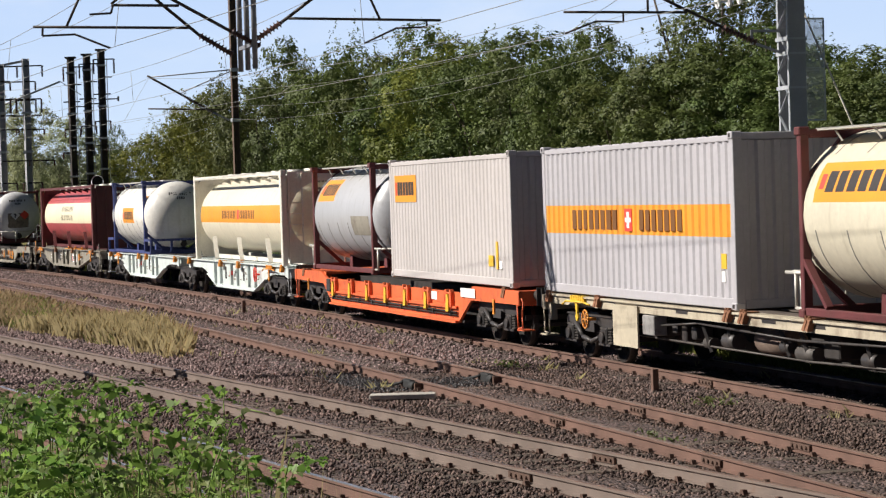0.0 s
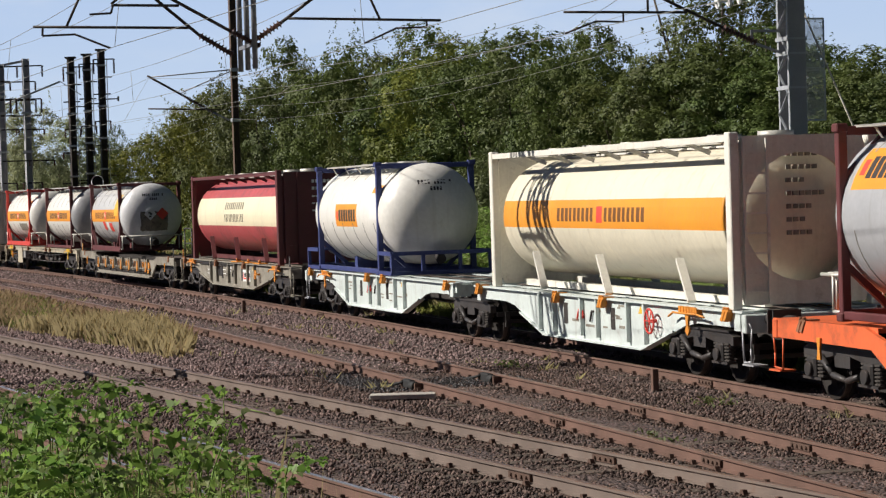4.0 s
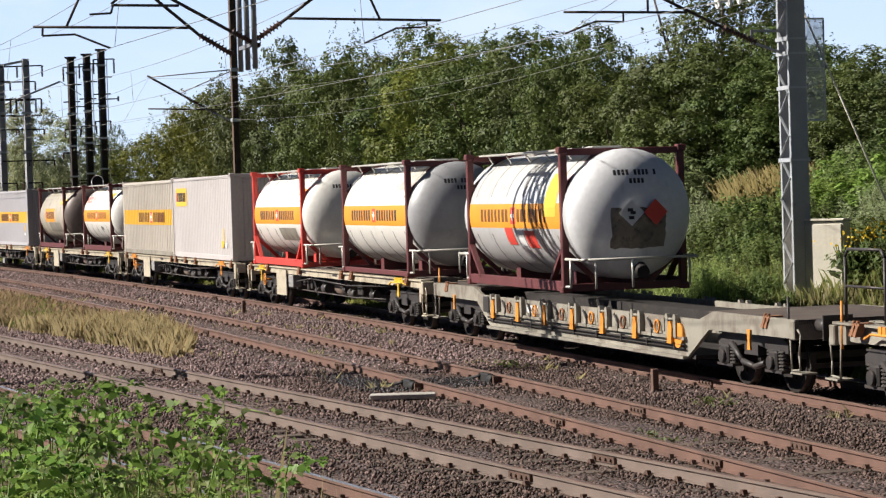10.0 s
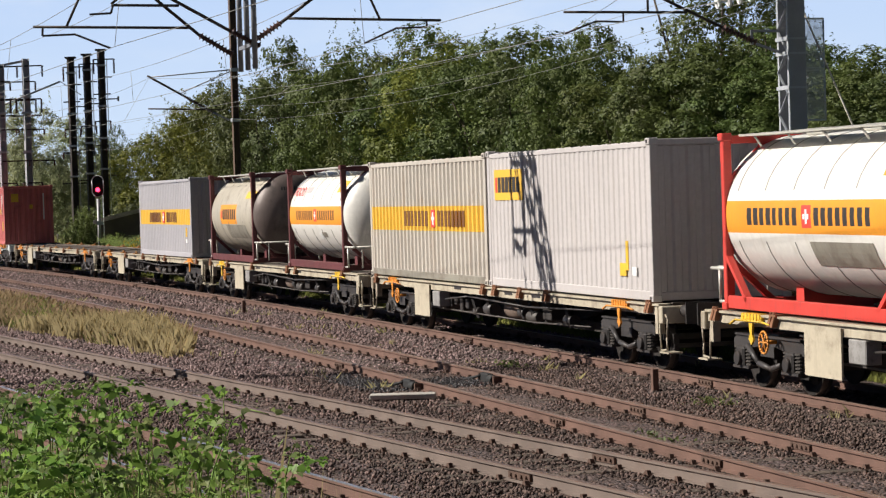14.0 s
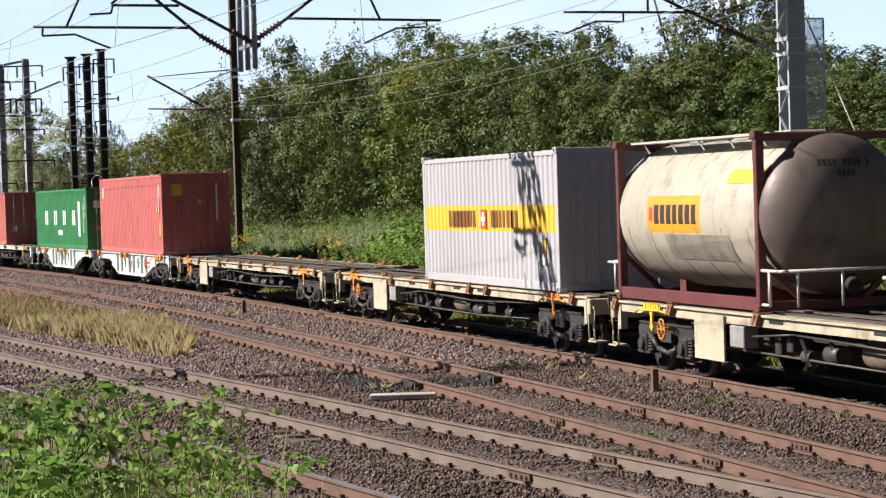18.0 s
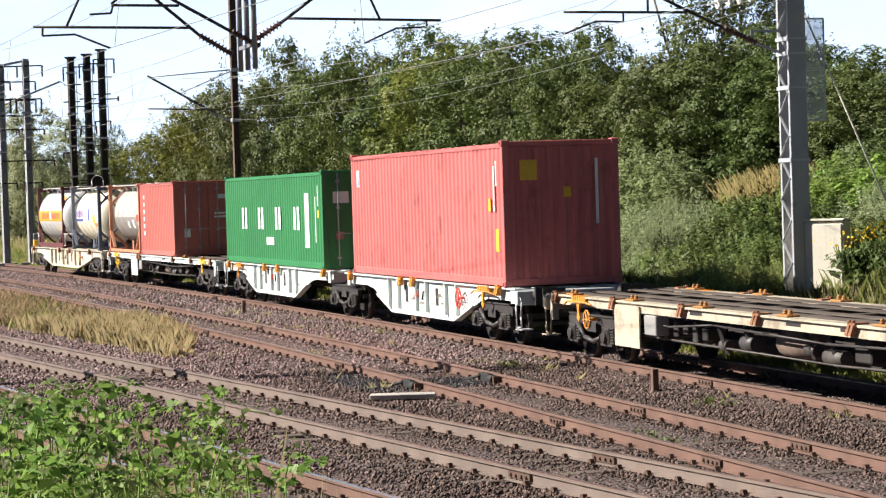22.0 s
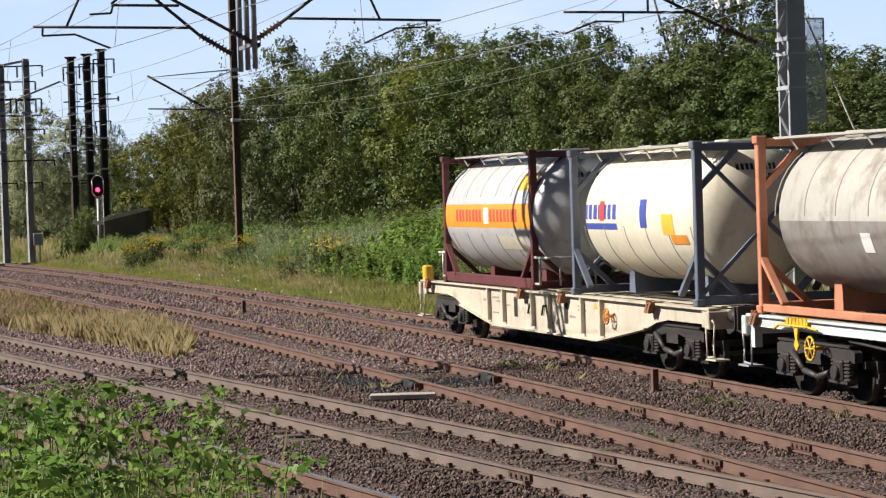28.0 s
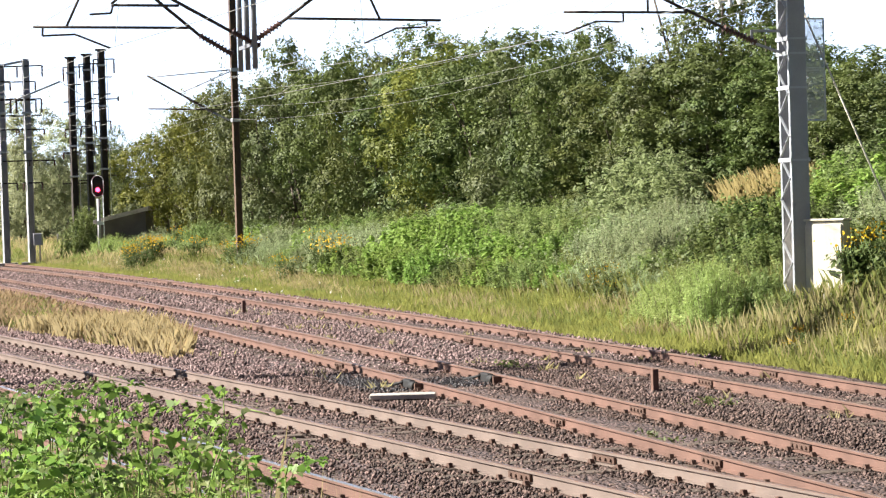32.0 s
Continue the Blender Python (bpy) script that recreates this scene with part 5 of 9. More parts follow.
    for ya, mm in (((-0.17, M["white_mark"]), (0.30, M["red_mark"]))[0 if end_signs is True else 1:] if end_signs else ()):
        za, sz = 1.44, 0.24 if end_signs is True else 0.16
        bm = bmesh.new()
        P = [on_dome(ya + sz * math.cos(k * math.pi / 2), za + sz * math.sin(k * math.pi / 2), 0.075) for k in range(4)]
        bm.faces.new([bm.verts.new(q) for q in P])
        bm.faces.new([bm.verts.new(q - Vector((0.008, 0, 0))) for q in P[::-1]])
        d = part("hazard_diamond", bm, mm, c, "white hazard diamond" if mm is M["white_mark"] else "red hazard diamond")
        if mm is M["white_mark"]:
            bm = bmesh.new()
            for dy, dz in ((-0.03, 0.05), (0.02, 0.0), (-0.01, -0.09)):
                bm.faces.new([bm.verts.new(on_dome(ya + dy + ey, za + dz + ez, 0.080)) for ey, ez in ((-0.05, -0.03), (0.05, -0.03), (0.05, 0.03), (-0.05, 0.03))])
            part("symbol", bm, M["black_mark"], d)
    if end_signs is True:
        # a sooty smear that follows the dome
        bm = bmesh.new()
        rr = random.Random(8)
        ys = [-0.52 + 0.08 * i for i in range(14)]
        zs = [0.80 + 0.08 * i for i in range(10)]
        G = [[bm.verts.new(on_dome(y + rr.uniform(-0.02, 0.02), z + rr.uniform(-0.02, 0.02))) for z in zs] for y in ys]
        for i in range(13):
            for j in range(9):
                bm.faces.new((G[i][j], G[i + 1][j], G[i + 1][j + 1], G[i][j + 1])).smooth = True
        part("soot_patch", bm, M["soot"], c)
    if accent and band and accentm is None:
        # white cross on the red shield
        xm, am = (accent[0] + accent[1]) / 2, (accent[2] + accent[3]) / 2
        bm = bmesh.new()
        for xa, xb, aa, ab in ((-0.033, 0.033, -0.085, 0.085), (-0.10, -0.033, -0.03, 0.03), (0.033, 0.10, -0.03, 0.03)):
            bm.faces.new([bm.verts.new((xm + xx, -(r + 0.006) * math.cos(am + a_), (r + 0.006) * math.sin(am + a_))) for xx, a_ in ((xa, aa), (xb, aa), (xb, ab), (xa, ab))])
        part("cross", bm, M["white_mark"], v)
    for x0_, x1_, a0, a1, mm in extra:
        bm = bmesh.new()
        n = 5
        A1 = [bm.verts.new((x0_, -(r + 0.006) * math.cos(a0 + (a1 - a0) * i / n), (r + 0.006) * math.sin(a0 + (a1 - a0) * i / n))) for i in range(n + 1)]
        B1 = [bm.verts.new((x1_, w_.co.y, w_.co.z)) for w_ in A1]
        for i in range(n):
            bm.faces.new((A1[i], B1[i], B1[i + 1], A1[i + 1]))
        part("decal", bm, mm, v)
    if word:
        cu = bpy.data.curves.new("lettering", "FONT")
        cu.body, cu.size, cu.extrude, cu.space_character = word, 0.38, 0.001, 1.1
        cu.materials.append(M["red_mark"])
        t = new("lettering", cu)
        t.parent = v
        t.matrix_basis = Matrix.Rotation(-0.55, 4, "X") @ Matrix.Translation((-2.75, -r - 0.012, -0.13)) @ Matrix.Rotation(math.pi / 2, 4, "X")
    if number:
        # an unreadable number on the leading dome, as plain bars
        bm = bmesh.new()
        for n_, y_, z_, hgt in ((11, -0.42, zc + 0.70, 0.10), (4, -0.15, zc + 0.55, 0.09)):
            for k in range(n_):
                if not (n_ == 11 and k in (4, 9)):
                    ya = y_ + k * 0.076
                    bm.faces.new([bm.verts.new(on_dome(yy, zz, 0.010)) for yy, zz in ((ya, z_), (ya + 0.05, z_), (ya + 0.05, z_ + hgt), (ya, z_ + hgt))])
        tagged(part("number", bm, M["black_mark"] if domem is None else M["white_mark"] if domem is M["tank_low_shade"] else M["black_mark"], c), kind="stuff")
    return c


def silo(u0, L, tankm, framem, label, band, bars, accent, barm, endm, lad=True, bandm=None, H=2.68, hole=0.98):
    """Long bulk tank: vessel slung in a frame with solid end portals, slanted saddle legs and a roof gangway."""
    u = u0 + L / 2
    c = on_rails(empty("tank_container", None, label, "tank container", "tank containers on the train"), u, DECK)
    r, zc, W = 1.12, 1.38, 1.219
    cuts = [x for b in bars for x in b[:2]] + ([accent[0], accent[1]] if accent else []) + [band[2], band[3]]
    ac = [a for b in bars for a in b[2:]] + list(band[:2]) + ([accent[2], accent[3]] if accent else [])
    bm = vessel(r, -L / 2 + 0.25, L / 2 - 0.25, 0.4, None, band_rule(r, band, None, bars, accent), cuts, ac, nx=30)
    v = part("vessel", bm, [tankm, bandm or M["stripe"], barm, M["red_mark"]], c, at=Matrix.Translation((0, 0, zc)))
    post = None
    for sx in (-1, 1):
        for sy in (-1, 1):
            at = Matrix.Translation((sx * (L / 2 - 0.1), sy * (W - 0.08), 0))
            post = like(post, c, at) if post else part("corner_post", bevelled(boxes((-0.1, 0.1, -0.08, 0.075, 0.0, H)), 0.015), framem, c, at=at)
        xa, xb = sorted((sx * (L / 2 - 0.06), sx * (L / 2 - 0.12)))
        # end portal with a round opening over the dome
        bm = bmesh.new()
        n = 24
        outer, inner = [], []
        for i in range(n):
            t = 2 * math.pi * (i + 0.5) / n
            cx, sz = math.cos(t), math.sin(t)
            k = 1 / max(abs(cx) / (W - 0.1), abs(sz) / (H / 2 - 0.06))
            outer.append((cx * k, H / 2 + sz * k))
            inner.append((cx * hole, zc + sz * hole))
        for x in (xa, xb):
            O = [bm.verts.new((x, y, z)) for y, z in outer]
            I = [bm.verts.new((x, y, z)) for y, z in inner]
            for i in range(n):
                bm.faces.new((O[i], O[(i + 1) % n], I[(i + 1) % n], I[i]))
        bmesh.ops.recalc_face_normals(bm, faces=bm.faces[:])
        part("end_portal", bm, endm, c)
        if sx > 0 and lad:
            bm = bmesh.new()
            for y in (-1.0, -0.62):
                beam(bm, (L / 2 + 0.02, y, 0.1), (L / 2 + 0.02, y, H - 0.1), 0.04)
            for k in range(8):
                beam(bm, (L / 2 + 0.02, -1.0, 0.25 + 0.3 * k), (L / 2 + 0.02, -0.62, 0.25 + 0.3 * k), 0.03)
            part("ladder", bm, framem, c)
        bm = bmesh.new()
        rr = random.Random(5)
        for k in range(7):
            z = 2.3 - k * 0.2
            xf = L / 2 - 0.25 if hole > 0.5 else L / 2 - 0.06
            if hole > 0.5 or k < 5:
                n_ = rr.randint(3, 6)
                for q in range(n_):
                    box(bm, sx * xf - 0.02, sx * xf + 0.02, -0.2 + q * 0.11, -0.2 + q * 0.11 + 0.075, z, z + (0.07 if hole > 0.5 else 0.045 if k > 1 else 0.09))
        tagged(part("lettering", bm, M["white_mark"] if endm is M["frame_maroon"] else M["grey_wagon"], c), kind="stuff")
        if hole < 0.5:
            part("warning_mark", prism(bmesh.new(), [(-0.02, 1.02), (0.32, 1.02), (0.15, 1.36)], -0.004, 0.004), M["white_mark"], c, at=Matrix.Translation((sx * (L / 2 - 0.05), 0, 0)) @ Matrix.Rotation(math.pi / 2, 4, "Z"))
            part("plate", boxes((sx * (L / 2 - 0.06) - 0.015, sx * (L / 2 - 0.06) + 0.015, 0.0, 0.38, 0.62, 0.78)), M["galvanised"], c)
            bm = rod(bmesh.new(), (sx * (L / 2 - 0.1), 0.35, 0.42), (sx * (L / 2 + 0.06), 0.35, 0.42), 0.13, 16)
            rod(bm, (sx * (L / 2 - 0.02), 0.35, 0.42), (sx * (L / 2 - 0.02), 0.35, 0.75), 0.05, 10)
            part("outlet_valve", bm, M["galvanised_web"], c)
    for sy in (-1, 1):
        ya, yb = sorted((sy * (W - 0.12), sy * (W - 0.02)))
        part("bottom_rail", boxes((-L / 2 + 0.2, L / 2 - 0.2, *sorted((sy * 0.5, sy * 0.62)), 0.02, 0.14)), framem, c)
        part("top_rail", boxes((-L / 2 + 0.2, L / 2 - 0.2, ya, yb, H - 0.14, H - 0.04)), framem, c)
        leg = None
        for k in (0.17, 0.46, 0.77):
            x = -L / 2 + L * k
            bm = bmesh.new()
            beam(bm, (x + 0.3, sy * 1.06, 0.72), (x + 0.95, sy * 1.13, 0.06), 0.13, 0.07)
            part("saddle_leg", bm, framem, c)
        for k in range(9):
            x = -L / 2 + L * (k + 0.5) / 9
            part("rail_bracket", beam(bmesh.new(), (x, sy * (W - 0.1), H - 0.1), (x + 0.1, sy * 0.72, H - 0.28), 0.07), framem, c)
    part("gangway", boxes((-L / 2 + 0.2, L / 2 - 0.2, -0.35, 0.35, H - 0.13, H - 0.09)), M["walkway"], c)
    for k in range(6):
        x = -L / 2 + L * (k + 0.5) / 6
        part("manlid", rod(bmesh.new(), (x, 0, H - 0.1), (x, 0, H + 0.03), 0.28, 16), M["walkway"], c)
    return c


def stripe_bars(x0, xm, x1, a0, a1, n1, n2, seed):
    return letter_bars(x0, xm - 0.25, a0, a1, n1, seed) + letter_bars(xm + 0.25, x1, a0, a1, n2, seed + 1)


# ---- the train, front to rear ----
def tank_stripe(u0, tankm, framem, label, seed, barm=None, **kw):
    lab = dict(band=(-0.21, 0.19, -2.95, 3.0), bars=stripe_bars(-2.1, 0.0, 2.1, -0.11, 0.10, 8, 8, seed), accent=(-0.16, 0.16, -0.14, 0.13), barm=barm or M["brown_mark"], skirt=M["frame_maroon"])
    lab.update(kw)
    return tank(u0, tankm, framem, label, **lab)


def tank_label(u0, tankm, framem, label, seed, rect=(-2.7, -1.0, 0.30, 0.85), **kw):
    x0, x1, a0, a1 = rect
    m = (a1 - a0) * 0.24
    lab = dict(rect=rect, bars=letter_bars(x0 + 0.32, x1 - 0.08, a0 + m, a1 - m, 7, seed, 0.25), accent=(x0 + 0.1, x0 + 0.26, a0 + m * 1.3, a1 - m * 1.3), barm=M["black_mark"])
    lab.update(kw)
    return tank(u0, tankm, framem, label, **lab)


flat_wagon(2.4, 21.0, M["cream_wagon"], (-8.9, -6.2, -0.3, 0.3, 2.6, 6.0, 8.8), "cream skeleton container wagon with rusty pin brackets", -1)
tank_label(3.42, M["tank_beige"], M["frame_maroon"], "beige tank container in a maroon frame with an orange label", 3, rect=(-2.6, 0.2, 0.16, 0.66))
container(11.78, 9.125, 2.69, M["lilac_box"], "pale grey corrugated container with a wide orange stripe", (1.10, 1.60, M["stripe"]),
          (0, 0, 0, 0, None, letter_bars(-2.9, -0.5, 1.18, 1.52, 8, 11) + letter_bars(0.5, 2.5, 1.18, 1.52, 7, 12), M["brown_mark"], (-0.2, 0.15, 1.16, 1.54, M["red_mark"])),
          marks=((4.0, 4.2, 0.62, 0.85, M["yellow"]), (4.0, 4.15, 0.42, 0.58, M["white_mark"])))

pocket_wagon(22.5, 41.9, M["orange_wagon"], "bright orange low pocket wagon with yellow guide tabs", M["yellow"], M["yellow"], [(3.7, 0.86, 0.75, 0.18), (6.35, 0.99, 1.0, 0.19)])
container(22.9, 9.125, 2.69, M["grey_box"], "light grey corrugated container with a small orange logo panel", None,
          (-4.1, -2.3, 1.72, 2.32, M["stripe"], letter_bars(-3.85, -2.45, 1.87, 2.17, 6, 21, 0.2), M["black_mark"], (-4.02, -3.9, 1.87, 2.17, M["red_mark"])),
          pitch=0.25, depth=0.022, marks=((3.0, 3.3, 0.4, 0.62, M["yellow"]), (3.5, 3.62, 0.35, 0.9, M["stripe_pale"]), (3.72, 3.9, 0.36, 0.52, M["white_mark"])))
tank_label(33.7, M["tank_steel"], M["frame_maroon"], "silver tank container in a maroon frame with an orange label", 31, over=0.6, braces=False,
           extra=((0.9, 2.6, -0.42, -0.02, M["grey_wagon"]),))

WC, uC = belly_wagon(43.0, 72.4, M["white_wagon"], [(0.75, 14.5), (-14.5, -0.75)], "pale green-white articulated container wagon with deep belly sides", (12.4, -12.4),
                     (-14.0, -8.0, -6.5, -1.2, 1.2, 6.0, 8.5, 14.0))
for x in (-12.45, 0.0, 12.45):
    add_bogie(WC, uC, x)
silo(43.45, 12.35, M["tank_cream"], M["frame_cream"], "cream bulk tank container with an orange stripe and lettered end", (-0.17, 0.29, -5.6, 5.7),
     stripe_bars(-2.3, 0.0, 2.3, -0.06, 0.16, 9, 9, 41), (-0.15, 0.15, -0.08, 0.18), M["brown_mark"], M["frame_cream"])
tank_label(64.7, M["tank_white"], M["frame_blue"], "white tank container in a dark blue frame with bumper cages", 51, rect=(-1.15, 0.95, -0.24, 0.23), over=0.98, base=True, end_rail=False, braces=False,
           extra=((2.2, 2.9, -0.1, 0.42, M["white_mark"]), (2.1, 3.0, 0.45, 0.62, M["stripe"])), r=1.2)

WD, uD = belly_wagon(73.9, 89.7, M["grey_wagon"], [(-7.85, 7.85)], "grimy grey container wagon with belly sides", (6.0, -6.0), (-7.0, -2.0, 2.0, 6.4), deep=0.42, red=False)
for x in (-5.9, 5.9):
    add_bogie(WD, uD, x)
for y in (-1.15, 0.0, 1.15):
    bm = pipe(bmesh.new(), [(-7.6, y, 1.14), (-7.6, y, 2.05), (-7.5, y, 2.15), (-6.5, y, 2.15), (-6.4, y, 2.05), (-6.4, y, 1.14)], 0.024)
    pipe(bm, [(-7.6, y, 1.65), (-6.4, y, 1.65)], 0.02)
    part("hand_rail", bm, M["bogie"], WD, "dark tubular end hand rail")
small_plates(WD, [(1.9, 0.78, 1.0, 0.34)], M["white_mark"], 1.176)
small_plates(WD, [(1.9, 0.70, 0.8, 0.05), (1.47, 0.78, 0.05, 0.2)], M["red_mark"], 1.181)
small_plates(WD, [(1.65 + 0.13 * k, 0.81, 0.085, 0.13) for k in range(6)], M["black_mark"], 1.181)
small_plates(WD, [(-0.75 + 0.10 * k, 0.98 - 0.10 * r_, 0.065, 0.06) for r_ in range(3) for k in range(7 - 2 * r_)], M["white_mark"], 1.176)
small_plates(WD, [(-3.6, 0.86, 0.45, 0.02), (-3.6, 0.74, 0.45, 0.02), (-3.36, 0.8, 0.02, 0.14), (-1.25, 0.9, 0.42, 0.02), (-1.25, 0.78, 0.42, 0.02), (2.9, 0.95, 0.3, 0.03), (3.2, 0.8, 0.2, 0.12)], M["white_mark"], 1.176)
for sy in (-1, 1):
    for x in (-2.05, -1.72):
        part("data_board", bevelled(boxes((x - 0.14, x + 0.14, *sorted((sy * 1.17, sy * 1.19)), 0.70, 0.98)), 0.006), M["bogie"], WD, "dark steel data board")
    bm = boxes((-2.66, -2.36, *sorted((sy * 1.17, sy * 1.195)), 0.62, 1.02))
    for k in range(4):
        box(bm, -2.62, -2.40, *sorted((sy * 1.195, sy * 1.205)), 0.67 + 0.08 * k, 0.70 + 0.08 * k)
    part("vent", bm, M["grey_wagon"], WD)
    bm = pipe(bmesh.new(), [(-5.6, sy * 1.205, 1.075), (0.6, sy * 1.205, 1.075)], 0.018)
    pipe(bm, [(-4.9, sy * 1.21, 1.03), (-1.2, sy * 1.21, 1.03), (-0.9, sy * 1.21, 1.06)], 0.014)
    part("brake_pipe", bm, M["bogie"], WD)
    for x in (0.55, 2.1, 3.6):
        pad = part("strap_pad", bevelled(boxes((x - 0.42, x + 0.42, *sorted((sy * 1.0, sy * 1.27)), 1.165, 1.195)), 0.01), M["orange_bits"], WD, "ochre lashing pad")
        part("knob", rod(bmesh.new(), (x + 0.1, sy * 1.18, 1.195), (x + 0.1, sy * 1.18, 1.29), 0.045, 10, 0, 0.03), M["orange_bits"], pad)
silo(75.45, 12.25, M["tank_red"], M["frame_maroon"], "dark red bulk tank container with a broad cream band", (-0.26, 0.53, -5.7, 5.8),
     letter_bars(-1.5, 1.2, 0.19, 0.39, 10, 61, 0.5) + letter_bars(-1.5, 1.2, -0.15, 0.06, 13, 62, 0.5), None, M["olive_mark"], M["frame_maroon"], bandm=M["tank_band"], hole=0.04)

pocket_wagon(90.9, 109.7, M["grey_wagon"], "grimy grey low pocket wagon with orange guide tabs", M["orange_bits"], M["orange_bits"], [(-2.5, 0.82, 0.7, 0.14)])
tank_stripe(101.1, M["tank_silver"], M["frame_maroon"], "silver tank container with hazard diamonds on its end", 71, over=0.78, end_signs=True, domem=M["dome_mid"],
            extra=((-0.6, -0.1, -0.5, -0.2, M["red_mark"]), (0.1, 0.5, -0.52, -0.22, M["white_mark"]), (0.6, 1.2, -0.55, -0.25, M["red_mark"]), (1.9, 2.6, -0.02, 0.7, M["stripe_pale"])))

flat_wagon(110.6, 129.2, M["cream_wagon"], (-8.7, -6.5, -2.6, 2.0, 3.0, 8.0), "cream skeleton container wagon with a hanging side plate", -1)
tank_stripe(111.85, M["tank_white"], M["frame_maroon"], "white tank container with an orange stripe and maroon frame", 81, braces=False, domem=M["dome_grey"], end_signs="red", skirt=None, barm=M["black_mark"],
            extra=((1.7, 2.9, 0.5, 0.95, M["tank_grey"]),))
tank_stripe(122.3, M["tank_white"], M["frame_red"], "white tank container in a bright red frame", 91, barm=M["black_mark"], skirt=M["frame_red"],
            extra=((2.2, 2.9, 0.46, 0.62, M["stripe"]), (0.0, 2.0, -0.62, -0.30, M["grey_wagon"])))

flat_wagon(130.9, 149.9, M["cream_wagon"], (-9.0, -0.4, 0.4, 2.0, 3.6, 8.9), "cream skeleton container wagon with orange pins", -1, handle=M["orange_bits"])
container(131.35, 9.125, 2.70, M["grey_box"], "light grey corrugated container with a small orange logo panel", None,
          (-4.1, -2.3, 1.72, 2.32, M["stripe_pale"], letter_bars(-3.85, -2.45, 1.87, 2.17, 6, 22, 0.2), M["black_mark"], (-4.02, -3.9, 1.87, 2.17, M["red_mark"])),
          pitch=0.25, depth=0.022, marks=((3.0, 3.3, 0.4, 0.62, M["yellow"]), (3.3, 3.42, 0.5, 1.0, M["yellow"]), (3.6, 3.8, 0.42, 0.56, M["white_mark"])))
container(140.62, 9.3, 2.68, M["beige_box"], "off-white ribbed container with an orange stripe", (1.08, 1.62, M["stripe_pale"]),
          (0, 0, 0, 0, None, letter_bars(-1.6, 0.4, 1.18, 1.52, 7, 101) + letter_bars(1.1, 3.2, 1.18, 1.52, 8, 102), M["brown_mark"], (0.6, 0.9, 1.16, 1.54, M["red_mark"])),
          pitch=0.30, depth=0.05, rail_mat=M["grey_wagon"])

flat_wagon(151.1, 169.6, M["cream_wagon"], (-9.0, -6.4, -2.9, 1.6, 2.6, 7.6), "cream skeleton container wagon with rusty brackets", -1)
tank_stripe(152.65, M["tank_white"], M["frame_maroon"], "off-white tank container with red lettering over an orange stripe", 111, braces=False,
            word="FOOD", extra=((1.9, 2.6, 0.5, 0.8, M["stripe_pale"]), (0.4, 0.9, -0.5, -0.38, M["grey_wagon"]), (0.1, 0.35, -0.55, -0.4, M["white_mark"]), (2.3, 2.8, -0.95, -0.7, M["grey_wagon"]), (-1.5, -0.9, 0.52, 0.66, M["grey_box"])))
tank_label(163.25, M["tank_dull"], M["frame_maroon"], "grimy beige tank container with a dark brown end", 121, domem=M["dome_brown"], rect=(-1.6, 0.7, -0.23, 0.27), skirt=M["frame_maroon"],
           extra=((-0.9, 1.8, -0.62, -0.25, M["grey_wagon"]), (1.6, 2.8, 0.42, 0.62, M["stripe_pale"])), braces=False)

flat_wagon(170.7, 189.8, M["cream_wagon"], (-9.0, -4.0, -0.6, 2.2, 3.4, 8.6), "cream skeleton container wagon, half empty", -1, handle=M["orange_bits"], knobs=(-8.0, -5.0, -2.4))
container(172.4, 9.125, 2.68, M["lilac_box"], "pale lilac-grey container with a yellow stripe", (1.10, 1.62, M["stripe_pale"]),
          (0, 0, 0, 0, None, letter_bars(-2.6, -0.6, 1.18, 1.52, 8, 13) + letter_bars(0.4, 2.2, 1.18, 1.52, 7, 14), M["brown_mark"], (-0.3, 0.05, 1.16, 1.54, M["red_mark"])),
          marks=((3.6, 3.8, 0.7, 1.0, M["yellow"]), (3.6, 3.8, 0.5, 0.62, M["white_mark"])))
flat_wagon(191.2, 211.2, M["cream_wagon"], (-9.3, -6.2, -3.0, 0.0, 3.2, 6.4, 9.2), "empty cream skeleton container wagon", -1, handle=M["orange_bits"], knobs=(-8.5, -5.4, -2.3, 0.9, 4.0, 7.2))

WK, uK = belly_wagon(213.0, 241.8, M["white_wagon"], [(0.75, 14.2), (-14.2, -0.75)], "white articulated container wagon with deep belly sides", (12.2, -12.2),
                     (-13.6, -8.5, -6.8, -1.4, 1.4, 6.0, 7.0, 13.2))
for x in (-12.2, 0.0, 12.2):
    add_bogie(WK, uK, x)
container(213.68, 12.192, 2.896, M["red_box"], "tall faded red corrugated container", None, None, marks=(
    (-5.55, -5.3, 2.1, 2.5, M["white_mark"]), (-5.5, -5.33, 2.12, 2.28, M["blue_mark"]), (5.1, 5.25, 1.5, 1.75, M["yellow"]), (5.55, 5.75, 0.7, 1.15, M["yellow"]),
    (5.45, 5.52, 1.5, 2.4, M["white_mark"]), (5.62, 5.68, 2.0, 2.5, M["white_mark"])),
    end_marks=((-0.85, -0.5, 2.1, 2.5, M["yellow"]), (0.05, 0.2, 1.75, 1.95, M["yellow"]), (0.72, 0.78, 1.2, 2.5, M["white_mark"])))
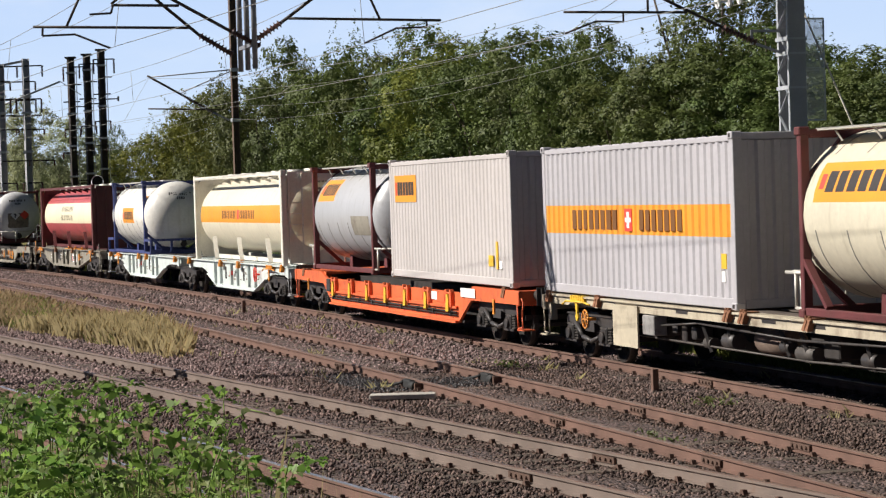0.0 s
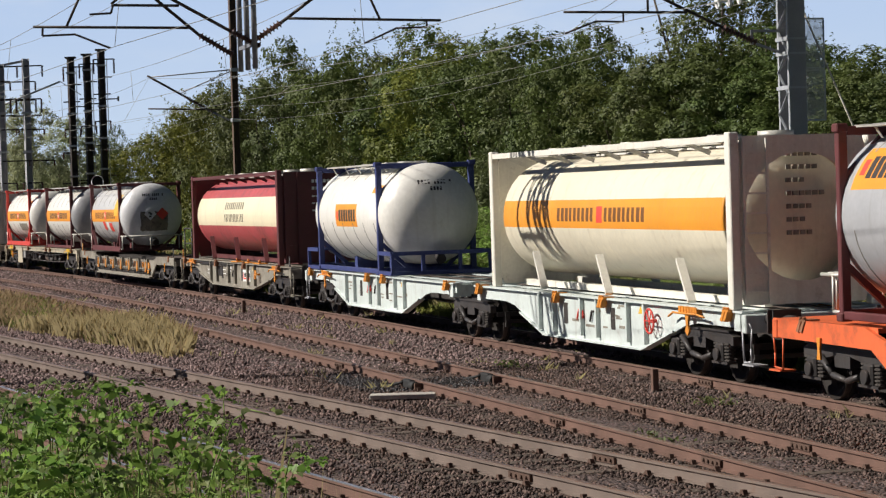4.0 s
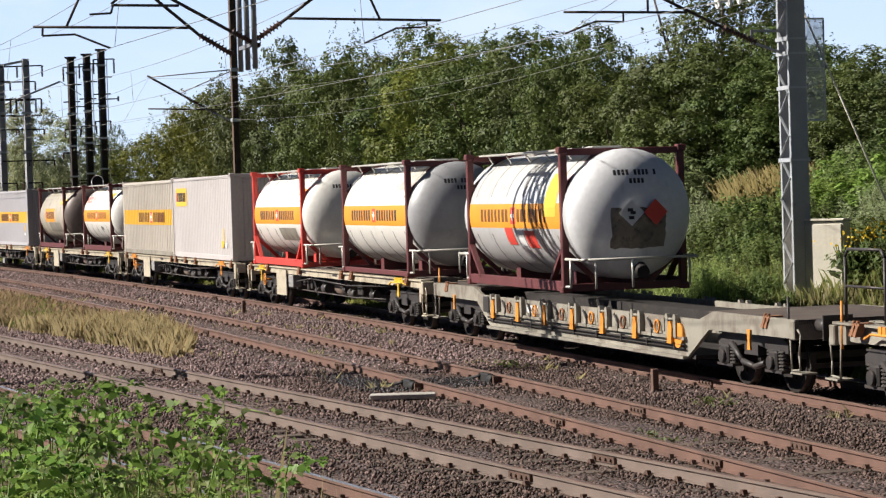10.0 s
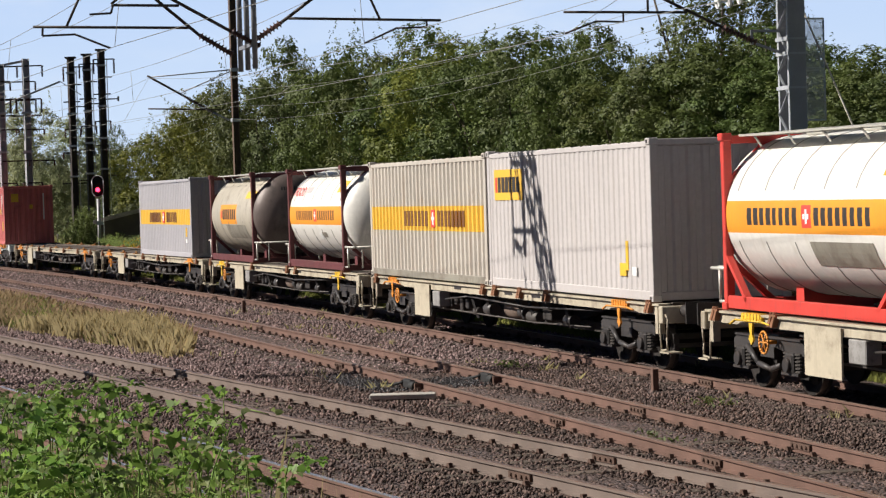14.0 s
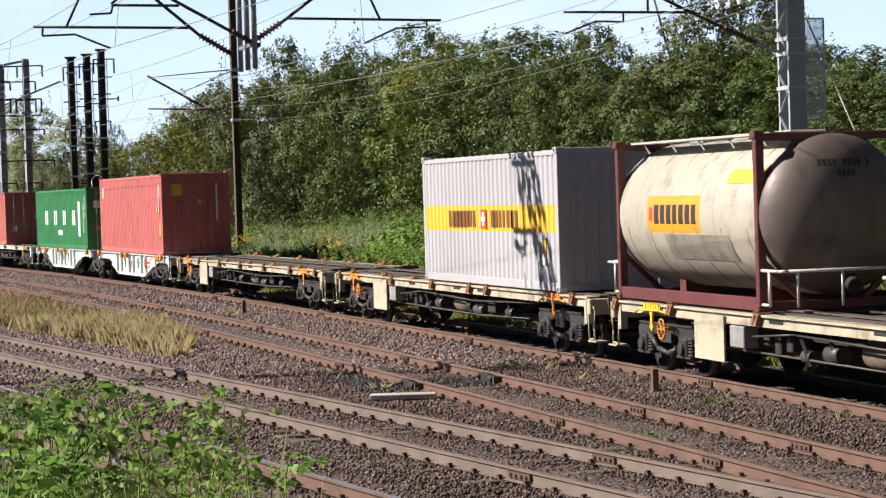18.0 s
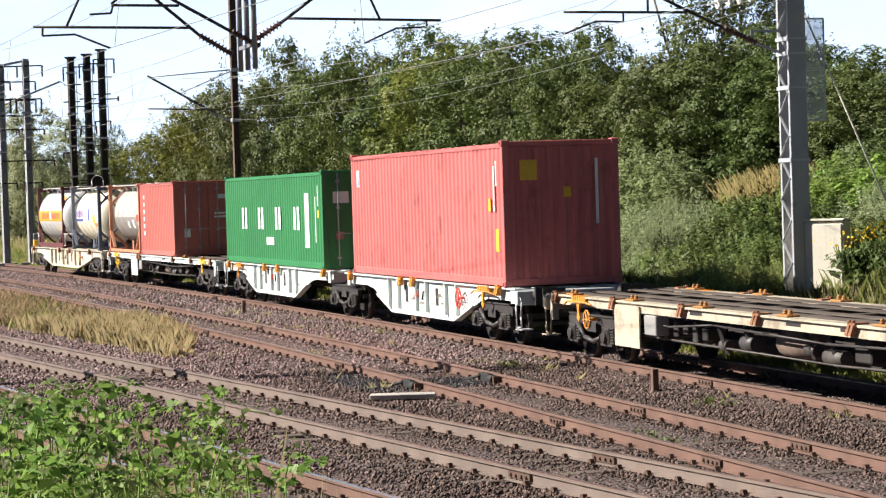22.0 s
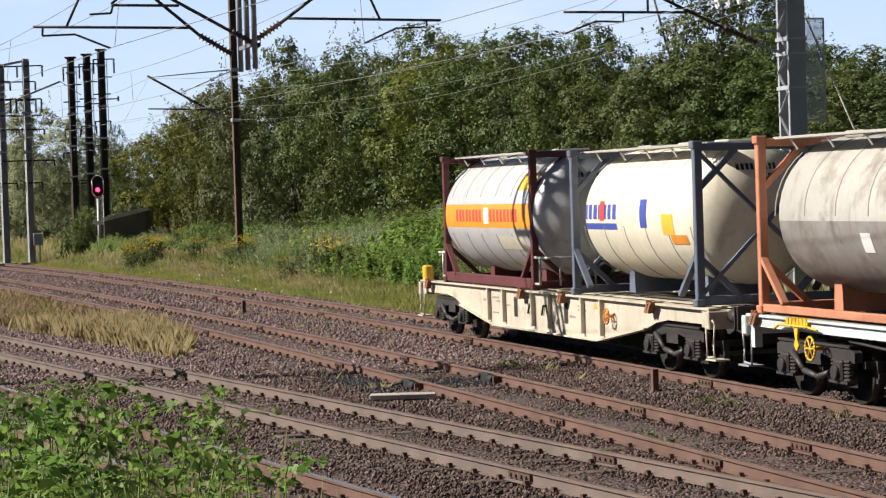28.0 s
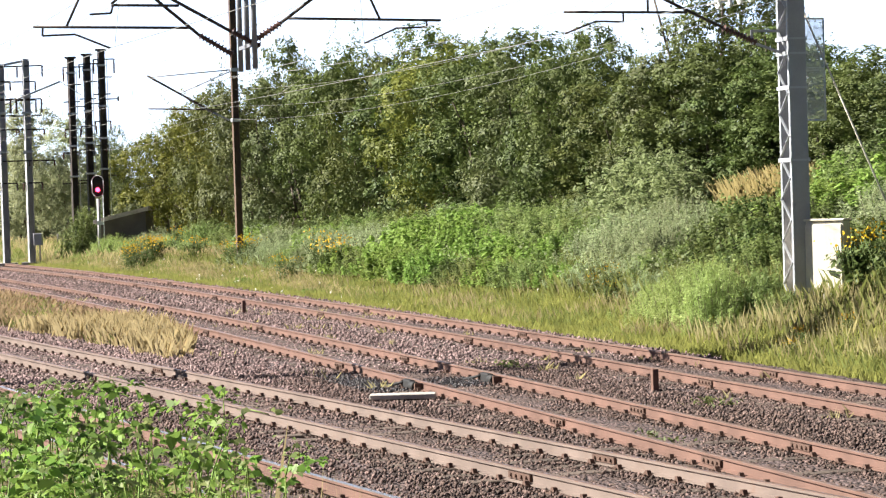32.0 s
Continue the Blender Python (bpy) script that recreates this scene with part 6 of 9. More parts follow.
container(229.0, 12.192, 2.591, M["green_box"], "green corrugated container with white block letters", None,
          (0, 0, 0, 0, None, [(q + e, q + e + 0.24, 1.02, 1.64) for q in (-3.75, -1.55, 0.62, 2.85) for e in (0.0, 0.42)] + [
                              (4.15, 4.6, 0.55, 2.0), (-0.55, 0.4, 0.58, 0.8)], M["white_mark"], None), pitch=0.28, doors=True,
          marks=((5.55, 5.7, 1.35, 1.55, M["yellow"]), (5.3, 5.36, 0.7, 1.9, M["white_mark"]), (5.58, 5.64, 1.65, 2.2, M["white_mark"])),
          end_marks=((-0.92, -0.5, 1.72, 2.02, M["white_mark"]), (-0.2, -0.04, 1.8, 1.96, M["white_mark"]), (-0.86, -0.66, 0.78, 0.98, M["red_box_small"])))

flat_wagon(242.9, 262.5, M["white_wagon"], (-9.3, -3.4, -3.0, 3.0, 6.0, 9.0), "white skeleton container wagon with yellow handles", -1, 5.8, handle=M["yellow"], knobs=(4.6, 7.4))
container(249.5, 6.058, 2.591, M["red_box_small"], "small brick-red container with white vertical lettering", None,
          (0, 0, 0, 0, None, [(-2.42, -2.2, 2.0 - k * 0.26, 2.14 - k * 0.26) for k in range(6)], M["white_mark"], None), doors=True,
          end_marks=((0.35, 0.75, 1.95, 2.1, M["white_mark"]), (0.2, 0.8, 1.3, 1.36, M["white_mark"]), (0.2, 0.8, 1.42, 1.48, M["white_mark"]), (-0.85, -0.65, 0.65, 0.95, M["white_mark"])))
# the band paints the underside's shade over the vessel's lower half
tank(255.9, M["tank_grey"], M["frame_orange"], "grimy grey tank container in an orange frame", band=(-1.3, -0.06, -3.0, 3.0), bandm=M["tank_low_shade"], L=6.058, over=-0.08, r=1.12, H=2.591, end_rail=False,
     extra=((0.2, 0.5, -0.45, -0.2, M["white_mark"]), (1.1, 1.45, -0.45, -0.15, M["white_mark"]), (2.0, 2.75, -0.2, 0.02, M["red_mark"]), (2.1, 2.7, -0.42, -0.24, M["white_mark"]), (1.9, 2.7, 0.5, 0.7, M["stripe_pale"])))

WM, uM = belly_wagon(263.8, 280.6, M["beige_wagon"], [(-8.35, 8.35)], "beige container wagon with belly sides and a yellow tail lamp", (), (-7.6, -1.0, 1.4, 5.9), deep=0.40, red=False)
for x in (-6.4, 6.4):
    add_bogie(WM, uM, x)
part("tail_lamp", bevelled(boxes((-8.35, -8.1, -1.2, -1.0, 1.13, 1.48)), 0.03), M["yellow"], WM, "yellow tail lamp box")
tank(264.3, M["tank_cream"], M["frame_slate"], "cream tank container in a slate-blue slim frame with crossed end braces", low_rail=False, rect=(-2.6, -0.7, -0.26, 0.22),
     bars=letter_bars(-2.5, -0.8, -0.06, 0.17, 7, 131, 0.3) + [(-2.45, -0.85, -0.22, -0.12)], bandm=M["tank_cream"], barm=M["blue_mark"], H=2.591, over=-0.05, r=1.13, xshape=True, end_rail=False,
     extra=((0.3, 0.6, -0.18, 0.24, M["blue_mark"]), (1.3, 1.8, -0.28, 0.02, M["stripe_pale"]), (1.6, 2.3, -0.42, -0.28, M["orange_bits"]), (-1.68, -1.45, -0.08, 0.22, M["red_mark"])), walk_top=True)
tank_stripe(272.6, M["tank_silver"], M["frame_maroon"], "grey tank container with an orange stripe, last on the train", 141, barm=M["red_mark"], accentm=M["white_mark"],
            extra=((1.8, 2.7, 0.42, 0.75, M["stripe_pale"]), (0.6, 2.2, -0.6, -0.35, M["tank_beige"])))


# ======== overhead line ========
GS = 23.8          # the portal stands here along the track


def gp(lat, z, s=GS):
    x, y, _ = on_track(s, lat)
    return Vector((float(x), float(y), z))


def insulator(bm, a, b, mi=1):
    """A ribbed porcelain insulator between two points, turned in one piece."""
    a, b = Vector(a), Vector(b)
    d = b - a
    e1 = d.normalized().orthogonal().normalized()
    e2 = d.normalized().cross(e1)
    n = max(4, int(d.length / 0.075))
    prof = [(0.0, 0.03)]
    for k in range(n):
        prof += [((k + 0.25) / n, 0.04), ((k + 0.35) / n, 0.085), ((k + 0.7) / n, 0.04)]
    prof.append((1.0, 0.03))
    rows = [[bm.verts.new(a + d * f + (e1 * math.cos(i * math.pi / 4) + e2 * math.sin(i * math.pi / 4)) * r) for i in range(8)] for f, r in prof]
    for A, B in zip(rows[:-1], rows[1:]):
        for i in range(8):
            bm.faces.new((A[i], A[(i + 1) % 8], B[(i + 1) % 8], B[i])).material_index = mi


def h_section(w, t, z0, z1):
    """A rolled H-section post in one piece."""
    h, q = w / 2, t / 2
    P = [(-h, -h), (h, -h), (h, -h + t), (q, -h + t), (q, h - t), (h, h - t), (h, h), (-h, h), (-h, h - t), (-q, h - t), (-q, -h + t), (-h, -h + t)]
    bm = bmesh.new()
    lo, hi = ([bm.verts.new((x, y, z)) for x, y in P] for z in (z0, z1))
    for i in range(12):
        bm.faces.new((lo[i], lo[(i + 1) % 12], hi[(i + 1) % 12], hi[i]))
    bm.faces.new(hi)
    bmesh.ops.recalc_face_normals(bm, faces=bm.faces[:])
    return bm


def lattice_mast(name, lat, s, z0, z1, label, parent=None):
    """Mast of two plates joined by zig-zag lacing."""
    m = empty(name, track_pose(s, lat, z0), label, "mast", "line-side masts") if parent is None else parent
    at = Matrix.Identity(4) if parent is None else track_pose(s, lat, z0)
    H = z1 - z0
    for sx in (-1, 1):
        P = [(0.278, -0.186), (0.278, 0.186), (0.20, 0.186), (0.20, 0.174), (0.262, 0.174), (0.262, -0.174), (0.20, -0.174), (0.20, -0.186)]
        bm = bmesh.new()
        lo, hi = ([bm.verts.new((sx * x, y, z)) for x, y in P] for z in (0, H))
        for i in range(8):
            bm.faces.new((lo[i], lo[(i + 1) % 8], hi[(i + 1) % 8], hi[i]))
        bm.faces.new(hi)
        bmesh.ops.recalc_face_normals(bm, faces=bm.faces[:])
        part("channel", bm, M["galvanised_web"], m, at=at)
    for sy in (-1, 1):
        for sx in (-1, 1):
            part("flange", boxes((sx * 0.235 - 0.035, sx * 0.235 + 0.035, *sorted((sy * 0.187, sy * 0.194)), 0, H)), M["galvanised"], m, at=at)
        n = int(H / 0.42)
        bars = [None, None]
        for k in range(n):
            lift = at @ Matrix.Translation((0, 0, H * k / n))
            x0, x1 = (-0.23, 0.23) if k % 2 else (0.23, -0.23)
            if bars[k % 2] is None:
                bars[k % 2] = part("lacing_bar", beam(bmesh.new(), (x0, sy * 0.20, 0), (x1, sy * 0.20, H / n), 0.05, 0.012), M["galvanised"], m, at=lift)
            else:
                like(bars[k % 2], m, lift)
    for z in (2.97, 4.45, 5.15, 5.45):
        bm = boxes((-0.30, 0.30, -0.22, -0.205, z - 0.04, z + 0.04), (-0.30, 0.30, 0.205, 0.22, z - 0.04, z + 0.04), (-0.3, -0.285, -0.205, 0.205, z - 0.02, z + 0.02), (0.285, 0.3, -0.205, 0.205, z - 0.02, z + 0.02))
        if z < H:
            part("clamp", bm, M["galvanised"], m, at=at)
    part("footing", bevelled(boxes((-0.45, 0.45, -0.4, 0.4, -0.5, 0.02)), 0.03), M["concrete"], m, at=at)
    return m


portal = empty("portal_gantry", None, "grey galvanised lattice portal gantry over the tracks", "gantry")
lattice_mast("mast", 5.22, GS, 0.55, 8.35, "", portal)
lattice_mast("mast", -14.2, GS, 0.3, 8.35, "", portal)
# boom across the tracks
bm = bmesh.new()
for ds in (-0.30, 0.30):
    for z in (7.75, 8.30):
        beam(bm, gp(-14.4, z, GS + ds), gp(5.5, z, GS + ds), 0.09)
part("boom_chord", bm, M["galvanised"], portal)
bm = bmesh.new()
n = 24
for ds in (-0.30, 0.30):
    for k in range(n):
        a = -14.4 + 19.9 * k / n
        b = -14.4 + 19.9 * (k + 1) / n
        za, zb = (7.75, 8.3) if k % 2 else (8.3, 7.75)
        beam(bm, gp(a, za, GS + ds), gp(b, zb, GS + ds), 0.05)
for z in (7.75, 8.3):
    for k in range(n):
        a = -14.4 + 19.9 * k / n
        b = -14.4 + 19.9 * (k + 1) / n
        d0, d1 = (-0.3, 0.3) if k % 2 else (0.3, -0.3)
        beam(bm, gp(a, z, GS + d0), gp(b, z, GS + d1), 0.045)
part("boom_lacing", bm, M["galvanised"], portal)
for ds, z in ((0.7, 5.55), (0.0, 5.54), (-0.7, 5.53)):
    bm = rod(bmesh.new(), gp(-6.13, z, GS + ds), gp(-6.13, 8.3, GS + ds), 0.052, 12)
    part("drop_tube", bm, M["tube_steel"], portal, "round steel drop tube")
bm = bmesh.new()
for z in (6.0, 7.3):
    beam(bm, gp(-6.13, z, GS - 0.75), gp(-6.13, z, GS + 0.75), 0.07)
beam(bm, gp(-6.13, 7.75, GS - 0.75), gp(-6.13, 7.75, GS + 0.75), 0.1)
part("tie_bar", bm, M["tube_steel"], portal)


def cantilever(parent, s, insul, tube, flat, strut, steady, top=None):
    """Insulated bracket arm: insulator, sloping tube, level registration tube, strut, hanging steady arm."""
    bm = bmesh.new()
    insulator(bm, gp(*insul[0], s), gp(*insul[1], s))
    part("insulator", bm, [M["steel_dark"], M["insulator"]], parent)
    bm = bmesh.new()
    rod(bm, gp(*insul[1], s), gp(*tube, s), 0.032)
    part("bracket_tube", bm, M["steel_dark"], parent)
    part("registration_tube", rod(bmesh.new(), gp(*flat[0], s), gp(*flat[1], s), 0.026), M["steel_dark"], parent)
    if strut:
        part("strut", rod(bmesh.new(), gp(*strut[0], s), gp(*strut[1], s), 0.025), M["steel_dark"], parent)
    part("steady_arm", pipe(bmesh.new(), [gp(*p, s) for p in steady], 0.022), M["steel_dark"], parent)
    if top:
        bm = bmesh.new()
        rod(bm, gp(*top[0], s), gp(*top[1], s), 0.03)
        part("top_tie", bm, M["steel_dark"], parent)


cantilever(portal, GS + 0.6, ((-6.3, 5.88), (-6.95, 6.27)), (-8.4, 7.5), ((-10.13, 6.46), (-7.13, 6.41)), ((-9.5, 6.46), (-9.1, 7.3)), ((-9.95, 6.45), (-9.96, 6.29), (-9.34, 6.31), (-8.68, 6.04)), ((-8.4, 7.5), (-6.13, 7.6)))
cantilever(portal, GS - 0.5, ((-5.98, 5.97), (-6.55, 6.26)), (-8.5, 7.35), ((-8.79, 6.77), (-7.52, 6.75)), ((-8.79, 6.79), (-8.3, 7.2)), ((-8.76, 6.77), (-8.8, 6.62), (-9.2, 6.6)), None)
cantilever(portal, GS, ((-6.0, 6.10), (-5.45, 6.45)), (-4.0, 7.5), ((-5.33, 6.53), (-2.25, 6.46)), ((-3.49, 6.51), (-3.85, 7.3)), ((-2.54, 6.47), (-2.54, 6.33), (-3.15, 6.32), (-3.81, 6.03)), ((-4.0, 7.5), (-6.13, 7.6)))
cantilever(portal, GS, ((4.45, 5.94), (3.7, 6.26)), (1.9, 7.1), ((0.31, 6.6), (2.94, 6.57)), ((2.1, 6.58), (2.1, 7.0)), ((1.57, 6.58), (1.57, 6.39), (0.99, 6.41), (0.32, 6.17)), ((1.9, 7.1), (4.9, 7.2)))
bm = bmesh.new()
beam(bm, gp(4.35, 6.18), gp(5.0, 6.17), 0.05)
beam(bm, gp(4.35, 6.2), gp(4.34, 5.9), 0.05)
beam(bm, gp(4.34, 5.95), gp(5.0, 5.72), 0.05)
part("bracket", bm, M["galvanised_web"], portal)
bm = bmesh.new()
for k in range(6):
    p = gp(4.85 - k * 0.24, 6.98 - k * 0.045)
    rod(bm, p, p + (gp(4.7, 6.96) - gp(4.85, 6.98)).normalized() * 0.05, 0.12, 14)
rod(bm, gp(5.0, 7.0), gp(3.4, 6.72), 0.025)
part("disc_insulator", bm, M["white_mark"], portal, "string of pale glass disc insulators")
# climbing guard panels beside the mast
for z0, z1 in ((4.33, 5.36), (5.40, 6.42)):
    bm = bmesh.new()
    for a, b in (((5.5, z0), (5.95, z0)), ((5.95, z0), (5.95, z1)), ((5.5, z1), (5.95, z1))):
        beam(bm, gp(*a), gp(*b), 0.03)
    g = part("guard_panel", bm, M["galvanised"], portal, "framed mesh climbing guard")
    bm = bmesh.new()
    for k in range(1, 20):
        beam(bm, gp(5.5 + 0.45 * k / 20, z0), gp(5.5 + 0.45 * k / 20, z1), 0.007)
    for k in range(1, 44):
        beam(bm, gp(5.5, z0 + (z1 - z0) * k / 44), gp(5.95, z0 + (z1 - z0) * k / 44), 0.007)
    part("mesh", bm, M["galvanised"], g)
part("stay", rod(bmesh.new(), gp(5.45, 6.7), gp(8.0, 0.95), 0.022), M["cabinet"], portal, "pale insulated stay wire")

# mast beyond the far rail
S2 = 75.1
mast2 = empty("line_mast", None, "brown steel H-section line mast with bracket arms", "mast", "line-side masts")
m2 = track_pose(S2, 4.83, 0)
part("post", h_section(0.26, 0.018, -0.2, 11.6), M["mast_brown"], mast2, at=m2)
part("footing", boxes((-0.35, 0.35, -0.35, 0.35, -0.6, 0.16)), M["concrete"], mast2, at=m2)
bm = bmesh.new()
beam(bm, gp(4.55, 6.34, S2), gp(3.3, 6.95, S2), 0.07)
part("bracket_tube", bm, M["galvanised_web"], mast2)
bm = bmesh.new()
insulator(bm, gp(3.9, 6.65, S2), gp(2.7, 7.35, S2))
rod(bm, gp(2.7, 7.35, S2), gp(1.2, 8.2, S2), 0.045, 8, 0)
part("bracket_arm", bm, [M["steel_dark"], M["insulator"]], mast2)
bm = bmesh.new()
rod(bm, gp(4.7, 8.4, S2), gp(1.3, 8.14, S2), 0.025)
rod(bm, gp(4.7, 8.35, S2), gp(2.55, 7.47, S2), 0.025)
part("top_tie", bm, M["galvanised_web"], mast2)
part("registration_tube", rod(bmesh.new(), gp(4.3, 6.76, S2), gp(1.2, 6.86, S2), 0.03), M["steel_dark"], mast2)
for z in (6.33, 8.4):
    part("clamp", boxes((-0.16, 0.16, -0.17, 0.17, z - 0.07, z + 0.07)), M["galvanised"], mast2, at=m2)


def plain_mast(name, x, y, z0, z1, w, mat, label):
    m = empty(name, pose(x, y, z0), label, "mast", "line-side masts")
    part("post", h_section(w, 0.022, 0, z1 - z0), mat, m, at=Matrix.Rotation(radians(-65), 4, "Z"))
    return m


def arm_set(m, arms):
    """Short level arms with hanging insulators: (dx from, dx to, height, drop)."""
    for a, b, z, drop in arms:
        part("arm", beam(bmesh.new(), (a, 0, z), (b, 0, z), 0.07), M["steel_dark"], m)
        if drop:
            for x in (a, b):
                if abs(x) > 0.2:
                    bm = bmesh.new()
                    insulator(bm, (x, 0, z), (x, 0, z - drop))
                    part("insulator", bm, [M["steel_dark"], M["insulator"]], m)


for x, y, zt in ((-23.6, 128.3, 10.75), (-22.36, 129.0, 11.05)):
    mm = plain_mast("line_mast", x, y, -0.1, zt, 0.34, M["galvanised_web"], "grey steel line mast carrying switchgear arms")
    arm_set(mm, [(-1.6, 0.9, 10.7 if x < -23 else 10.75, 0.6), (-0.9, 0.8, 8.95, 0.75), (-0.55, 0.5, 8.9, 0.7), (-0.8, 0.8, 8.05, 0), (-2.0, 0.5, 9.9, 0.5), (-0.6, 0.9, 7.3, 0.3), (-0.3, 0.7, 4.4, 0.4), (-0.2, 1.4, 5.6, 0.3)])
    for z in (9.1, 8.2, 6.1):
        part("clamp", boxes((-0.24, 0.24, -0.24, 0.24, z - 0.06, z + 0.06)), M["galvanised"], mm)
    part("footing", boxes((-0.5, 0.5, -0.5, 0.5, -0.4, 0.1)), M["concrete"], mm)
arms = bmesh.new()
rod(arms, (-24.5, 128.5, 8.2), (-20.5, 129.0, 9.75), 0.05)
rod(arms, (-20.5, 129.0, 9.75), (-19.4, 129.0, 9.0), 0.02)
beam(arms, (-24.6, 128.3, 10.5), (-22.3, 129.0, 10.95), 0.12)
gb = new("gantry_beam", finish("gantry_beam", arms, M["galvanised_web"]))
tagged(gb, "grey sloping switchgear beam between two masts", "beam")
eq = empty("switch_box", pose(-22.0, 128.9, 1.2), "small grey switch box on a mast", "switch box")
part("body", bevelled(boxes((-0.2, 0.25, -0.2, 0.2, -0.3, 0.35)), 0.02), M["galvanised_web"], eq)
part("conduit", rod(bmesh.new(), (0.1, 0, -0.3), (0.1, 0, -1.3), 0.04), M["galvanised_web"], eq)
for x, zt in ((-21.6, 11.7), (-20.65, 11.85), (-19.8, 12.1)):
    mm = plain_mast("switching_mast", x, 140.0, 0.0, zt, 0.36, M["steel_dark"], "dark steel mast with isolator arms")
    arm_set(mm, [(-0.45, 0.75, zt - 0.55, 0.85), (-0.5, 0.5, zt - 2.6, 0), (-0.1, 0.95, zt - 2.9, 0), (0.0, 0.6, zt - 1.6, 0.0), (-0.45, 0.45, zt - 4.2, 0.5), (-0.6, 0.3, zt - 5.6, 0.4), (-0.7, 0.7, zt - 7.4, 0)])
    for z in (zt - 0.9, zt - 3.3, zt - 5.2, zt - 7.0):
        part("clamp", boxes((-0.25, 0.25, -0.25, 0.25, z - 0.05, z + 0.05)), M["galvanised"], mm)
    bm = bmesh.new()
    rod(bm, (0.9, 0, zt - 2.9), (0.98, 0, zt - 2.9), 0.15, 12)
    part("weight", bm, M["steel_dark"], mm)
    part("pull_rod", rod(bmesh.new(), (0.35, -0.2, 1.0), (0.35, -0.2, zt - 0.6), 0.025), M["galvanised"], mm)
    part("head_plate", boxes((-0.3, 0.3, -0.3, 0.3, zt - 0.05, zt + 0.05)), M["steel_dark"], mm)

# wires
wire_set = [  # (label, lateral places and heights by s)
    ("contact", [(-60, 0.3, 6.1), (23.8, 0.32, 6.15), (75.1, 0.2, 6.4), (112, -0.3, 6.5), (170, 0.2, 6.3)], 0.007),
    ("contact", [(-60, -4.0, 6.0), (23.8, -3.81, 6.02), (75.1, -4.6, 6.2), (112, -4.9, 6.3), (170, -4.6, 6.2)], 0.007),
    ("catenary", [(-60, 0.3, 7.4), (23.8, 1.8, 7.05), (75.1, 1.25, 8.1), (112, -0.3, 8.0), (170, 0.2, 7.5)], 0.007),
    ("catenary", [(-60, -4.0, 7.3), (23.8, -3.9, 7.35), (75.1, -4.6, 7.7), (112, -4.9, 7.7), (170, -4.6, 7.4)], 0.007),
    ("contact", [(-60, -2.2, 6.0), (23.8, -8.68, 6.03), (75.1, -11.5, 6.1), (112, -14.5, 6.2), (170, -19, 6.2)], 0.007),
    ("catenary", [(-60, -2.2, 7.3), (23.8, -8.5, 7.4), (75.1, -11.5, 7.7), (112, -14.5, 7.7), (170, -19, 7.5)], 0.007),
    ("feeder", [(-60, 5.0, 8.6), (23.8, 5.0, 7.0), (75.1, 4.7, 6.9), (112, 4.0, 7.0), (170, 4.0, 7.0)], 0.005),
    ("feeder", [(-60, 5.2, 9.0), (23.8, 5.2, 7.6), (75.1, 4.8, 7.6), (112, 4.2, 7.6), (170, 4.2, 7.5)], 0.005),
    ("feeder", [(-60, 4.6, 8.2), (23.8, 4.6, 6.72), (75.1, 4.5, 6.35), (112, 3.8, 6.3), (170, 3.8, 6.4)], 0.005),
    ("feeder", [(-60, -6, 9.2), (23.8, -6.1, 8.4), (75.1, -7.0, 9.0), (112, -7.4, 8.8), (170, -7, 8.8)], 0.007),
]
wire_paths = []
for kind, pts, r in wire_set:
    bm = bmesh.new()
    P = []
    for (s0, l0, z0), (s1, l1, z1) in zip(pts[:-1], pts[1:]):
        for k in range(12):
            f = k / 12
            sag = {"contact": 0.05, "catenary": 0.55, "feeder": 0.6}[kind] * 4 * f * (1 - f)
            P.append((s0 + (s1 - s0) * f, l0 + (l1 - l0) * f, z0 + (z1 - z0) * f - sag))
    Q = [gp(l, z, s) for s, l, z in P]
    up = Vector((0, 0, 1))
    rows = []
    for i, q in enumerate(Q):
        side = (Q[min(i + 1, len(Q) - 1)] - Q[max(i - 1, 0)]).cross(up).normalized()
        rows.append([bm.verts.new(q + (side * math.cos(k * 1.2566) + up * math.sin(k * 1.2566)) * r) for k in range(5)])
    for A, B in zip(rows[:-1], rows[1:]):
        for k in range(5):
            bm.faces.new((A[k], A[(k + 1) % 5], B[(k + 1) % 5], B[k]))
    w = new({"contact": "contact_wire", "catenary": "catenary_wire", "feeder": "feeder_wire"}[kind], finish("wire", bm, M["wire"]))
    tagged(w, {"contact": "thin dark contact wire above the rails", "catenary": "sagging dark catenary wire", "feeder": "pale aluminium feeder wire strung between masts"}[kind], "overhead wire", "overhead wires")
    wire_paths.append((w, P))
for a, b in ((0, 2), (1, 3), (4, 5)):
    wa, Pa = wire_paths[a]
    wb, Pb = wire_paths[b]
    for k in range(3, len(Pa), 3):
        (s0, l0, z0), (s1, l1, z1) = Pa[k], Pb[k]
        part("dropper", rod(bmesh.new(), gp(l0, z0, s0), gp(l1, z1, s1), 0.006, 4), M["wire"], wb)

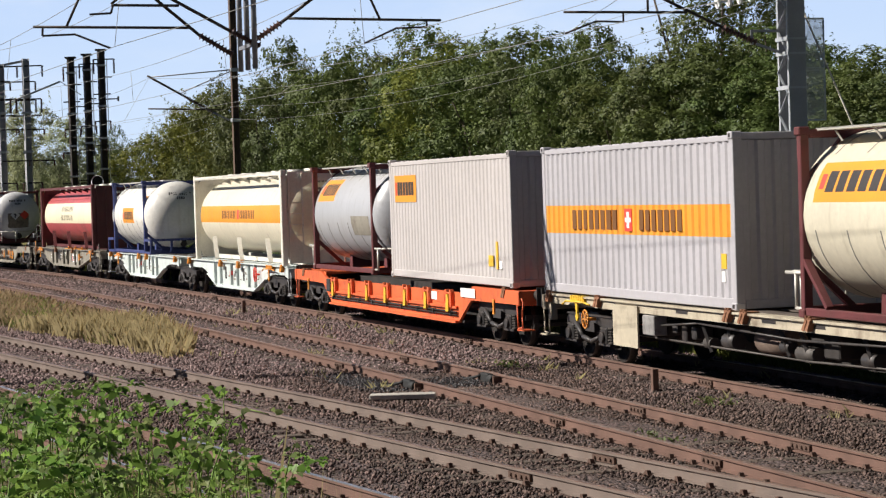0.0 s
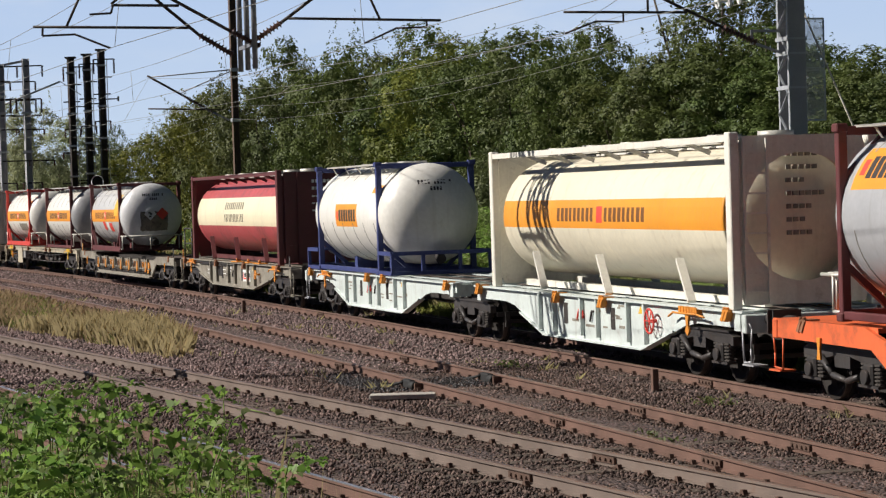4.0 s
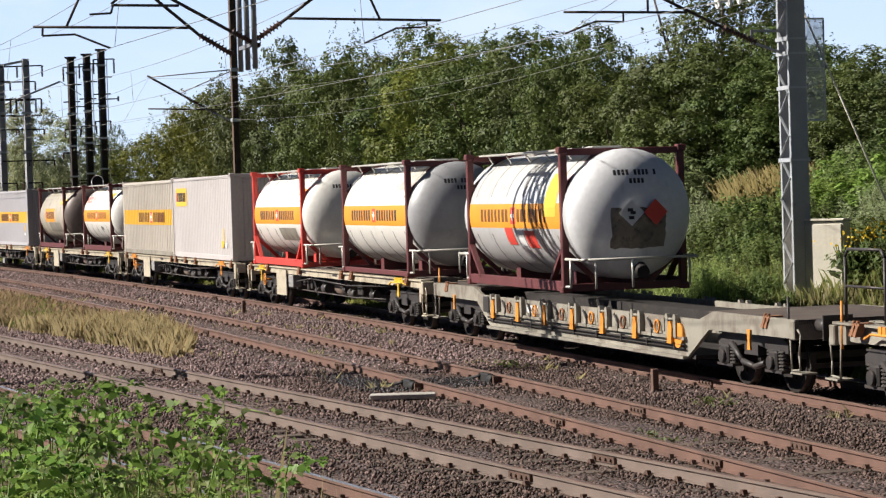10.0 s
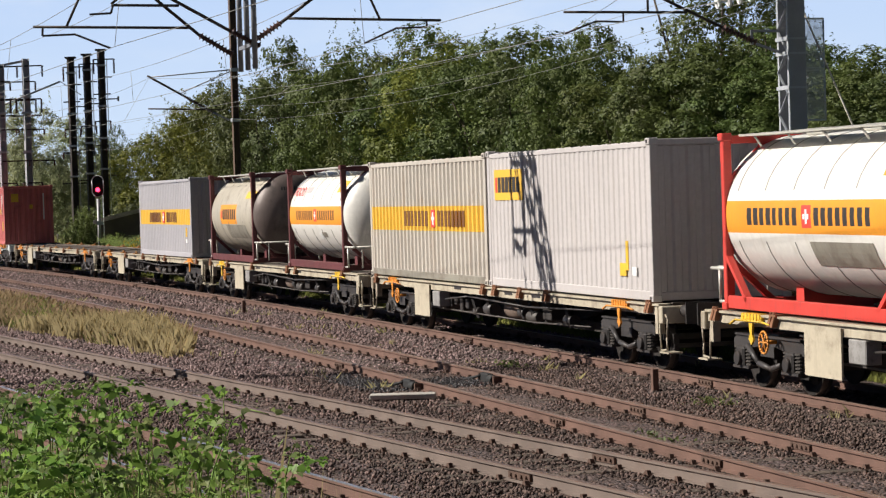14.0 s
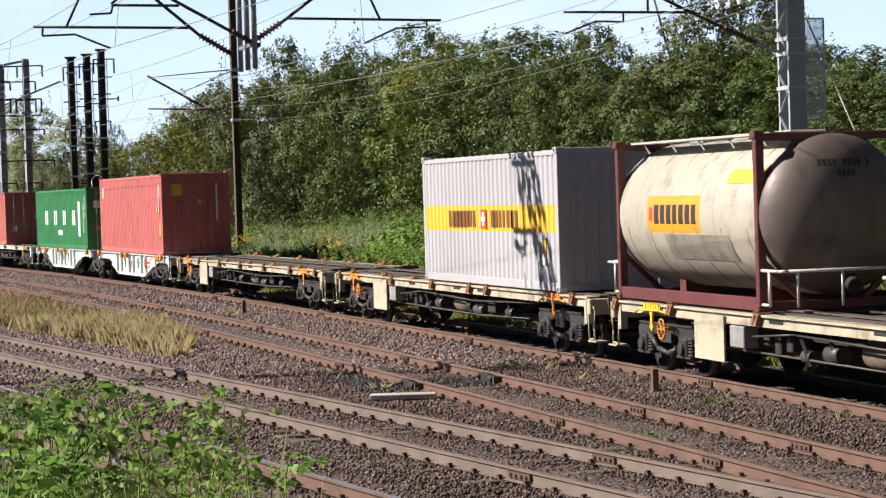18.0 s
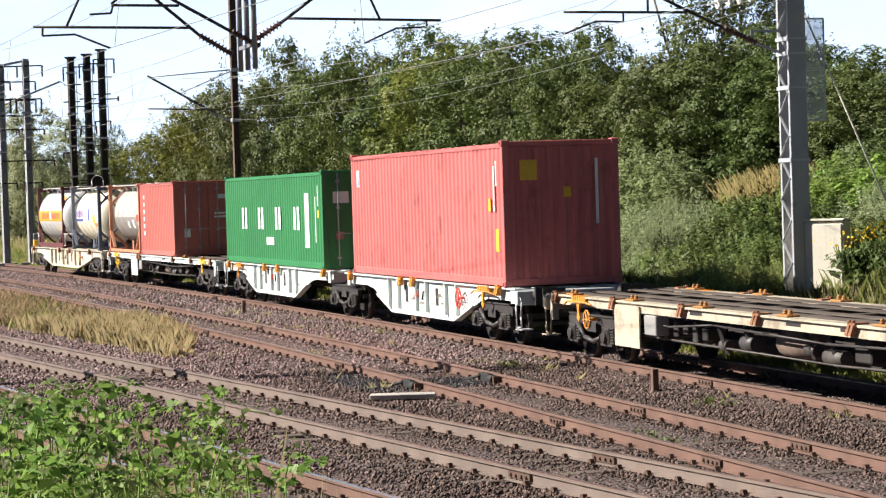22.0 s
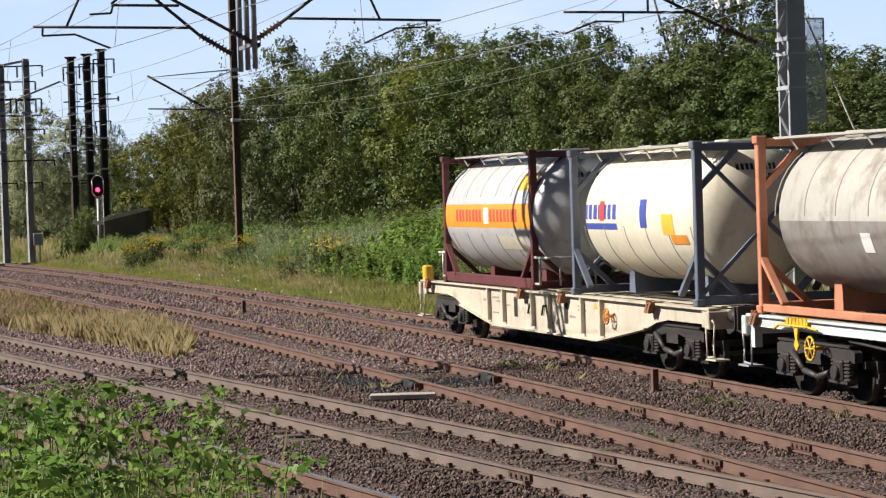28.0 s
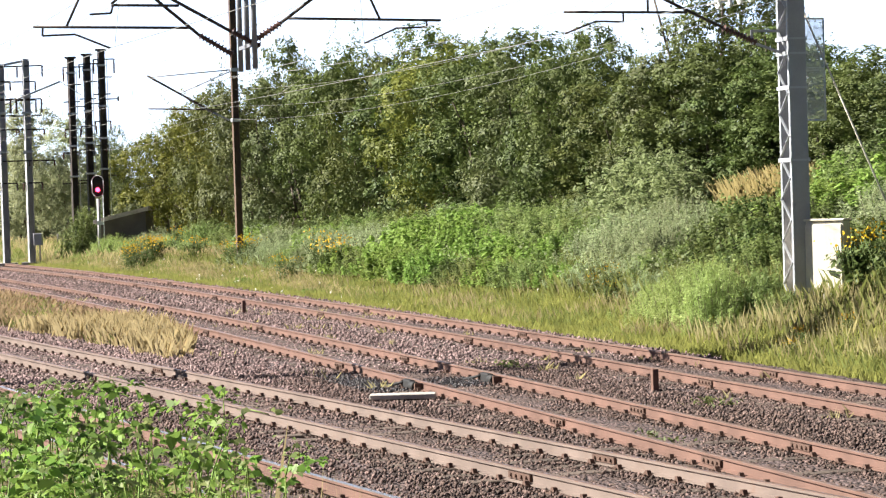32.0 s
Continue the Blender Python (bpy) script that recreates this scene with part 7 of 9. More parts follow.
# ======== signal, cabinet, shed, small line-side things ========
sig = empty("railway_signal", pose(-18.45, 127.6, 0.02), "black colour-light signal showing red on a grey post", "signal")
part("post", rod(bmesh.new(), (0, 0, -0.2), (0, 0, 3.3), 0.09, 12), M["galvanised_web"], sig)
bm = bmesh.new()
n = 24
poly = [(0.30 * math.cos(2 * math.pi * i / n), 3.98 + 0.30 * math.sin(2 * math.pi * i / n) + (0.26 if math.sin(2 * math.pi * i / n) > 0 else -0.26)) for i in range(n)]
prism(bm, poly, -0.05, 0.05)
head = part("head", bm, M["rubber"], sig, "black oval signal head with a pale rim")
bm = bmesh.new()
pipe(bm, [(x * 1.03, -0.05, 3.98 + (z - 3.98) * 1.02) for x, z in poly + poly[:1]], 0.022, 5)
part("rim", bm, M["galvanised"], head)
lamp = bpy.data.materials.new("red_light")
lamp.use_nodes = True
lb = lamp.node_tree.nodes["Principled BSDF"]
lb.inputs["Base Color"].default_value = (0.6, 0.02, 0.03, 1)
lb.inputs["Emission Color"].default_value = (1.0, 0.03, 0.08, 1)
lb.inputs["Emission Strength"].default_value = 5.0
part("red_lamp", rod(bmesh.new(), (0, -0.06, 3.78), (0, -0.10, 3.78), 0.115, 18), lamp, head, "glowing red lamp")
bm = bmesh.new()
for i in range(10):
    t0, t1 = math.pi * i / 10, math.pi * (i + 1) / 10
    beam(bm, (0.16 * math.cos(t0), -0.15, 4.22 + 0.16 * math.sin(t0)), (0.16 * math.cos(t1), -0.15, 4.22 + 0.16 * math.sin(t1)), 0.2, 0.015, 0, (0, 1, 0))
part("hood", bm, M["rubber"], head)
part("plate", boxes((-0.12, 0.25, -0.12, -0.09, 1.9, 2.1)), M["white_mark"], sig)
part("ladder", pipe(bmesh.new(), [(0.25, 0.1, 0.0), (0.25, 0.1, 3.6)], 0.02), M["galvanised"], sig)

CX_, CY_ = 7.86, 48.5
cab = empty("relay_cabinet", pose(CX_, CY_, 0.75, 0, 0, -30), "cream steel relay cabinet at the foot of the mast", "cabinet")
part("body", bevelled(boxes((-0.43, 0.43, -0.2, 0.2, 0.05, 1.50)), 0.015), M["cabinet"], cab)
part("roof", bevelled(boxes((-0.46, 0.46, -0.24, 0.24, 1.502, 1.55)), 0.012), M["cabinet"], cab)
d = part("door", bevelled(boxes((-0.39, 0.39, -0.225, -0.202, 0.12, 1.44)), 0.008), M["cabinet"], cab)
part("handle", boxes((0.29, 0.32, -0.255, -0.227, 0.7, 0.85)), M["steel_dark"], d)
part("base", boxes((-0.45, 0.45, -0.22, 0.22, -0.5, 0.05)), M["concrete"], cab)

for x, y, hgt in ((-15.9, 126.3, 1.3), (-24.3, 150.0, 1.1), (-24.0, 150.0, 0.9)):
    p = empty("marker_post", pose(x, y, 0.1), "short white concrete marker post in the grass", "post", "marker posts")
    part("post", bevelled(boxes((-0.08, 0.08, -0.08, 0.08, -0.3, hgt)), 0.02), M["concrete"], p)

shed = empty("shed", pose(-17.3, 130, 0.78), "low dark shed with a pale sloping roof", "shed")
bm = bmesh.new()
prism(bm, [(-1.37, -1.2), (-1.37, 1.24), (1.28, 1.84), (1.28, -1.2)], -1.7, 1.7)
part("wall", bm, M["shed_wall"], shed)
bm = bmesh.new()
prism(bm, [(-1.54, 1.18), (-1.54, 1.4), (1.45, 2.06), (1.45, 1.84)], -1.9, 1.9)
part("roof", bm, M["shed_roof"], shed)

fence = empty("fence", pose(-27.5, 170, 0.2), "distant pale fence panels", "fence")
for k in range(10):
    part("panel", boxes((k * 0.62, k * 0.62 + 0.56, -0.03, 0.03, 0, 1.7)), M["concrete"], fence)

# track fittings and litter between the rails
plank = empty("concrete_slab", track_pose(14.9, -5.6, -0.08) @ Matrix.Rotation(radians(-17), 4, "Z"), "loose pale concrete slab lying by the rail", "slab")
part("slab", bevelled(boxes((-0.16, 0.16, -0.52, 0.52, -0.06, 0.02)), 0.012), M["concrete"], plank)
for s, l in ((14.1, -1.68), (45.4, -1.94)):
    st = empty("marker_stub", track_pose(s, l, -0.16), "short rusty steel stub standing in the ballast", "stub", "steel stubs")
    part("stub", bevelled(boxes((-0.05, 0.05, -0.05, 0.05, -0.1, 0.34)), 0.006), M["rail_rust"], st)


def lubricator(s, l, label):
    """Greasy black unit clamped to the rail's side, with a hose and a low bed plate."""
    e = empty("rail_lubricator", track_pose(s, l, -0.12), label, "track fitting", "dark track fittings")
    bm = bevelled(boxes((-0.26, 0.2, -0.05, 0.05, -0.06, 0.115)), 0.03, 2)
    part("body", bm, M["rubber"], e)
    part("reservoir", rod(bmesh.new(), (0.26, -0.02, 0.03), (0.50, -0.02, 0.03), 0.075, 14), M["rubber"], e)
    part("hose", pipe(bmesh.new(), [(-0.22, -0.04, 0.06), (-0.5, -0.16, 0.0), (-0.85, -0.22, -0.05)], 0.025), M["rubber"], e)
    for x in (-0.31, 0.545):
        part("clamp", boxes((x - 0.03, x + 0.03, -0.06, 0.07, -0.05, 0.09)), M["chair"], e)
    part("bed_plate", boxes((-0.5, 0.6, -0.30, -0.06, -0.085, -0.055)), M["sleeper"], e)
    return e


lubricator(16.9, lat2(16.9) - 0.7525 - 0.09, "greasy black track lubricator beside the rail")
lubricator(17.4, lat2(17.4) + 0.7525 - 0.09, "greasy black track lubricator between the rails")
# fishplate joints
fish = None
for tr, offs in (("track_1", (5, 14.2, 27.5, 41, 55, 69, 83)), ("track_2", (4, 9.5, 22, 35, 48, 61)), ("track_3", (-6, 12.3, 30)),):
    pa, off, _, _ = TRACKS[tr]
    for s in offs:
        for g in (-0.7525, 0.7525):
            sg = s + (0.9 if g > 0 else 0)
            at = pa(sg) @ Matrix.Translation((0, off(sg) + g, 0))
            if fish is None:
                bm = bmesh.new()
                for sy in (-1, 1):
                    box(bm, -0.28, 0.28, *sorted((sy * 0.013, sy * 0.045)), -0.125, -0.048)
                    for x in (-0.2, -0.07, 0.07, 0.2):
                        rod(bm, (x, sy * 0.045, -0.085), (x, sy * 0.07, -0.085), 0.022, 6)
                fish = part("fishplate", bm, M["chair"], TRACK_OBS[tr], at=at)
            else:
                like(fish, TRACK_OBS[tr], at)


# ======== plants ========
RG = np.random.default_rng(7)
M["leaf_dark"] = leaf("leaf_dark", (0.042, 0.068, 0.018), (0.109, 0.149, 0.041), 0.26)
# pale birch green, lightened further to carry the haze of distance
M["leaf_birch_hazy"] = leaf("leaf_birch_hazy", (0.23, 0.25, 0.135), (0.40, 0.41, 0.24), 0.5)
M["leaf_ivy"] = leaf("leaf_ivy", (0.064, 0.081, 0.023), (0.145, 0.171, 0.054), 0.26)
M["leaf_willow"] = leaf("leaf_willow", (0.15, 0.2, 0.08), (0.36, 0.42, 0.2), 0.4)
M["grass_gold"] = leaf("grass_gold", (0.38, 0.3, 0.13), (0.5, 0.41, 0.2), 0.5)
M["leaf_lush"] = leaf("leaf_lush", (0.145, 0.190, 0.042), (0.30, 0.36, 0.095), 0.4)
M["leaf_mid"] = leaf("leaf_mid", (0.054, 0.081, 0.021), (0.144, 0.180, 0.051), 0.28)
M["leaf_yellow"] = leaf("leaf_yellow", (0.103, 0.114, 0.021), (0.235, 0.234, 0.048), 0.3)
M["leaf_grey"] = leaf("leaf_grey", (0.066, 0.088, 0.030), (0.160, 0.186, 0.070), 0.28)
M["leaf_brown"] = leaf("leaf_brown", (0.064, 0.082, 0.022), (0.150, 0.172, 0.048), 0.28)
M["leaf_bright"] = leaf("leaf_bright", (0.133, 0.201, 0.040), (0.318, 0.435, 0.106), 0.4)
M["leaf_silver"] = leaf("leaf_silver", (0.22, 0.27, 0.135), (0.42, 0.47, 0.26), 0.4)
M["leaf_feather"] = leaf("leaf_feather", (0.22, 0.3, 0.085), (0.46, 0.54, 0.2), 0.45)
M["leaf_herb"] = leaf("leaf_herb", (0.108, 0.154, 0.046), (0.308, 0.376, 0.125), 0.4)
M["grass_bank"] = leaf("grass_bank", (0.155, 0.188, 0.052), (0.275, 0.305, 0.095), 0.5)
M["grass_green"] = leaf("grass_green", (0.24, 0.245, 0.065), (0.335, 0.335, 0.1), 0.55)
M["grass_dry"] = leaf("grass_dry", (0.25, 0.20, 0.08), (0.45, 0.37, 0.17), 0.5)
M["grass_tan"] = leaf("grass_tan", (0.34, 0.265, 0.15), (0.47, 0.375, 0.22), 0.5)
M["grass_straw"] = leaf("grass_straw", (0.27, 0.225, 0.115), (0.38, 0.325, 0.175), 0.5)
M["petal_yellow"] = leaf("petal_yellow", (0.60, 0.31, 0.012), (0.74, 0.47, 0.03), 0.25)
M["petal_white"] = leaf("petal_white", (0.6, 0.58, 0.5), (0.8, 0.8, 0.75), 0.2)


def unit(v):
    return v / np.maximum(np.linalg.norm(v, axis=-1, keepdims=True), 1e-6)


def leaf_cards(centres, normals, size, rng, long=1.5, jitter=0.36):
    """Diamond leaves at centres, facing roughly along normals."""
    n = len(centres)
    nn = unit(unit(normals) + rng.normal(0, jitter, (n, 3)))
    t = unit(np.cross(nn, rng.normal(0, 1, (n, 3))))
    b = np.cross(nn, t)
    sz = (size * rng.uniform(0.6, 1.3, n))[:, None]
    v = np.stack([centres - t * sz * long * 0.5, centres + b * sz * 0.42 + nn * sz * 0.12, centres + t * sz * long * 0.5, centres - b * sz * 0.42 + nn * sz * 0.12], 1)
    return v.reshape(-1, 3)


def shoot_leaves(base, way, length, per, size, spread, rng, droop=0.25, long=1.7, follow=0.5, jitter=0.36):
    """Leaves set along many bending shoots, closer to the axis towards the tip."""
    n = len(base)
    f = rng.uniform(0.0, 1.0, (n, per, 1))
    L = np.reshape(length, (-1, 1, 1)) * np.ones((n, 1, 1))
    axis = base[:, None] + way[:, None] * L * f - np.array([0, 0, 1.0]) * L * droop * f * f
    off = rng.normal(0, 1, (n, per, 3)) * spread * (1.15 - 0.75 * f)
    P = (axis + off).reshape(-1, 3)
    No = (unit(off) * (1.05 - follow) + way[:, None] * follow + np.array([0, 0, 0.9 - 0.9 * follow])).reshape(-1, 3)
    ok = P[:, 2] > 0.02
    return leaf_cards(P[ok], No[ok], size, rng, long, jitter)


def crown_mesh(name, mat, boughs, per_m2, leaves, size, seed, spread=0.12, shoot=0.7, tops=8):
    """boughs: (x, y, z, radius). Leafy shoots cover the upper and outer skin of each bough, so hollows stay dark beneath."""
    rng = np.random.default_rng(seed)
    C, W = [], []
    for bx, by, bz, r in boughs:
        n = int(per_m2 * r * r) + 6
        d = unit(rng.normal(0, 1, (n, 3)) + np.array([bx, by, 0]) * 0.16 + np.array([0, 0, 0.32]))
        c = np.array([bx, by, bz]) + d * r * rng.uniform(0.72, 1.0, (n, 1)) * np.array([1, 1, 0.8])
        C.append(c)
        W.append(unit(d * 0.9 + rng.normal(0, 0.28, (n, 3)) + np.array([0, 0, 0.15])))
    C, W = np.concatenate(C), np.concatenate(W)
    keep = C[:, 2] > 0.25
    C, W = C[keep], W[keep]
    V = [shoot_leaves(C, W, shoot * rng.uniform(0.3, 1.3, len(C)), leaves, size, spread, rng, 0.4, 1.7, 0.85, 0.3)]
    if tops:
        # thin leaders that stand out above the crown
        zt = max(b[2] + b[3] for b in boughs)
        pick = sorted(boughs, key=lambda b: -b[2])[:max(4, len(boughs) // 2)]
        q = [pick[int(i)] for i in rng.integers(0, len(pick), tops)]
        tb = np.array([(b[0] + rng.normal(0, 0.4), b[1] + rng.normal(0, 0.4), b[2] + b[3] * 0.6) for b in q])
        tw = unit(np.stack([rng.normal(0, 0.38, tops), rng.normal(0, 0.38, tops), np.ones(tops)], 1))
        V.append(shoot_leaves(tb, tw, rng.uniform(0.6, 1.7, tops), 30, size * 0.85, 0.06, rng, 0.12))
    return cards(name, np.concatenate(V), 4, mat)


def trunk_mesh(h, r, seed, stems=3):
    rr = random.Random(seed)
    bm = bmesh.new()
    for k in range(stems):
        p = Vector((rr.uniform(-0.3, 0.3), rr.uniform(-0.3, 0.3), -0.4))
        lean = Vector((rr.uniform(-0.22, 0.22), rr.uniform(-0.2, 0.2), 1))
        rad = r * rr.uniform(0.6, 1.0)
        for j in range(6):
            q = p + lean * (h / 6) + Vector((rr.uniform(-0.12, 0.12), rr.uniform(-0.12, 0.12), 0))
            rod(bm, p, q, rad, 7, 0, rad * 0.8)
            if j > 0:
                tip = q + Vector((rr.uniform(-1, 1), rr.uniform(-1, 1), rr.uniform(0.3, 0.9))) * (1.5 - j * 0.15)
                rod(bm, q, tip, rad * 0.45, 5, 0, rad * 0.12)
                for _ in range(2):
                    rod(bm, q.lerp(tip, 0.6), q.lerp(tip, 0.6) + Vector((rr.uniform(-0.6, 0.6), rr.uniform(-0.6, 0.6), rr.uniform(0.1, 0.5))), rad * 0.18, 4, 0, rad * 0.05)
            p, rad = q, rad * 0.8
    return finish("trunk", bm, M["bark"])


def tree(kind, mat, seed, boughs, per_m2=44, leaves=22, size=0.11, label="", spread=0.12, h=5.0, shoot=0.7, tops=8):
    t = empty(kind, None, label, "tree", "trees on the bank")
    o = new("trunk", trunk_mesh(h, 0.11, seed))
    o.parent = t
    c = new("crown", crown_mesh("crown", mat, boughs, per_m2, leaves, size, seed, spread, shoot, tops))
    c.parent = t
    return t


def round_boughs(seed, h, w, n):
    """Boughs wound round a rounded outline, heavier below, with a few inside."""
    rr = random.Random(seed)
    out = []
    for k in range(n):
        f = 0.17 + 0.76 * (k + 0.5) / n
        a = k * 2.4 + rr.uniform(-0.7, 0.7)
        wide = math.sin(math.pi * min(1.0, 0.24 + 0.72 * f)) ** 0.75
        reach = w / 2 * wide * rr.uniform(0.55, 0.95)
        out.append((math.cos(a) * reach, math.sin(a) * reach, h * f + rr.uniform(-0.4, 0.4), rr.uniform(0.55, 1.3) * (1.12 - 0.45 * f)))
    for k in range(4):
        out.append((rr.uniform(-0.4, 0.4), rr.uniform(-0.4, 0.4), h * (0.32 + 0.15 * k), 0.8))
    return out


KINDS = []
for k, (mat, n, label) in enumerate((("leaf_mid", 12, "dense dark green hawthorn tree on the bank"), ("leaf_dark", 12, "dark green broadleaf tree on the bank"),
                                     ("leaf_yellow", 11, "yellowish green leafy tree on the bank"), ("leaf_grey", 12, "dull grey-green leafy tree on the bank"),
                                     ("leaf_mid", 14, "tall green leafy tree with thin top shoots"), ("leaf_brown", 10, "brownish green leafy tree on the bank"),
                                     ("leaf_birch_hazy", 9, "pale grey-green birch tree with airy crown, haze in its colour"))):
    KINDS.append(tree("tree", M[mat], 20 + k, round_boughs(40 + k, 6.6, 5.4, n + 2), 52, 30, 0.078, label, 0.11, 5.0, 0.5, 5 + 4 * (k % 3)))
USED = set()


def put_tree(k, x, y, top, width=4.6, rz=0.0, sink=0.1):
    z = float(ground_height(np.array([x]), np.array([y]))[0]) - sink
    sc = (width / 4.6, width / 4.6, (top - z) / 7.1)
    src = KINDS[k]
    m = Matrix.Translation((x, y, z)) @ Matrix.Rotation(rz, 4, "Z")
    if k in USED:
        o = copy_thing(src, m)
    else:
        o = src
        USED.add(k)
    o.matrix_basis = m @ Matrix.Diagonal((*sc, 1))
    return o


# front row along the bank: s, offset, top
ROW = ((122.0, 13, 7.8), (117.6, 12.5, 8.5), (114.8, 13, 9.5), (106.7, 12, 10.), (102.9, 12.5, 10.2), (98.9, 12, 10.3), (93.8, 12, 10.55), (90.7, 12.5, 10.8), (84.5, 12, 11.), (80.2, 12, 10.1),
       (77.8, 12.5, 10.2), (72.8, 12, 10.2), (68.8, 12, 10.1), (66.9, 12.5, 9.9), (62.3, 12, 9.2), (59.3, 12, 8.6), (57.8, 12.5, 8.5), (55.2, 12, 8.9), (53.4, 12, 8.6), (54.0, 13, 6.7), (50.0, 12, 7.1), (48.2, 12, 7.7),
       (47.0, 12.8, 8.3), (44.3, 12.8, 8.1), (43.2, 13.4, 7.8), (44.2, 14.4, 7.5), (41.4, 14, 7.5), (38.2, 13.8, 6.8), (35.6, 13.6, 6.7), (33.0, 13.8, 6.6), (30.2, 14, 6.6), (27.0, 15, 6.8))
SORT = (3, 2, 2, 2, 5, 5, 3, 3, 5, 5, 5, 0, 2, 4, 0, 3, 3, 0, 4, 4, 5, 4, 3, 4, 0, 1, 4, 0, 4, 3, 0, 4)
for i, ((s_, l_, top), k) in enumerate(zip(ROW, SORT)):
    x, y, _ = on_track(s_, l_)
    put_tree(k, float(x), float(y), top, 4.4 + 0.6 * math.sin(i * 1.7) if s_ < 60 else 5.6 + 0.6 * math.sin(i * 2.3), i * 2.4)
# second row closes the gaps
for i, s_ in enumerate(range(32, 124, 6)):
    x, y, _ = on_track(s_, 17.0)
    put_tree(1 if i % 3 else 0, float(x), float(y), float(np.interp(s_, [30, 46, 50, 60, 66, 84, 124], [5.7, 5.7, 4.6, 4.8, 6.6, 8.2, 6.4])), 5.4, i * 1.9 + 1)
# far trees at the end of the line, the birches with haze in their leaf colour
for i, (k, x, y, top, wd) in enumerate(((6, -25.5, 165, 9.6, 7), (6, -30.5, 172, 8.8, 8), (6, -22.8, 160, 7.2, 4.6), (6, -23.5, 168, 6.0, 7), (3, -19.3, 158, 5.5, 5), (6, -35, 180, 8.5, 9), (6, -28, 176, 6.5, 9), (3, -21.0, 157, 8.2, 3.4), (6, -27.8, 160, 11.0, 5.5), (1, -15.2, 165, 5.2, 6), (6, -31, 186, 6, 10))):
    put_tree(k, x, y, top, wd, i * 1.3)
# tall ivy-clad tree
ivy = tree("tree", M["leaf_ivy"], 71, [(0.75 * math.sin(k * 2.4), 0.6 * math.cos(k * 2.4), 1.2 + 0.62 * k, 0.85 - 0.016 * k) for k in range(15)] + [(0, 0, 1.5 + 1.3 * k, 0.8) for k in range(7)], 44, 28, 0.080,
           "tall dull green ivy-clad tree above the bank", 0.13, 8.5, 0.7, 16)
IX, IY, _ = on_track(46.5, 13.4)
ivy.matrix_basis = pose(float(IX), float(IY), 2.2)
IX, IY, _ = on_track(44.6, 14.2)
ivy2 = copy_thing(ivy, pose(float(IX), float(IY), 0.6, 0, 0, 120))
ivy2.matrix_basis = pose(float(IX), float(IY), 0.6, 0, 0, 120) @ Matrix.Diagonal((0.8, 0.8, 0.84, 1))

# ---- shrubs on the bank and by the rails ----
def upright(mat, w, h, stems, per, size, spread, seed, long=1.7):
    """A stand of upright leafy stems, highest in the middle and ragged at the top."""
    rng = np.random.default_rng(seed)
    p = rng.normal(0, w * 0.24, (stems, 2))
    r = np.linalg.norm(p, axis=1) / (w * 0.5)
    way = unit(np.concatenate([p * 0.28 / w + rng.normal(0, 0.13, (stems, 2)), np.ones((stems, 1))], 1))
    L = h * np.clip(1.08 - 0.45 * r * r, 0.35, 1.1) * rng.uniform(0.72, 1.12, stems)
    V = shoot_leaves(np.concatenate([p, np.full((stems, 1), -0.05)], 1), way, L, per, size, spread, rng, 0.1, long)
    bm = bmesh.new()
    for j in range(0, stems, 2):
        q = Vector((p[j, 0], p[j, 1], -0.1))
        rod(bm, q, q + Vector(way[j]) * float(L[j]) * 0.85, 0.008, 4, 0, 0.004)
    return cards("crown", V, 4, mat), finish("stalk", bm, M["bark"])


SHRUBS = []
for k, (mat, lab, w, h, n, per, size, spread, long) in enumerate((
        ("leaf_bright", "bright green stand of nettles in the grass", 2.4, 1.5, 110, 60, 0.085, 0.09, 1.7),
        ("leaf_silver", "pale grey-green feathery mugwort in grass", 2.0, 1.5, 130, 110, 0.030, 0.075, 2.6),
        ("leaf_mid", "dark green low leafy bush", 2.0, 1.3, 110, 60, 0.08, 0.12, 1.6),
        ("leaf_willow", "pale green willowy shrub on the bank", 2.2, 2.5, 90, 100, 0.075, 0.15, 2.4),
        ("leaf_feather", "light green feathery shrub in dry grass", 1.5, 1.4, 150, 130, 0.022, 0.075, 3.2),
        ("leaf_lush", "fresh yellow-green weeds on the bank", 2.2, 1.2, 130, 60, 0.06, 0.08, 1.9),
        ("leaf_herb", "dark green tall herbs gone to seed", 2.2, 1.4, 110, 80, 0.046, 0.09, 2.3))):
    t = empty("shrub", None, lab, "shrub", "shrubs on the bank")
    for nm, me in zip(("crown", "stalk"), upright(M[mat], w, h, n, per, size, spread, 300 + k, long)):
        c = new(nm, me)
        c.parent = t
        tagged(c, kind="stuff")
    SHRUBS.append(t)
used_s = set()


def put_shrub(k, x, y, sc, scz, rz):
    z = float(ground_height(np.array([x]), np.array([y]))[0]) - 0.08
    m = Matrix.Translation((x, y, z)) @ Matrix.Rotation(rz, 4, "Z")
    if k in used_s:
        o = copy_thing(SHRUBS[k], m)
    else:
        o = SHRUBS[k]
        used_s.add(k)
    o.matrix_basis = m @ Matrix.Diagonal((sc, sc, scz, 1))


def at_plan(s, lat):
    x, y, _ = on_track(s, lat)
    return float(x), float(y)


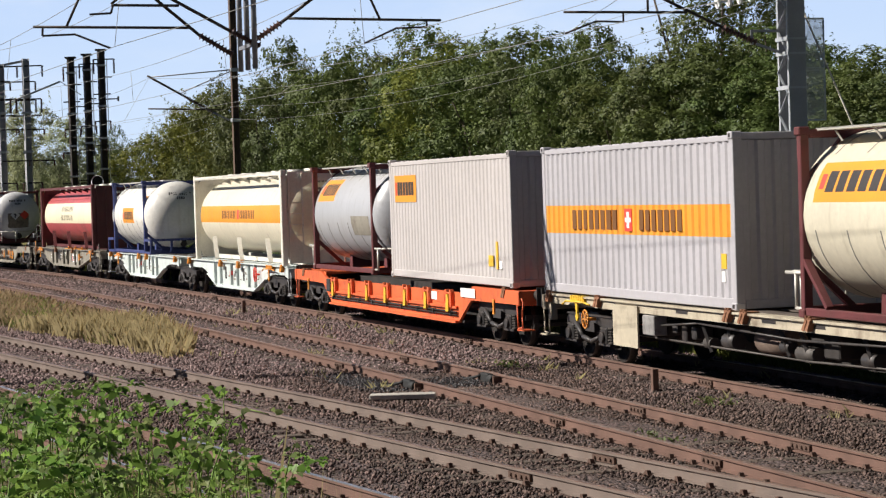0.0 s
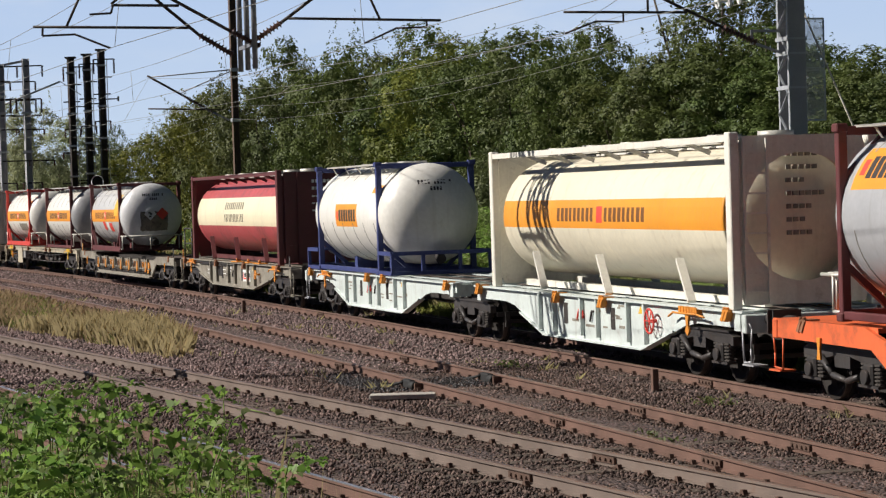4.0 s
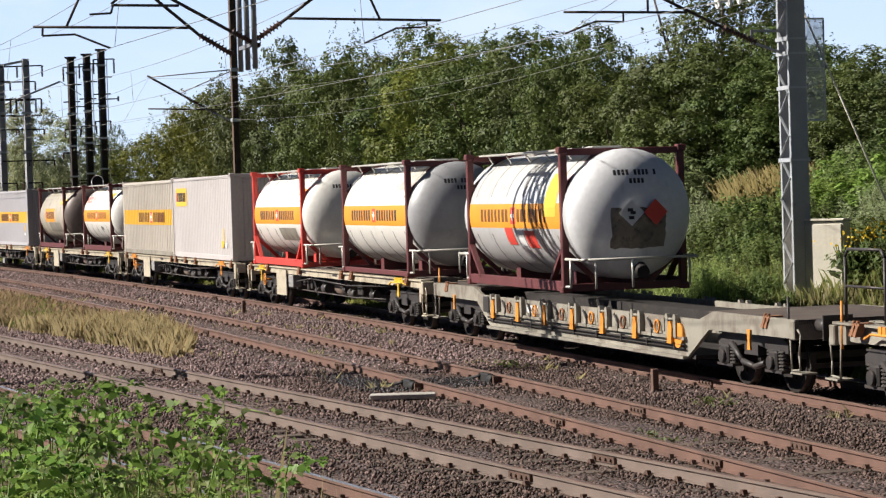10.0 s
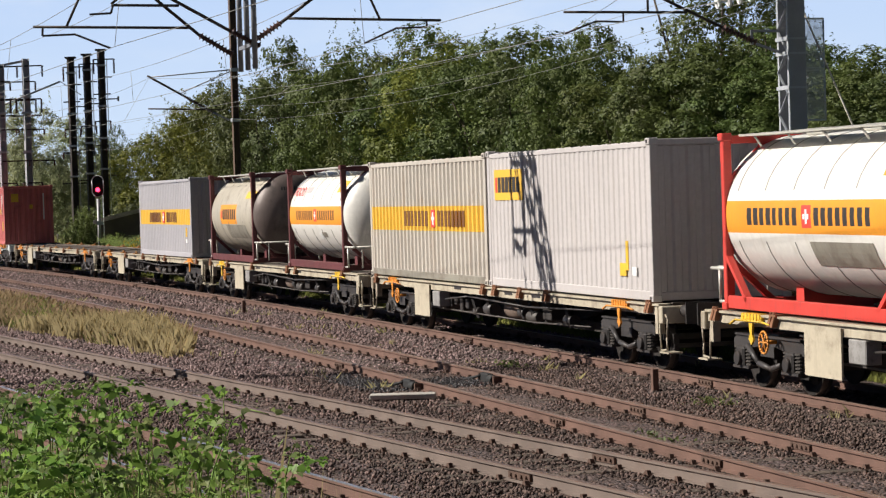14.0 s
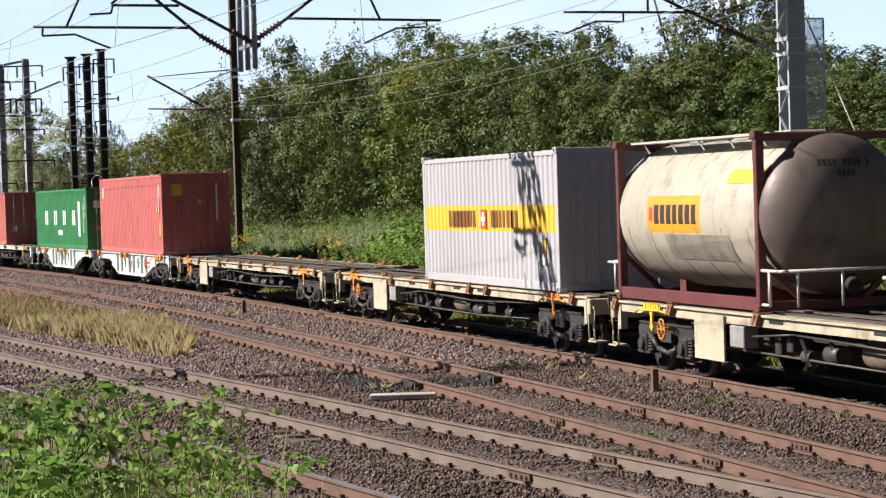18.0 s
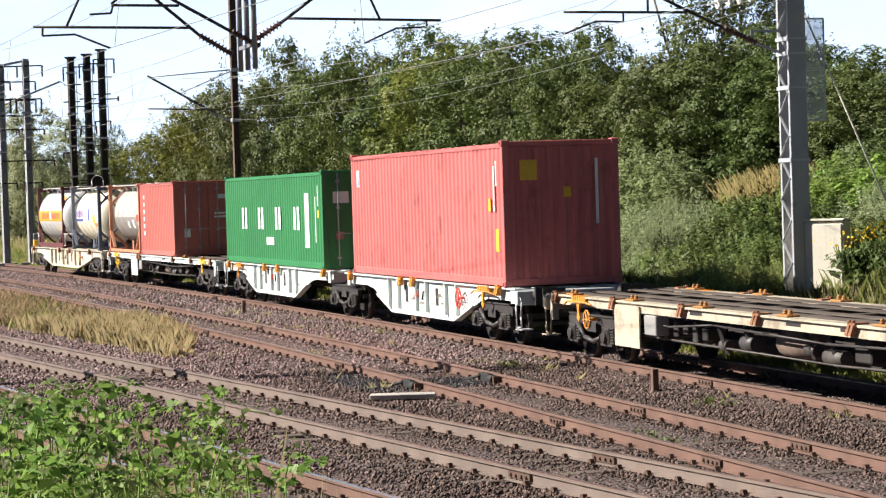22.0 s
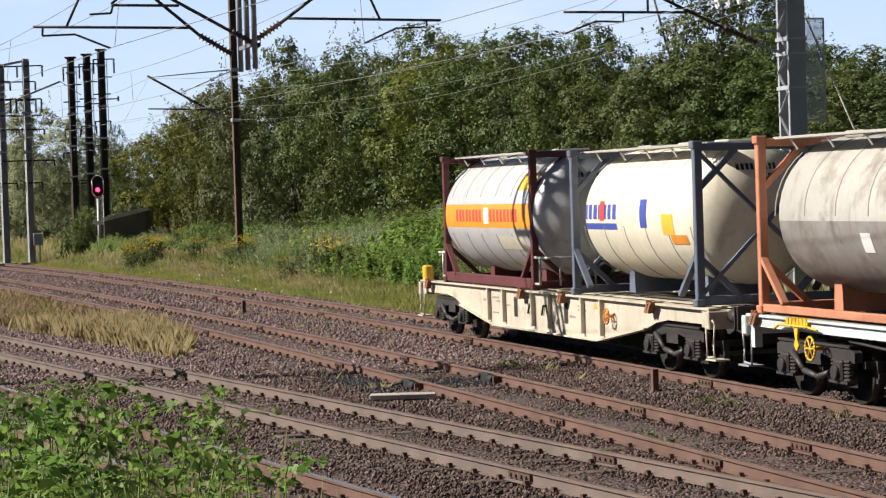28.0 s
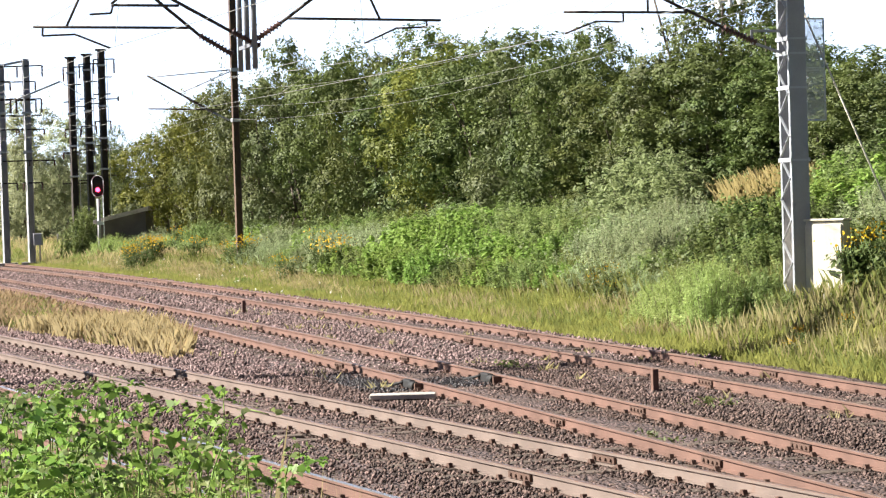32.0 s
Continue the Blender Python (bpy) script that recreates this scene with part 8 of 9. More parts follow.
rs = random.Random(5)
for k, s, lat, sc, scz in (
        # feathery light green stand before the gantry mast, with bramble at its foot
        (4, 25.0, 3.9, 0.95, 1.05), (4, 25.7, 4.2, 0.95, 1.10), (4, 26.5, 4.0, 0.95, 1.0), (4, 27.4, 4.1, 0.9, 0.8), (4, 28.3, 4.2, 0.9, 0.65), (4, 29.3, 4.4, 0.8, 0.55), (6, 24.6, 4.9, 0.6, 0.75), (6, 23.0, 4.6, 0.4, 0.5),
        # dark green bushes on the slope behind the mast and the dry patch
        (2, 29.5, 7.0, 0.9, 0.95), (2, 30.6, 7.3, 0.95, 1.0), (2, 31.8, 7.2, 0.95, 0.95), (6, 28.4, 6.6, 0.9, 0.8), (2, 33.0, 7.6, 0.9, 0.9), (2, 31.2, 8.6, 1.1, 0.95), (2, 29.4, 8.8, 1.1, 0.9), (6, 33.2, 6.4, 0.9, 0.6), (6, 30.2, 5.7, 0.8, 0.5), (2, 34.2, 8.8, 1.0, 0.9), (0, 32.4, 9.6, 1.0, 0.7),
        # grey mugwort in a broad pale stand
        (1, 35.0, 6.8, 1.0, 0.85), (1, 36.2, 7.2, 1.1, 0.95), (1, 37.4, 7.0, 1.1, 1.0), (1, 38.6, 7.3, 1.1, 1.0), (1, 39.8, 7.0, 1.0, 0.9), (1, 37.2, 8.2, 1.1, 1.05), (1, 35.6, 8.0, 1.0, 0.9), (1, 34.2, 5.8, 0.8, 0.55), (1, 31.5, 5.2, 0.7, 0.45),
        # willow
        (3, 40.0, 9.4, 1.0, 0.75), (3, 41.2, 9.5, 1.1, 1.0), (3, 42.6, 9.4, 1.2, 1.08), (3, 44.0, 9.5, 1.1, 1.02), (3, 45.2, 9.8, 1.0, 0.75), (3, 41.8, 8.6, 0.9, 0.6),
        # dark mixed herbs
        (6, 41.6, 7.2, 1.1, 0.95), (6, 43.0, 7.6, 1.2, 1.1), (0, 42.2, 6.4, 0.9, 0.7), (6, 44.6, 7.4, 1.2, 1.15), (6, 46.2, 7.6, 1.2, 1.15), (1, 45.4, 8.4, 1.1, 1.15), (6, 47.8, 7.8, 1.2, 1.15), (6, 49.4, 7.8, 1.2, 1.15), (0, 44.6, 6.2, 0.9, 0.7), (0, 47.0, 6.4, 1.0, 0.75), (6, 46.2, 9.2, 1.3, 1.1), (6, 48.8, 9.2, 1.3, 1.1),
        # bright nettles
        (0, 49.6, 6.6, 1.0, 0.85), (0, 51.0, 6.5, 1.1, 0.95), (0, 52.3, 6.6, 1.2, 1.02), (0, 53.8, 6.5, 1.2, 1.08), (0, 55.2, 6.6, 1.2, 1.1), (0, 56.8, 6.7, 1.2, 1.0), (0, 58.2, 6.8, 1.1, 0.9), (0, 53.0, 7.8, 1.2, 1.1), (0, 55.4, 8.0, 1.2, 1.1), (6, 51.4, 8.2, 1.3, 1.2), (6, 57.6, 8.6, 1.3, 1.1), (2, 50.0, 5.6, 0.6, 0.5), (2, 52.8, 5.4, 0.6, 0.5),
        # mugwort and ragwort stretch towards the brown mast
        (1, 59.8, 6.8, 1.2, 0.85), (1, 61.4, 6.6, 1.2, 0.9), (1, 63.0, 6.8, 1.2, 0.9), (6, 64.8, 7.4, 1.2, 0.9), (1, 66.2, 6.8, 1.2, 0.85), (1, 68.0, 6.6, 1.2, 0.85), (0, 69.6, 7.2, 1.2, 0.85), (1, 71.2, 6.8, 1.2, 0.8), (6, 73.0, 7.6, 1.2, 0.9), (1, 75.0, 6.8, 1.3, 0.9), (1, 77.4, 7.0, 1.3, 0.9), (6, 62.2, 8.6, 1.3, 1.0), (6, 66.0, 8.8, 1.3, 1.0), (6, 70.0, 9.0, 1.3, 1.0), (6, 74.5, 9.2, 1.3, 1.0), (2, 79.5, 8.6, 1.3, 1.0), (0, 81.0, 7.6, 1.2, 0.9), (1, 83.0, 8.0, 1.3, 0.9),
        # green bush by the end of the nettles, and behind
        (6, 90.4, 7.0, 1.0, 1.2), (6, 91.6, 7.4, 1.1, 1.35), (2, 93.0, 8.0, 1.1, 1.2), (6, 87.6, 7.6, 1.2, 1.0), (6, 95.0, 7.8, 1.3, 1.1), (2, 85.4, 8.8, 1.4, 1.1), (2, 89.0, 9.4, 1.4, 1.1),
        (3, 62.5, 10.0, 1.0, 0.6), (2, 80.0, 10.4, 1.4, 1.1), (2, 57.0, 10.5, 1.4, 1.1),
        # top of the bank, near end
        (0, 31.2, 10.2, 1.2, 0.75), (0, 29.6, 10.6, 1.2, 0.7), (1, 28.2, 9.8, 1.1, 0.8), (6, 32.6, 11.6, 1.3, 0.9), (0, 30.4, 12.4, 1.4, 1.0), (6, 28.0, 12.4, 1.4, 1.0), (1, 26.8, 8.8, 1.0, 0.9), (1, 25.6, 8.2, 1.0, 0.9), (6, 27.0, 10.8, 1.3, 0.9), (6, 24.6, 10.6, 1.3, 1.0), (0, 34.6, 12.6, 1.3, 0.9),
        # dark ragwort bushes beside the cabinet
        (2, 24.4, 7.2, 0.8, 0.95), (6, 23.6, 7.0, 0.8, 0.9), (2, 22.6, 7.3, 0.9, 0.9), (6, 24.0, 6.4, 0.6, 0.6), (2, 21.4, 7.0, 1.0, 1.0), (2, 19.0, 7.4, 1.1, 1.1), (2, 17.0, 7.0, 1.1, 1.1), (2, 15.0, 6.6, 1.1, 1.1), (5, 25.1, 6.2, 0.45, 0.5), (5, 18.0, 5.2, 0.7, 0.5),
        # lower fringe of the same plants towards the rails
        (0, 53.6, 5.0, 0.9, 0.72), (0, 51.8, 4.9, 0.9, 0.75), (0, 50.2, 4.9, 0.9, 0.75), (0, 48.4, 4.8, 0.85, 0.7), (2, 46.8, 4.9, 0.8, 0.6), (6, 45.0, 5.0, 0.9, 0.6), (0, 43.2, 5.0, 0.8, 0.5), (6, 41.4, 5.1, 0.9, 0.6), (6, 39.6, 5.2, 0.9, 0.6), (0, 38.2, 5.3, 0.7, 0.45), (1, 36.8, 5.5, 0.8, 0.5),
        (1, 70.6, 5.4, 1.0, 0.65), (6, 67.4, 5.3, 1.0, 0.6), (1, 64.6, 5.2, 1.0, 0.7), (1, 61.8, 5.1, 1.0, 0.72), (0, 59.2, 5.0, 0.9, 0.7), (6, 57.0, 5.0, 1.0, 0.7), (0, 55.2, 5.1, 0.9, 0.7), (1, 73.6, 5.6, 1.0, 0.65), (6, 76.8, 5.6, 1.0, 0.55), (6, 88.4, 6.0, 0.7, 0.75),
        # low tufts by the rail
        (0, 55.9, 2.7, 0.42, 0.22), (0, 54.9, 2.6, 0.35, 0.2), (0, 66.5, 2.8, 0.4, 0.28), (0, 47.0, 2.5, 0.3, 0.16), (0, 38.4, 2.6, 0.3, 0.16),
        # by the signal and the shed
        (6, 108.6, 5.2, 1.1, 2.1), (2, 109.6, 5.6, 1.1, 2.1), (1, 103.0, 7.5, 1.3, 0.85), (4, 101.0, 8.2, 1.3, 0.8), (1, 105.0, 8.6, 1.3, 0.95), (4, 98.5, 8.8, 1.3, 0.9), (4, 106.5, 9.4, 1.5, 1.0), (0, 111, 6.4, 1.2, 1.0), (4, 104.2, 5.6, 1.3, 0.85), (4, 106.0, 6.2, 1.3, 0.95), (1, 107.6, 6.8, 1.3, 1.0), (4, 102.4, 6.4, 1.3, 0.8), (6, 100.2, 6.6, 1.0, 0.8), (4, 108.8, 7.4, 1.4, 1.0)):
    x, y = at_plan(s, lat)
    put_shrub(k, x, y, sc, scz, rs.uniform(0, 6.28))


# ---- grass ----
def blades(name, mat, s_rng, lat_rng, count, h, seed, width=0.016, density=None, lean=0.35, clump=0.0):
    """One object of many separate grass blades standing on the ground."""
    rng = np.random.default_rng(seed)
    s = rng.uniform(*s_rng, count)
    lat = rng.uniform(*lat_rng, count)
    if density is not None:
        keep = density(s, lat, rng)
        s, lat = s[keep], lat[keep]
    if clump:
        nc = max(10, len(s) // 25)
        pick = rng.integers(0, len(s), nc)
        cs, cl = s[pick], lat[pick]
        j = rng.integers(0, nc, len(s))
        s, lat = cs[j] + rng.normal(0, clump, len(s)), cl[j] + rng.normal(0, clump, len(s))
    x, y, _ = on_track(s, lat)
    z = ground_height(x, y) - 0.05
    n = len(s)
    hh = h * (0.35 + 1.1 * rng.random(n) ** 1.4)
    d = unit(np.concatenate([rng.normal(0, 1, (n, 2)), np.zeros((n, 1))], 1))
    side = np.stack([-d[:, 1], d[:, 0], np.zeros(n)], 1) * (width * rng.uniform(0.7, 1.5, n))[:, None]
    base = np.stack([x, y, z], 1)
    bend = d * (hh * lean * rng.uniform(0.2, 1.4, n))[:, None]
    mid = base + bend * 0.35 + np.array([0, 0, 1]) * (hh * 0.6)[:, None]
    tip = base + bend + np.array([0, 0, 1]) * hh[:, None]
    v = np.stack([base - side, base + side, mid + side * 0.8, tip, mid - side * 0.8], 1)
    me = cards(name, v.reshape(-1, 3), 5, mat)
    return me


def lay(name, me, label):
    return tagged(new(name, me), label, "grass", kind="stuff")


def patchy(level, phase):
    """Drifts: grass of one sort gathers in some places and thins out in others."""
    def keep(s, lat, rng):
        f = np.sin(s * 0.83 + lat * 1.7 + phase) + np.sin(s * 0.37 - lat * 2.3 + 2 * phase) + 0.7 * np.sin(s * 1.9 + lat * 0.6 + 3 * phase)
        return f + rng.normal(0, 0.55, len(s)) > level
    return keep


lay("grass", blades("grass", M["grass_green"], (8, 115), (1.9, 4.9), 210000, 0.23, 1, 0.0036, lean=0.35), "yellow-green trackside grass")
lay("grass", blades("grass", M["grass_bank"], (8, 115), (2.3, 6.0), 90000, 0.28, 3, 0.0034, patchy(-0.1, 1.0), 0.35), "fresh green grass in drifts beside the track")
lay("grass", blades("grass", M["grass_straw"], (8, 115), (2.4, 6.2), 70000, 0.36, 2, 0.0015, patchy(0.5, 0.0), 0.25), "dry straw-coloured grass in drifts")
lay("grass", blades("grass", M["grass_bank"], (10, 90), (4.4, 14.0), 80000, 0.50, 4, 0.0032, lean=0.35), "rank green grass on the bank")
lay("grass", blades("grass", M["grass_gold"], (36.6, 42.8), (10.0, 12.2), 6500, 0.72, 5, 0.0016, lean=0.4), "patch of dry golden grass on the bank")
lay("grass", blades("grass", M["grass_straw"], (12, 25), (3.0, 6.8), 9000, 0.48, 15, 0.0016, patchy(0.0, 2.0), 0.25), "tall seeding grass by the gantry mast")
lay("grass", blades("grass", M["grass_bank"], (84, 190), (3.0, 24.0), 50000, 0.42, 6, 0.012, lean=0.35), "far yellowish grass by the line")
lay("grass", blades("grass", M["grass_tan"], (84, 180), (3.4, 22.0), 60000, 0.50, 7, 0.009, patchy(0.0, 0.5), 0.3), "far dry grass by the line")
lay("grass", blades("grass", M["grass_tan"], (76, 96), (4.9, 7.0), 18000, 0.44, 16, 0.003, patchy(-0.4, 1.7), 0.35), "dry pinkish grass behind the foot of the mast")
lay("grass", blades("grass", M["grass_tan"], (52, 116), (2.7, 5.0), 42000, 0.27, 17, 0.003, patchy(-0.3, 2.9), 0.4), "short bleached grass along the rails")


def island(s, lat, rng):
    """The strip of tall grass between the curved and the straight tracks."""
    lo = np.interp(s, [27, 28, 31.5, 37, 42, 60, 75], [-7.25, -7.3, -7.7, -8.2, -8.9, -10.2, -11.4])
    hi = np.interp(s, [27, 28, 30, 37, 46, 60, 75], [-7.2, -6.8, -6.2, -5.4, -5.5, -5.7, -6.0])
    soft = rng.uniform(0, 0.35, len(s))
    return (lat > lo + soft) & (lat < hi - soft)


lay("grass", blades("grass", M["grass_tan"], (27, 75), (-12, -5.2), 60000, 0.34, 8, 0.0018, lambda s, l, r: island(s, l, r) & patchy(-0.6, 4.0)(s, l, r), 0.5), "bleached tall grass between the tracks")
lay("grass", blades("grass", M["grass_tan"], (27, 42), (-9.4, -5.2), 26000, 0.46, 18, 0.0016, island, 0.35, 0.10), "tall tan grass at the tip of the strip")
lay("grass", blades("grass", M["grass_bank"], (33, 75), (-12, -5.2), 34000, 0.30, 9, 0.0024, lambda s, l, r: island(s, l, r) & patchy(0.2, 5.0)(s, l, r), 0.5), "green tufts among the bleached grass")
lay("grass", blades("grass", M["grass_straw"], (8, 60), (-6.2, 1.8), 1600, 0.22, 10, 0.008, None, 0.6, 0.10), "dead stalks in the ballast")

# leafy weeds: stems with small leaves in drifts
def weeds(name, mat, spots, per, h, size, seed):
    rng = np.random.default_rng(seed)
    V = []
    for s, lat, r, n in spots:
        ss, ll = rng.normal(s, r, n), rng.normal(lat, r * 0.6, n)
        x, y, _ = on_track(ss, ll)
        z = ground_height(x, y)
        f = rng.uniform(0.1, 1.0, (n, per))
        hh = h * rng.uniform(0.6, 1.2, (n, 1))
        off = rng.normal(0, 1, (n, per, 2)) * 0.10
        P = np.stack([x[:, None] + off[..., 0], y[:, None] + off[..., 1], z[:, None] + f * hh], -1).reshape(-1, 3)
        No = unit(rng.normal(0, 1, P.shape) + np.array([-0.2, -0.5, 0.6]))
        V.append(leaf_cards(P, No, size, rng, 2.0))
    return cards(name, np.concatenate(V), 4, mat)


tall = [(float(s), float(l), 1.6, 42) for s in range(14, 92, 3) for l in (7.4, 9.6, 11.8)]
lay("weeds", weeds("weeds", M["leaf_bright"], [(s, l, r, 24) for s, l, r, n in tall if 44 < s < 62], 24, 0.7, 0.06, 21), "bright green nettles and weeds covering the bank")
lay("weeds", weeds("weeds", M["leaf_herb"], [(s + 1.5, l + 1, r, 40) for s, l, r, n in tall], 26, 0.8, 0.06, 22), "darker green weeds covering the bank")
lay("weeds", weeds("weeds", M["leaf_silver"], [(float(s), 6.0, 1.2, 18) for s in range(32, 84, 4)], 24, 0.8, 0.05, 23), "grey-green mugwort along the foot of the bank")
lay("weeds", weeds("weeds", M["leaf_mid"], [(11.2, -1.9, 0.25, 9), (20.5, -2.1, 0.2, 7), (7.0, -4.3, 0.2, 7), (8.5, -5.9, 0.15, 5), (1.5, -3.5, 0.2, 6)], 22, 0.2, 0.04, 24), "small green weeds growing in the ballast")

# ragwort: yellow heads over leafy stems
rag = empty("ragwort", None, "yellow-flowered ragwort plant in the grass", "flower", "ragwort plants")
rng = np.random.default_rng(55)
P = np.stack([rng.normal(0, 0.17, 34), rng.normal(0, 0.17, 34), rng.uniform(0.6, 1.0, 34)], 1)
fl = new("blossom", cards("blossom", leaf_cards(P, np.tile([-0.3, -0.9, 0.5], (34, 1)), 0.046, rng, 1.0), 4, M["petal_yellow"]))
fl.parent = rag
tagged(fl, kind="stuff")
P = np.stack([rng.normal(0, 0.16, 120), rng.normal(0, 0.16, 120), rng.uniform(0.05, 0.7, 120)], 1)
lv = new("leaves", cards("leaves", leaf_cards(P, np.tile([0, 0, 0.6], (120, 1)), 0.07, rng, 2.2), 4, M["leaf_mid"]))
lv.parent = rag
tagged(lv, kind="stuff")
bm = bmesh.new()
for k in range(9):
    rod(bm, (rng.normal(0, 0.04), rng.normal(0, 0.04), -0.05), (rng.normal(0, 0.18), rng.normal(0, 0.18), 0.75), 0.008, 4)
st = new("stalk", finish("stalk", bm, M["leaf_mid"]))
st.parent = rag
tagged(st, kind="stuff")
first = True
for s, lat, sc, n in ((91.0, 4.0, 1.3, 7), (88.0, 3.4, 1.2, 6), (96.5, 5.8, 1.2, 2), (94.0, 6.4, 1.5, 2), (83.5, 4.4, 1.2, 2), (74.5, 4.9, 1.2, 6), (63.5, 3.6, 1.0, 2), (60.0, 4.4, 1.3, 4), (63.5, 4.8, 1.4, 1),
                      (32.4, 4.6, 0.8, 2), (33.6, 4.6, 0.7, 1), (24.8, 4.0, 0.5, 1), (19.4, 3.6, 0.55, 2), (18.6, 3.2, 0.5, 1), (25.0, 6.3, 0.9, 1), (24.2, 6.4, 1.1, 3), (23.4, 6.4, 1.2, 3), (22.4, 6.5, 1.2, 4), (21.2, 6.4, 1.2, 3)):
    for _ in range(n):
        x, y = at_plan(s + rs.gauss(0, 0.8), lat + rs.gauss(0, 0.4))
        m = pose(x, y, float(ground_height(np.array([x]), np.array([y]))[0]), 0, 0, rs.uniform(0, 360))
        o = rag if first else copy_thing(rag, m)
        first = False
        q = sc * rs.uniform(0.8, 1.2)
        o.matrix_basis = m @ Matrix.Diagonal((q, q, q, 1))
dx = weeds("daisies", M["petal_white"], [(92, 5.0, 3.0, 60), (72, 4.4, 2.5, 40), (60, 4.0, 3.0, 30), (45, 4.0, 3.0, 20)], 2, 0.5, 0.05, 25)
lay("daisies", dx, "white daisies dotted in the grass")


# ---- loose stones of the ballast ----
def stones(count, s_rng, lat_rng, size, seed, zero=-0.180, mat="stone", soft=False):
    rng = np.random.default_rng(seed)
    t = np.array([[1, 0, 0], [-0.9, 0.2, 0], [0.1, 1, 0.1], [0, -0.9, 0.05], [0.15, 0.1, 0.75], [-0.1, 0, -0.6]])
    f = np.array([[0, 2, 4], [2, 1, 4], [1, 3, 4], [3, 0, 4], [2, 0, 5], [1, 2, 5], [3, 1, 5], [0, 3, 5]])
    s = rng.uniform(*s_rng, count)
    lat = rng.uniform(*lat_rng, count)
    if soft:
        s = np.clip(rng.normal(sum(s_rng) / 2, (s_rng[1] - s_rng[0]) / 4, count), *s_rng)
        lat = np.clip(rng.normal(sum(lat_rng) / 2, (lat_rng[1] - lat_rng[0]) / 4, count), *lat_rng)
    x, y, _ = on_track(s, lat)
    q = unit(rng.normal(0, 1, (count, 3)))
    e1 = unit(np.cross(q, rng.normal(0, 1, (count, 3))))
    e2 = np.cross(q, e1)
    R = np.stack([e1, e2, q], -1) * (size * rng.uniform(0.5, 1.25, (count, 1, 1)))
    tt = t[None] * rng.uniform(0.75, 1.2, (count, 6, 1))
    V = np.einsum("nij,nkj->nki", R, tt) + np.stack([x, y, np.full(count, zero) + rng.uniform(-0.015, 0.02, count)], 1)[:, None]
    F = (f[None] + (np.arange(count) * 6)[:, None, None]).reshape(-1, 3)
    me = bpy.data.meshes.new("ballast_stones")
    me.vertices.add(count * 6)
    me.vertices.foreach_set("co", V.astype(np.float32).ravel())
    me.loops.add(len(F) * 3)
    me.loops.foreach_set("vertex_index", F.astype(np.int32).ravel())
    me.polygons.add(len(F))
    me.polygons.foreach_set("loop_start", np.arange(0, len(F) * 3, 3, dtype=np.int32))
    me.update(calc_edges=True)
    me.materials.append(M[mat])
    return me


for k, (n, a, b, sz, mat) in enumerate(((42000, (-3, 11.5), (-8.2, 1.6), 0.034, "stone_brown"), (26000, (-3, 11.5), (-11.5, 1.6), 0.030, "stone"), (16000, (10.5, 22), (-6, 1.6), 0.034, "stone_brown"),
                                       (34000, (10.5, 22), (-11.5, 1.6), 0.034, "stone"), (36000, (20, 50), (-11.5, 2.0), 0.042, "stone_pale"), (16000, (48, 105), (-6.5, 2.2), 0.06, "stone_pale"), (15000, (16, 52), (-13.0, -6.6), 0.042, "stone_pale"))):
    tagged(new("ballast_stones", stones(n, a, b, sz, 60 + k, mat=mat)), "loose angular brown-grey ballast stones", "ballast", kind="stuff")


# oil-soaked ballast round the lubricators
for k, (n, a, b) in enumerate(((2600, (16.4, 20.6), (-5.75, -5.0)), (1300, (16.6, 18.6), (-4.35, -3.55)), (700, (17.0, 18.6), (-3.3, -2.7)))):
    tagged(new("ballast_stones", stones(n, a, b, 0.036, 90 + k, -0.168, "stone_oily", True)), "oil-blackened ballast stones round a lubricator", "ballast", kind="stuff")


# ---- bramble and nettles in front of the viewer ----
def leaf_shape(centres, normals, ups, size, rng):
    """Broad pointed leaves of six corners, folded along the middle."""
    n = len(centres)
    nn = unit(normals)
    t = unit(ups - nn * (ups * nn).sum(-1, keepdims=True))
    b = np.cross(nn, t)
    sz = (size * (0.35 + 1.15 * rng.random(n) ** 2.2))[:, None]
    fold = nn * sz * 0.10
    v = [centres, centres + t * sz * 0.22 + b * sz * 0.34 + fold, centres + t * sz * 0.62 + b * sz * 0.30 + fold, centres + t * sz * 1.1 - nn * sz * 0.12, centres + t * sz * 0.62 - b * sz * 0.30 + fold, centres + t * sz * 0.22 - b * sz * 0.34 + fold]
    return np.stack(v, 1).reshape(-1, 3)


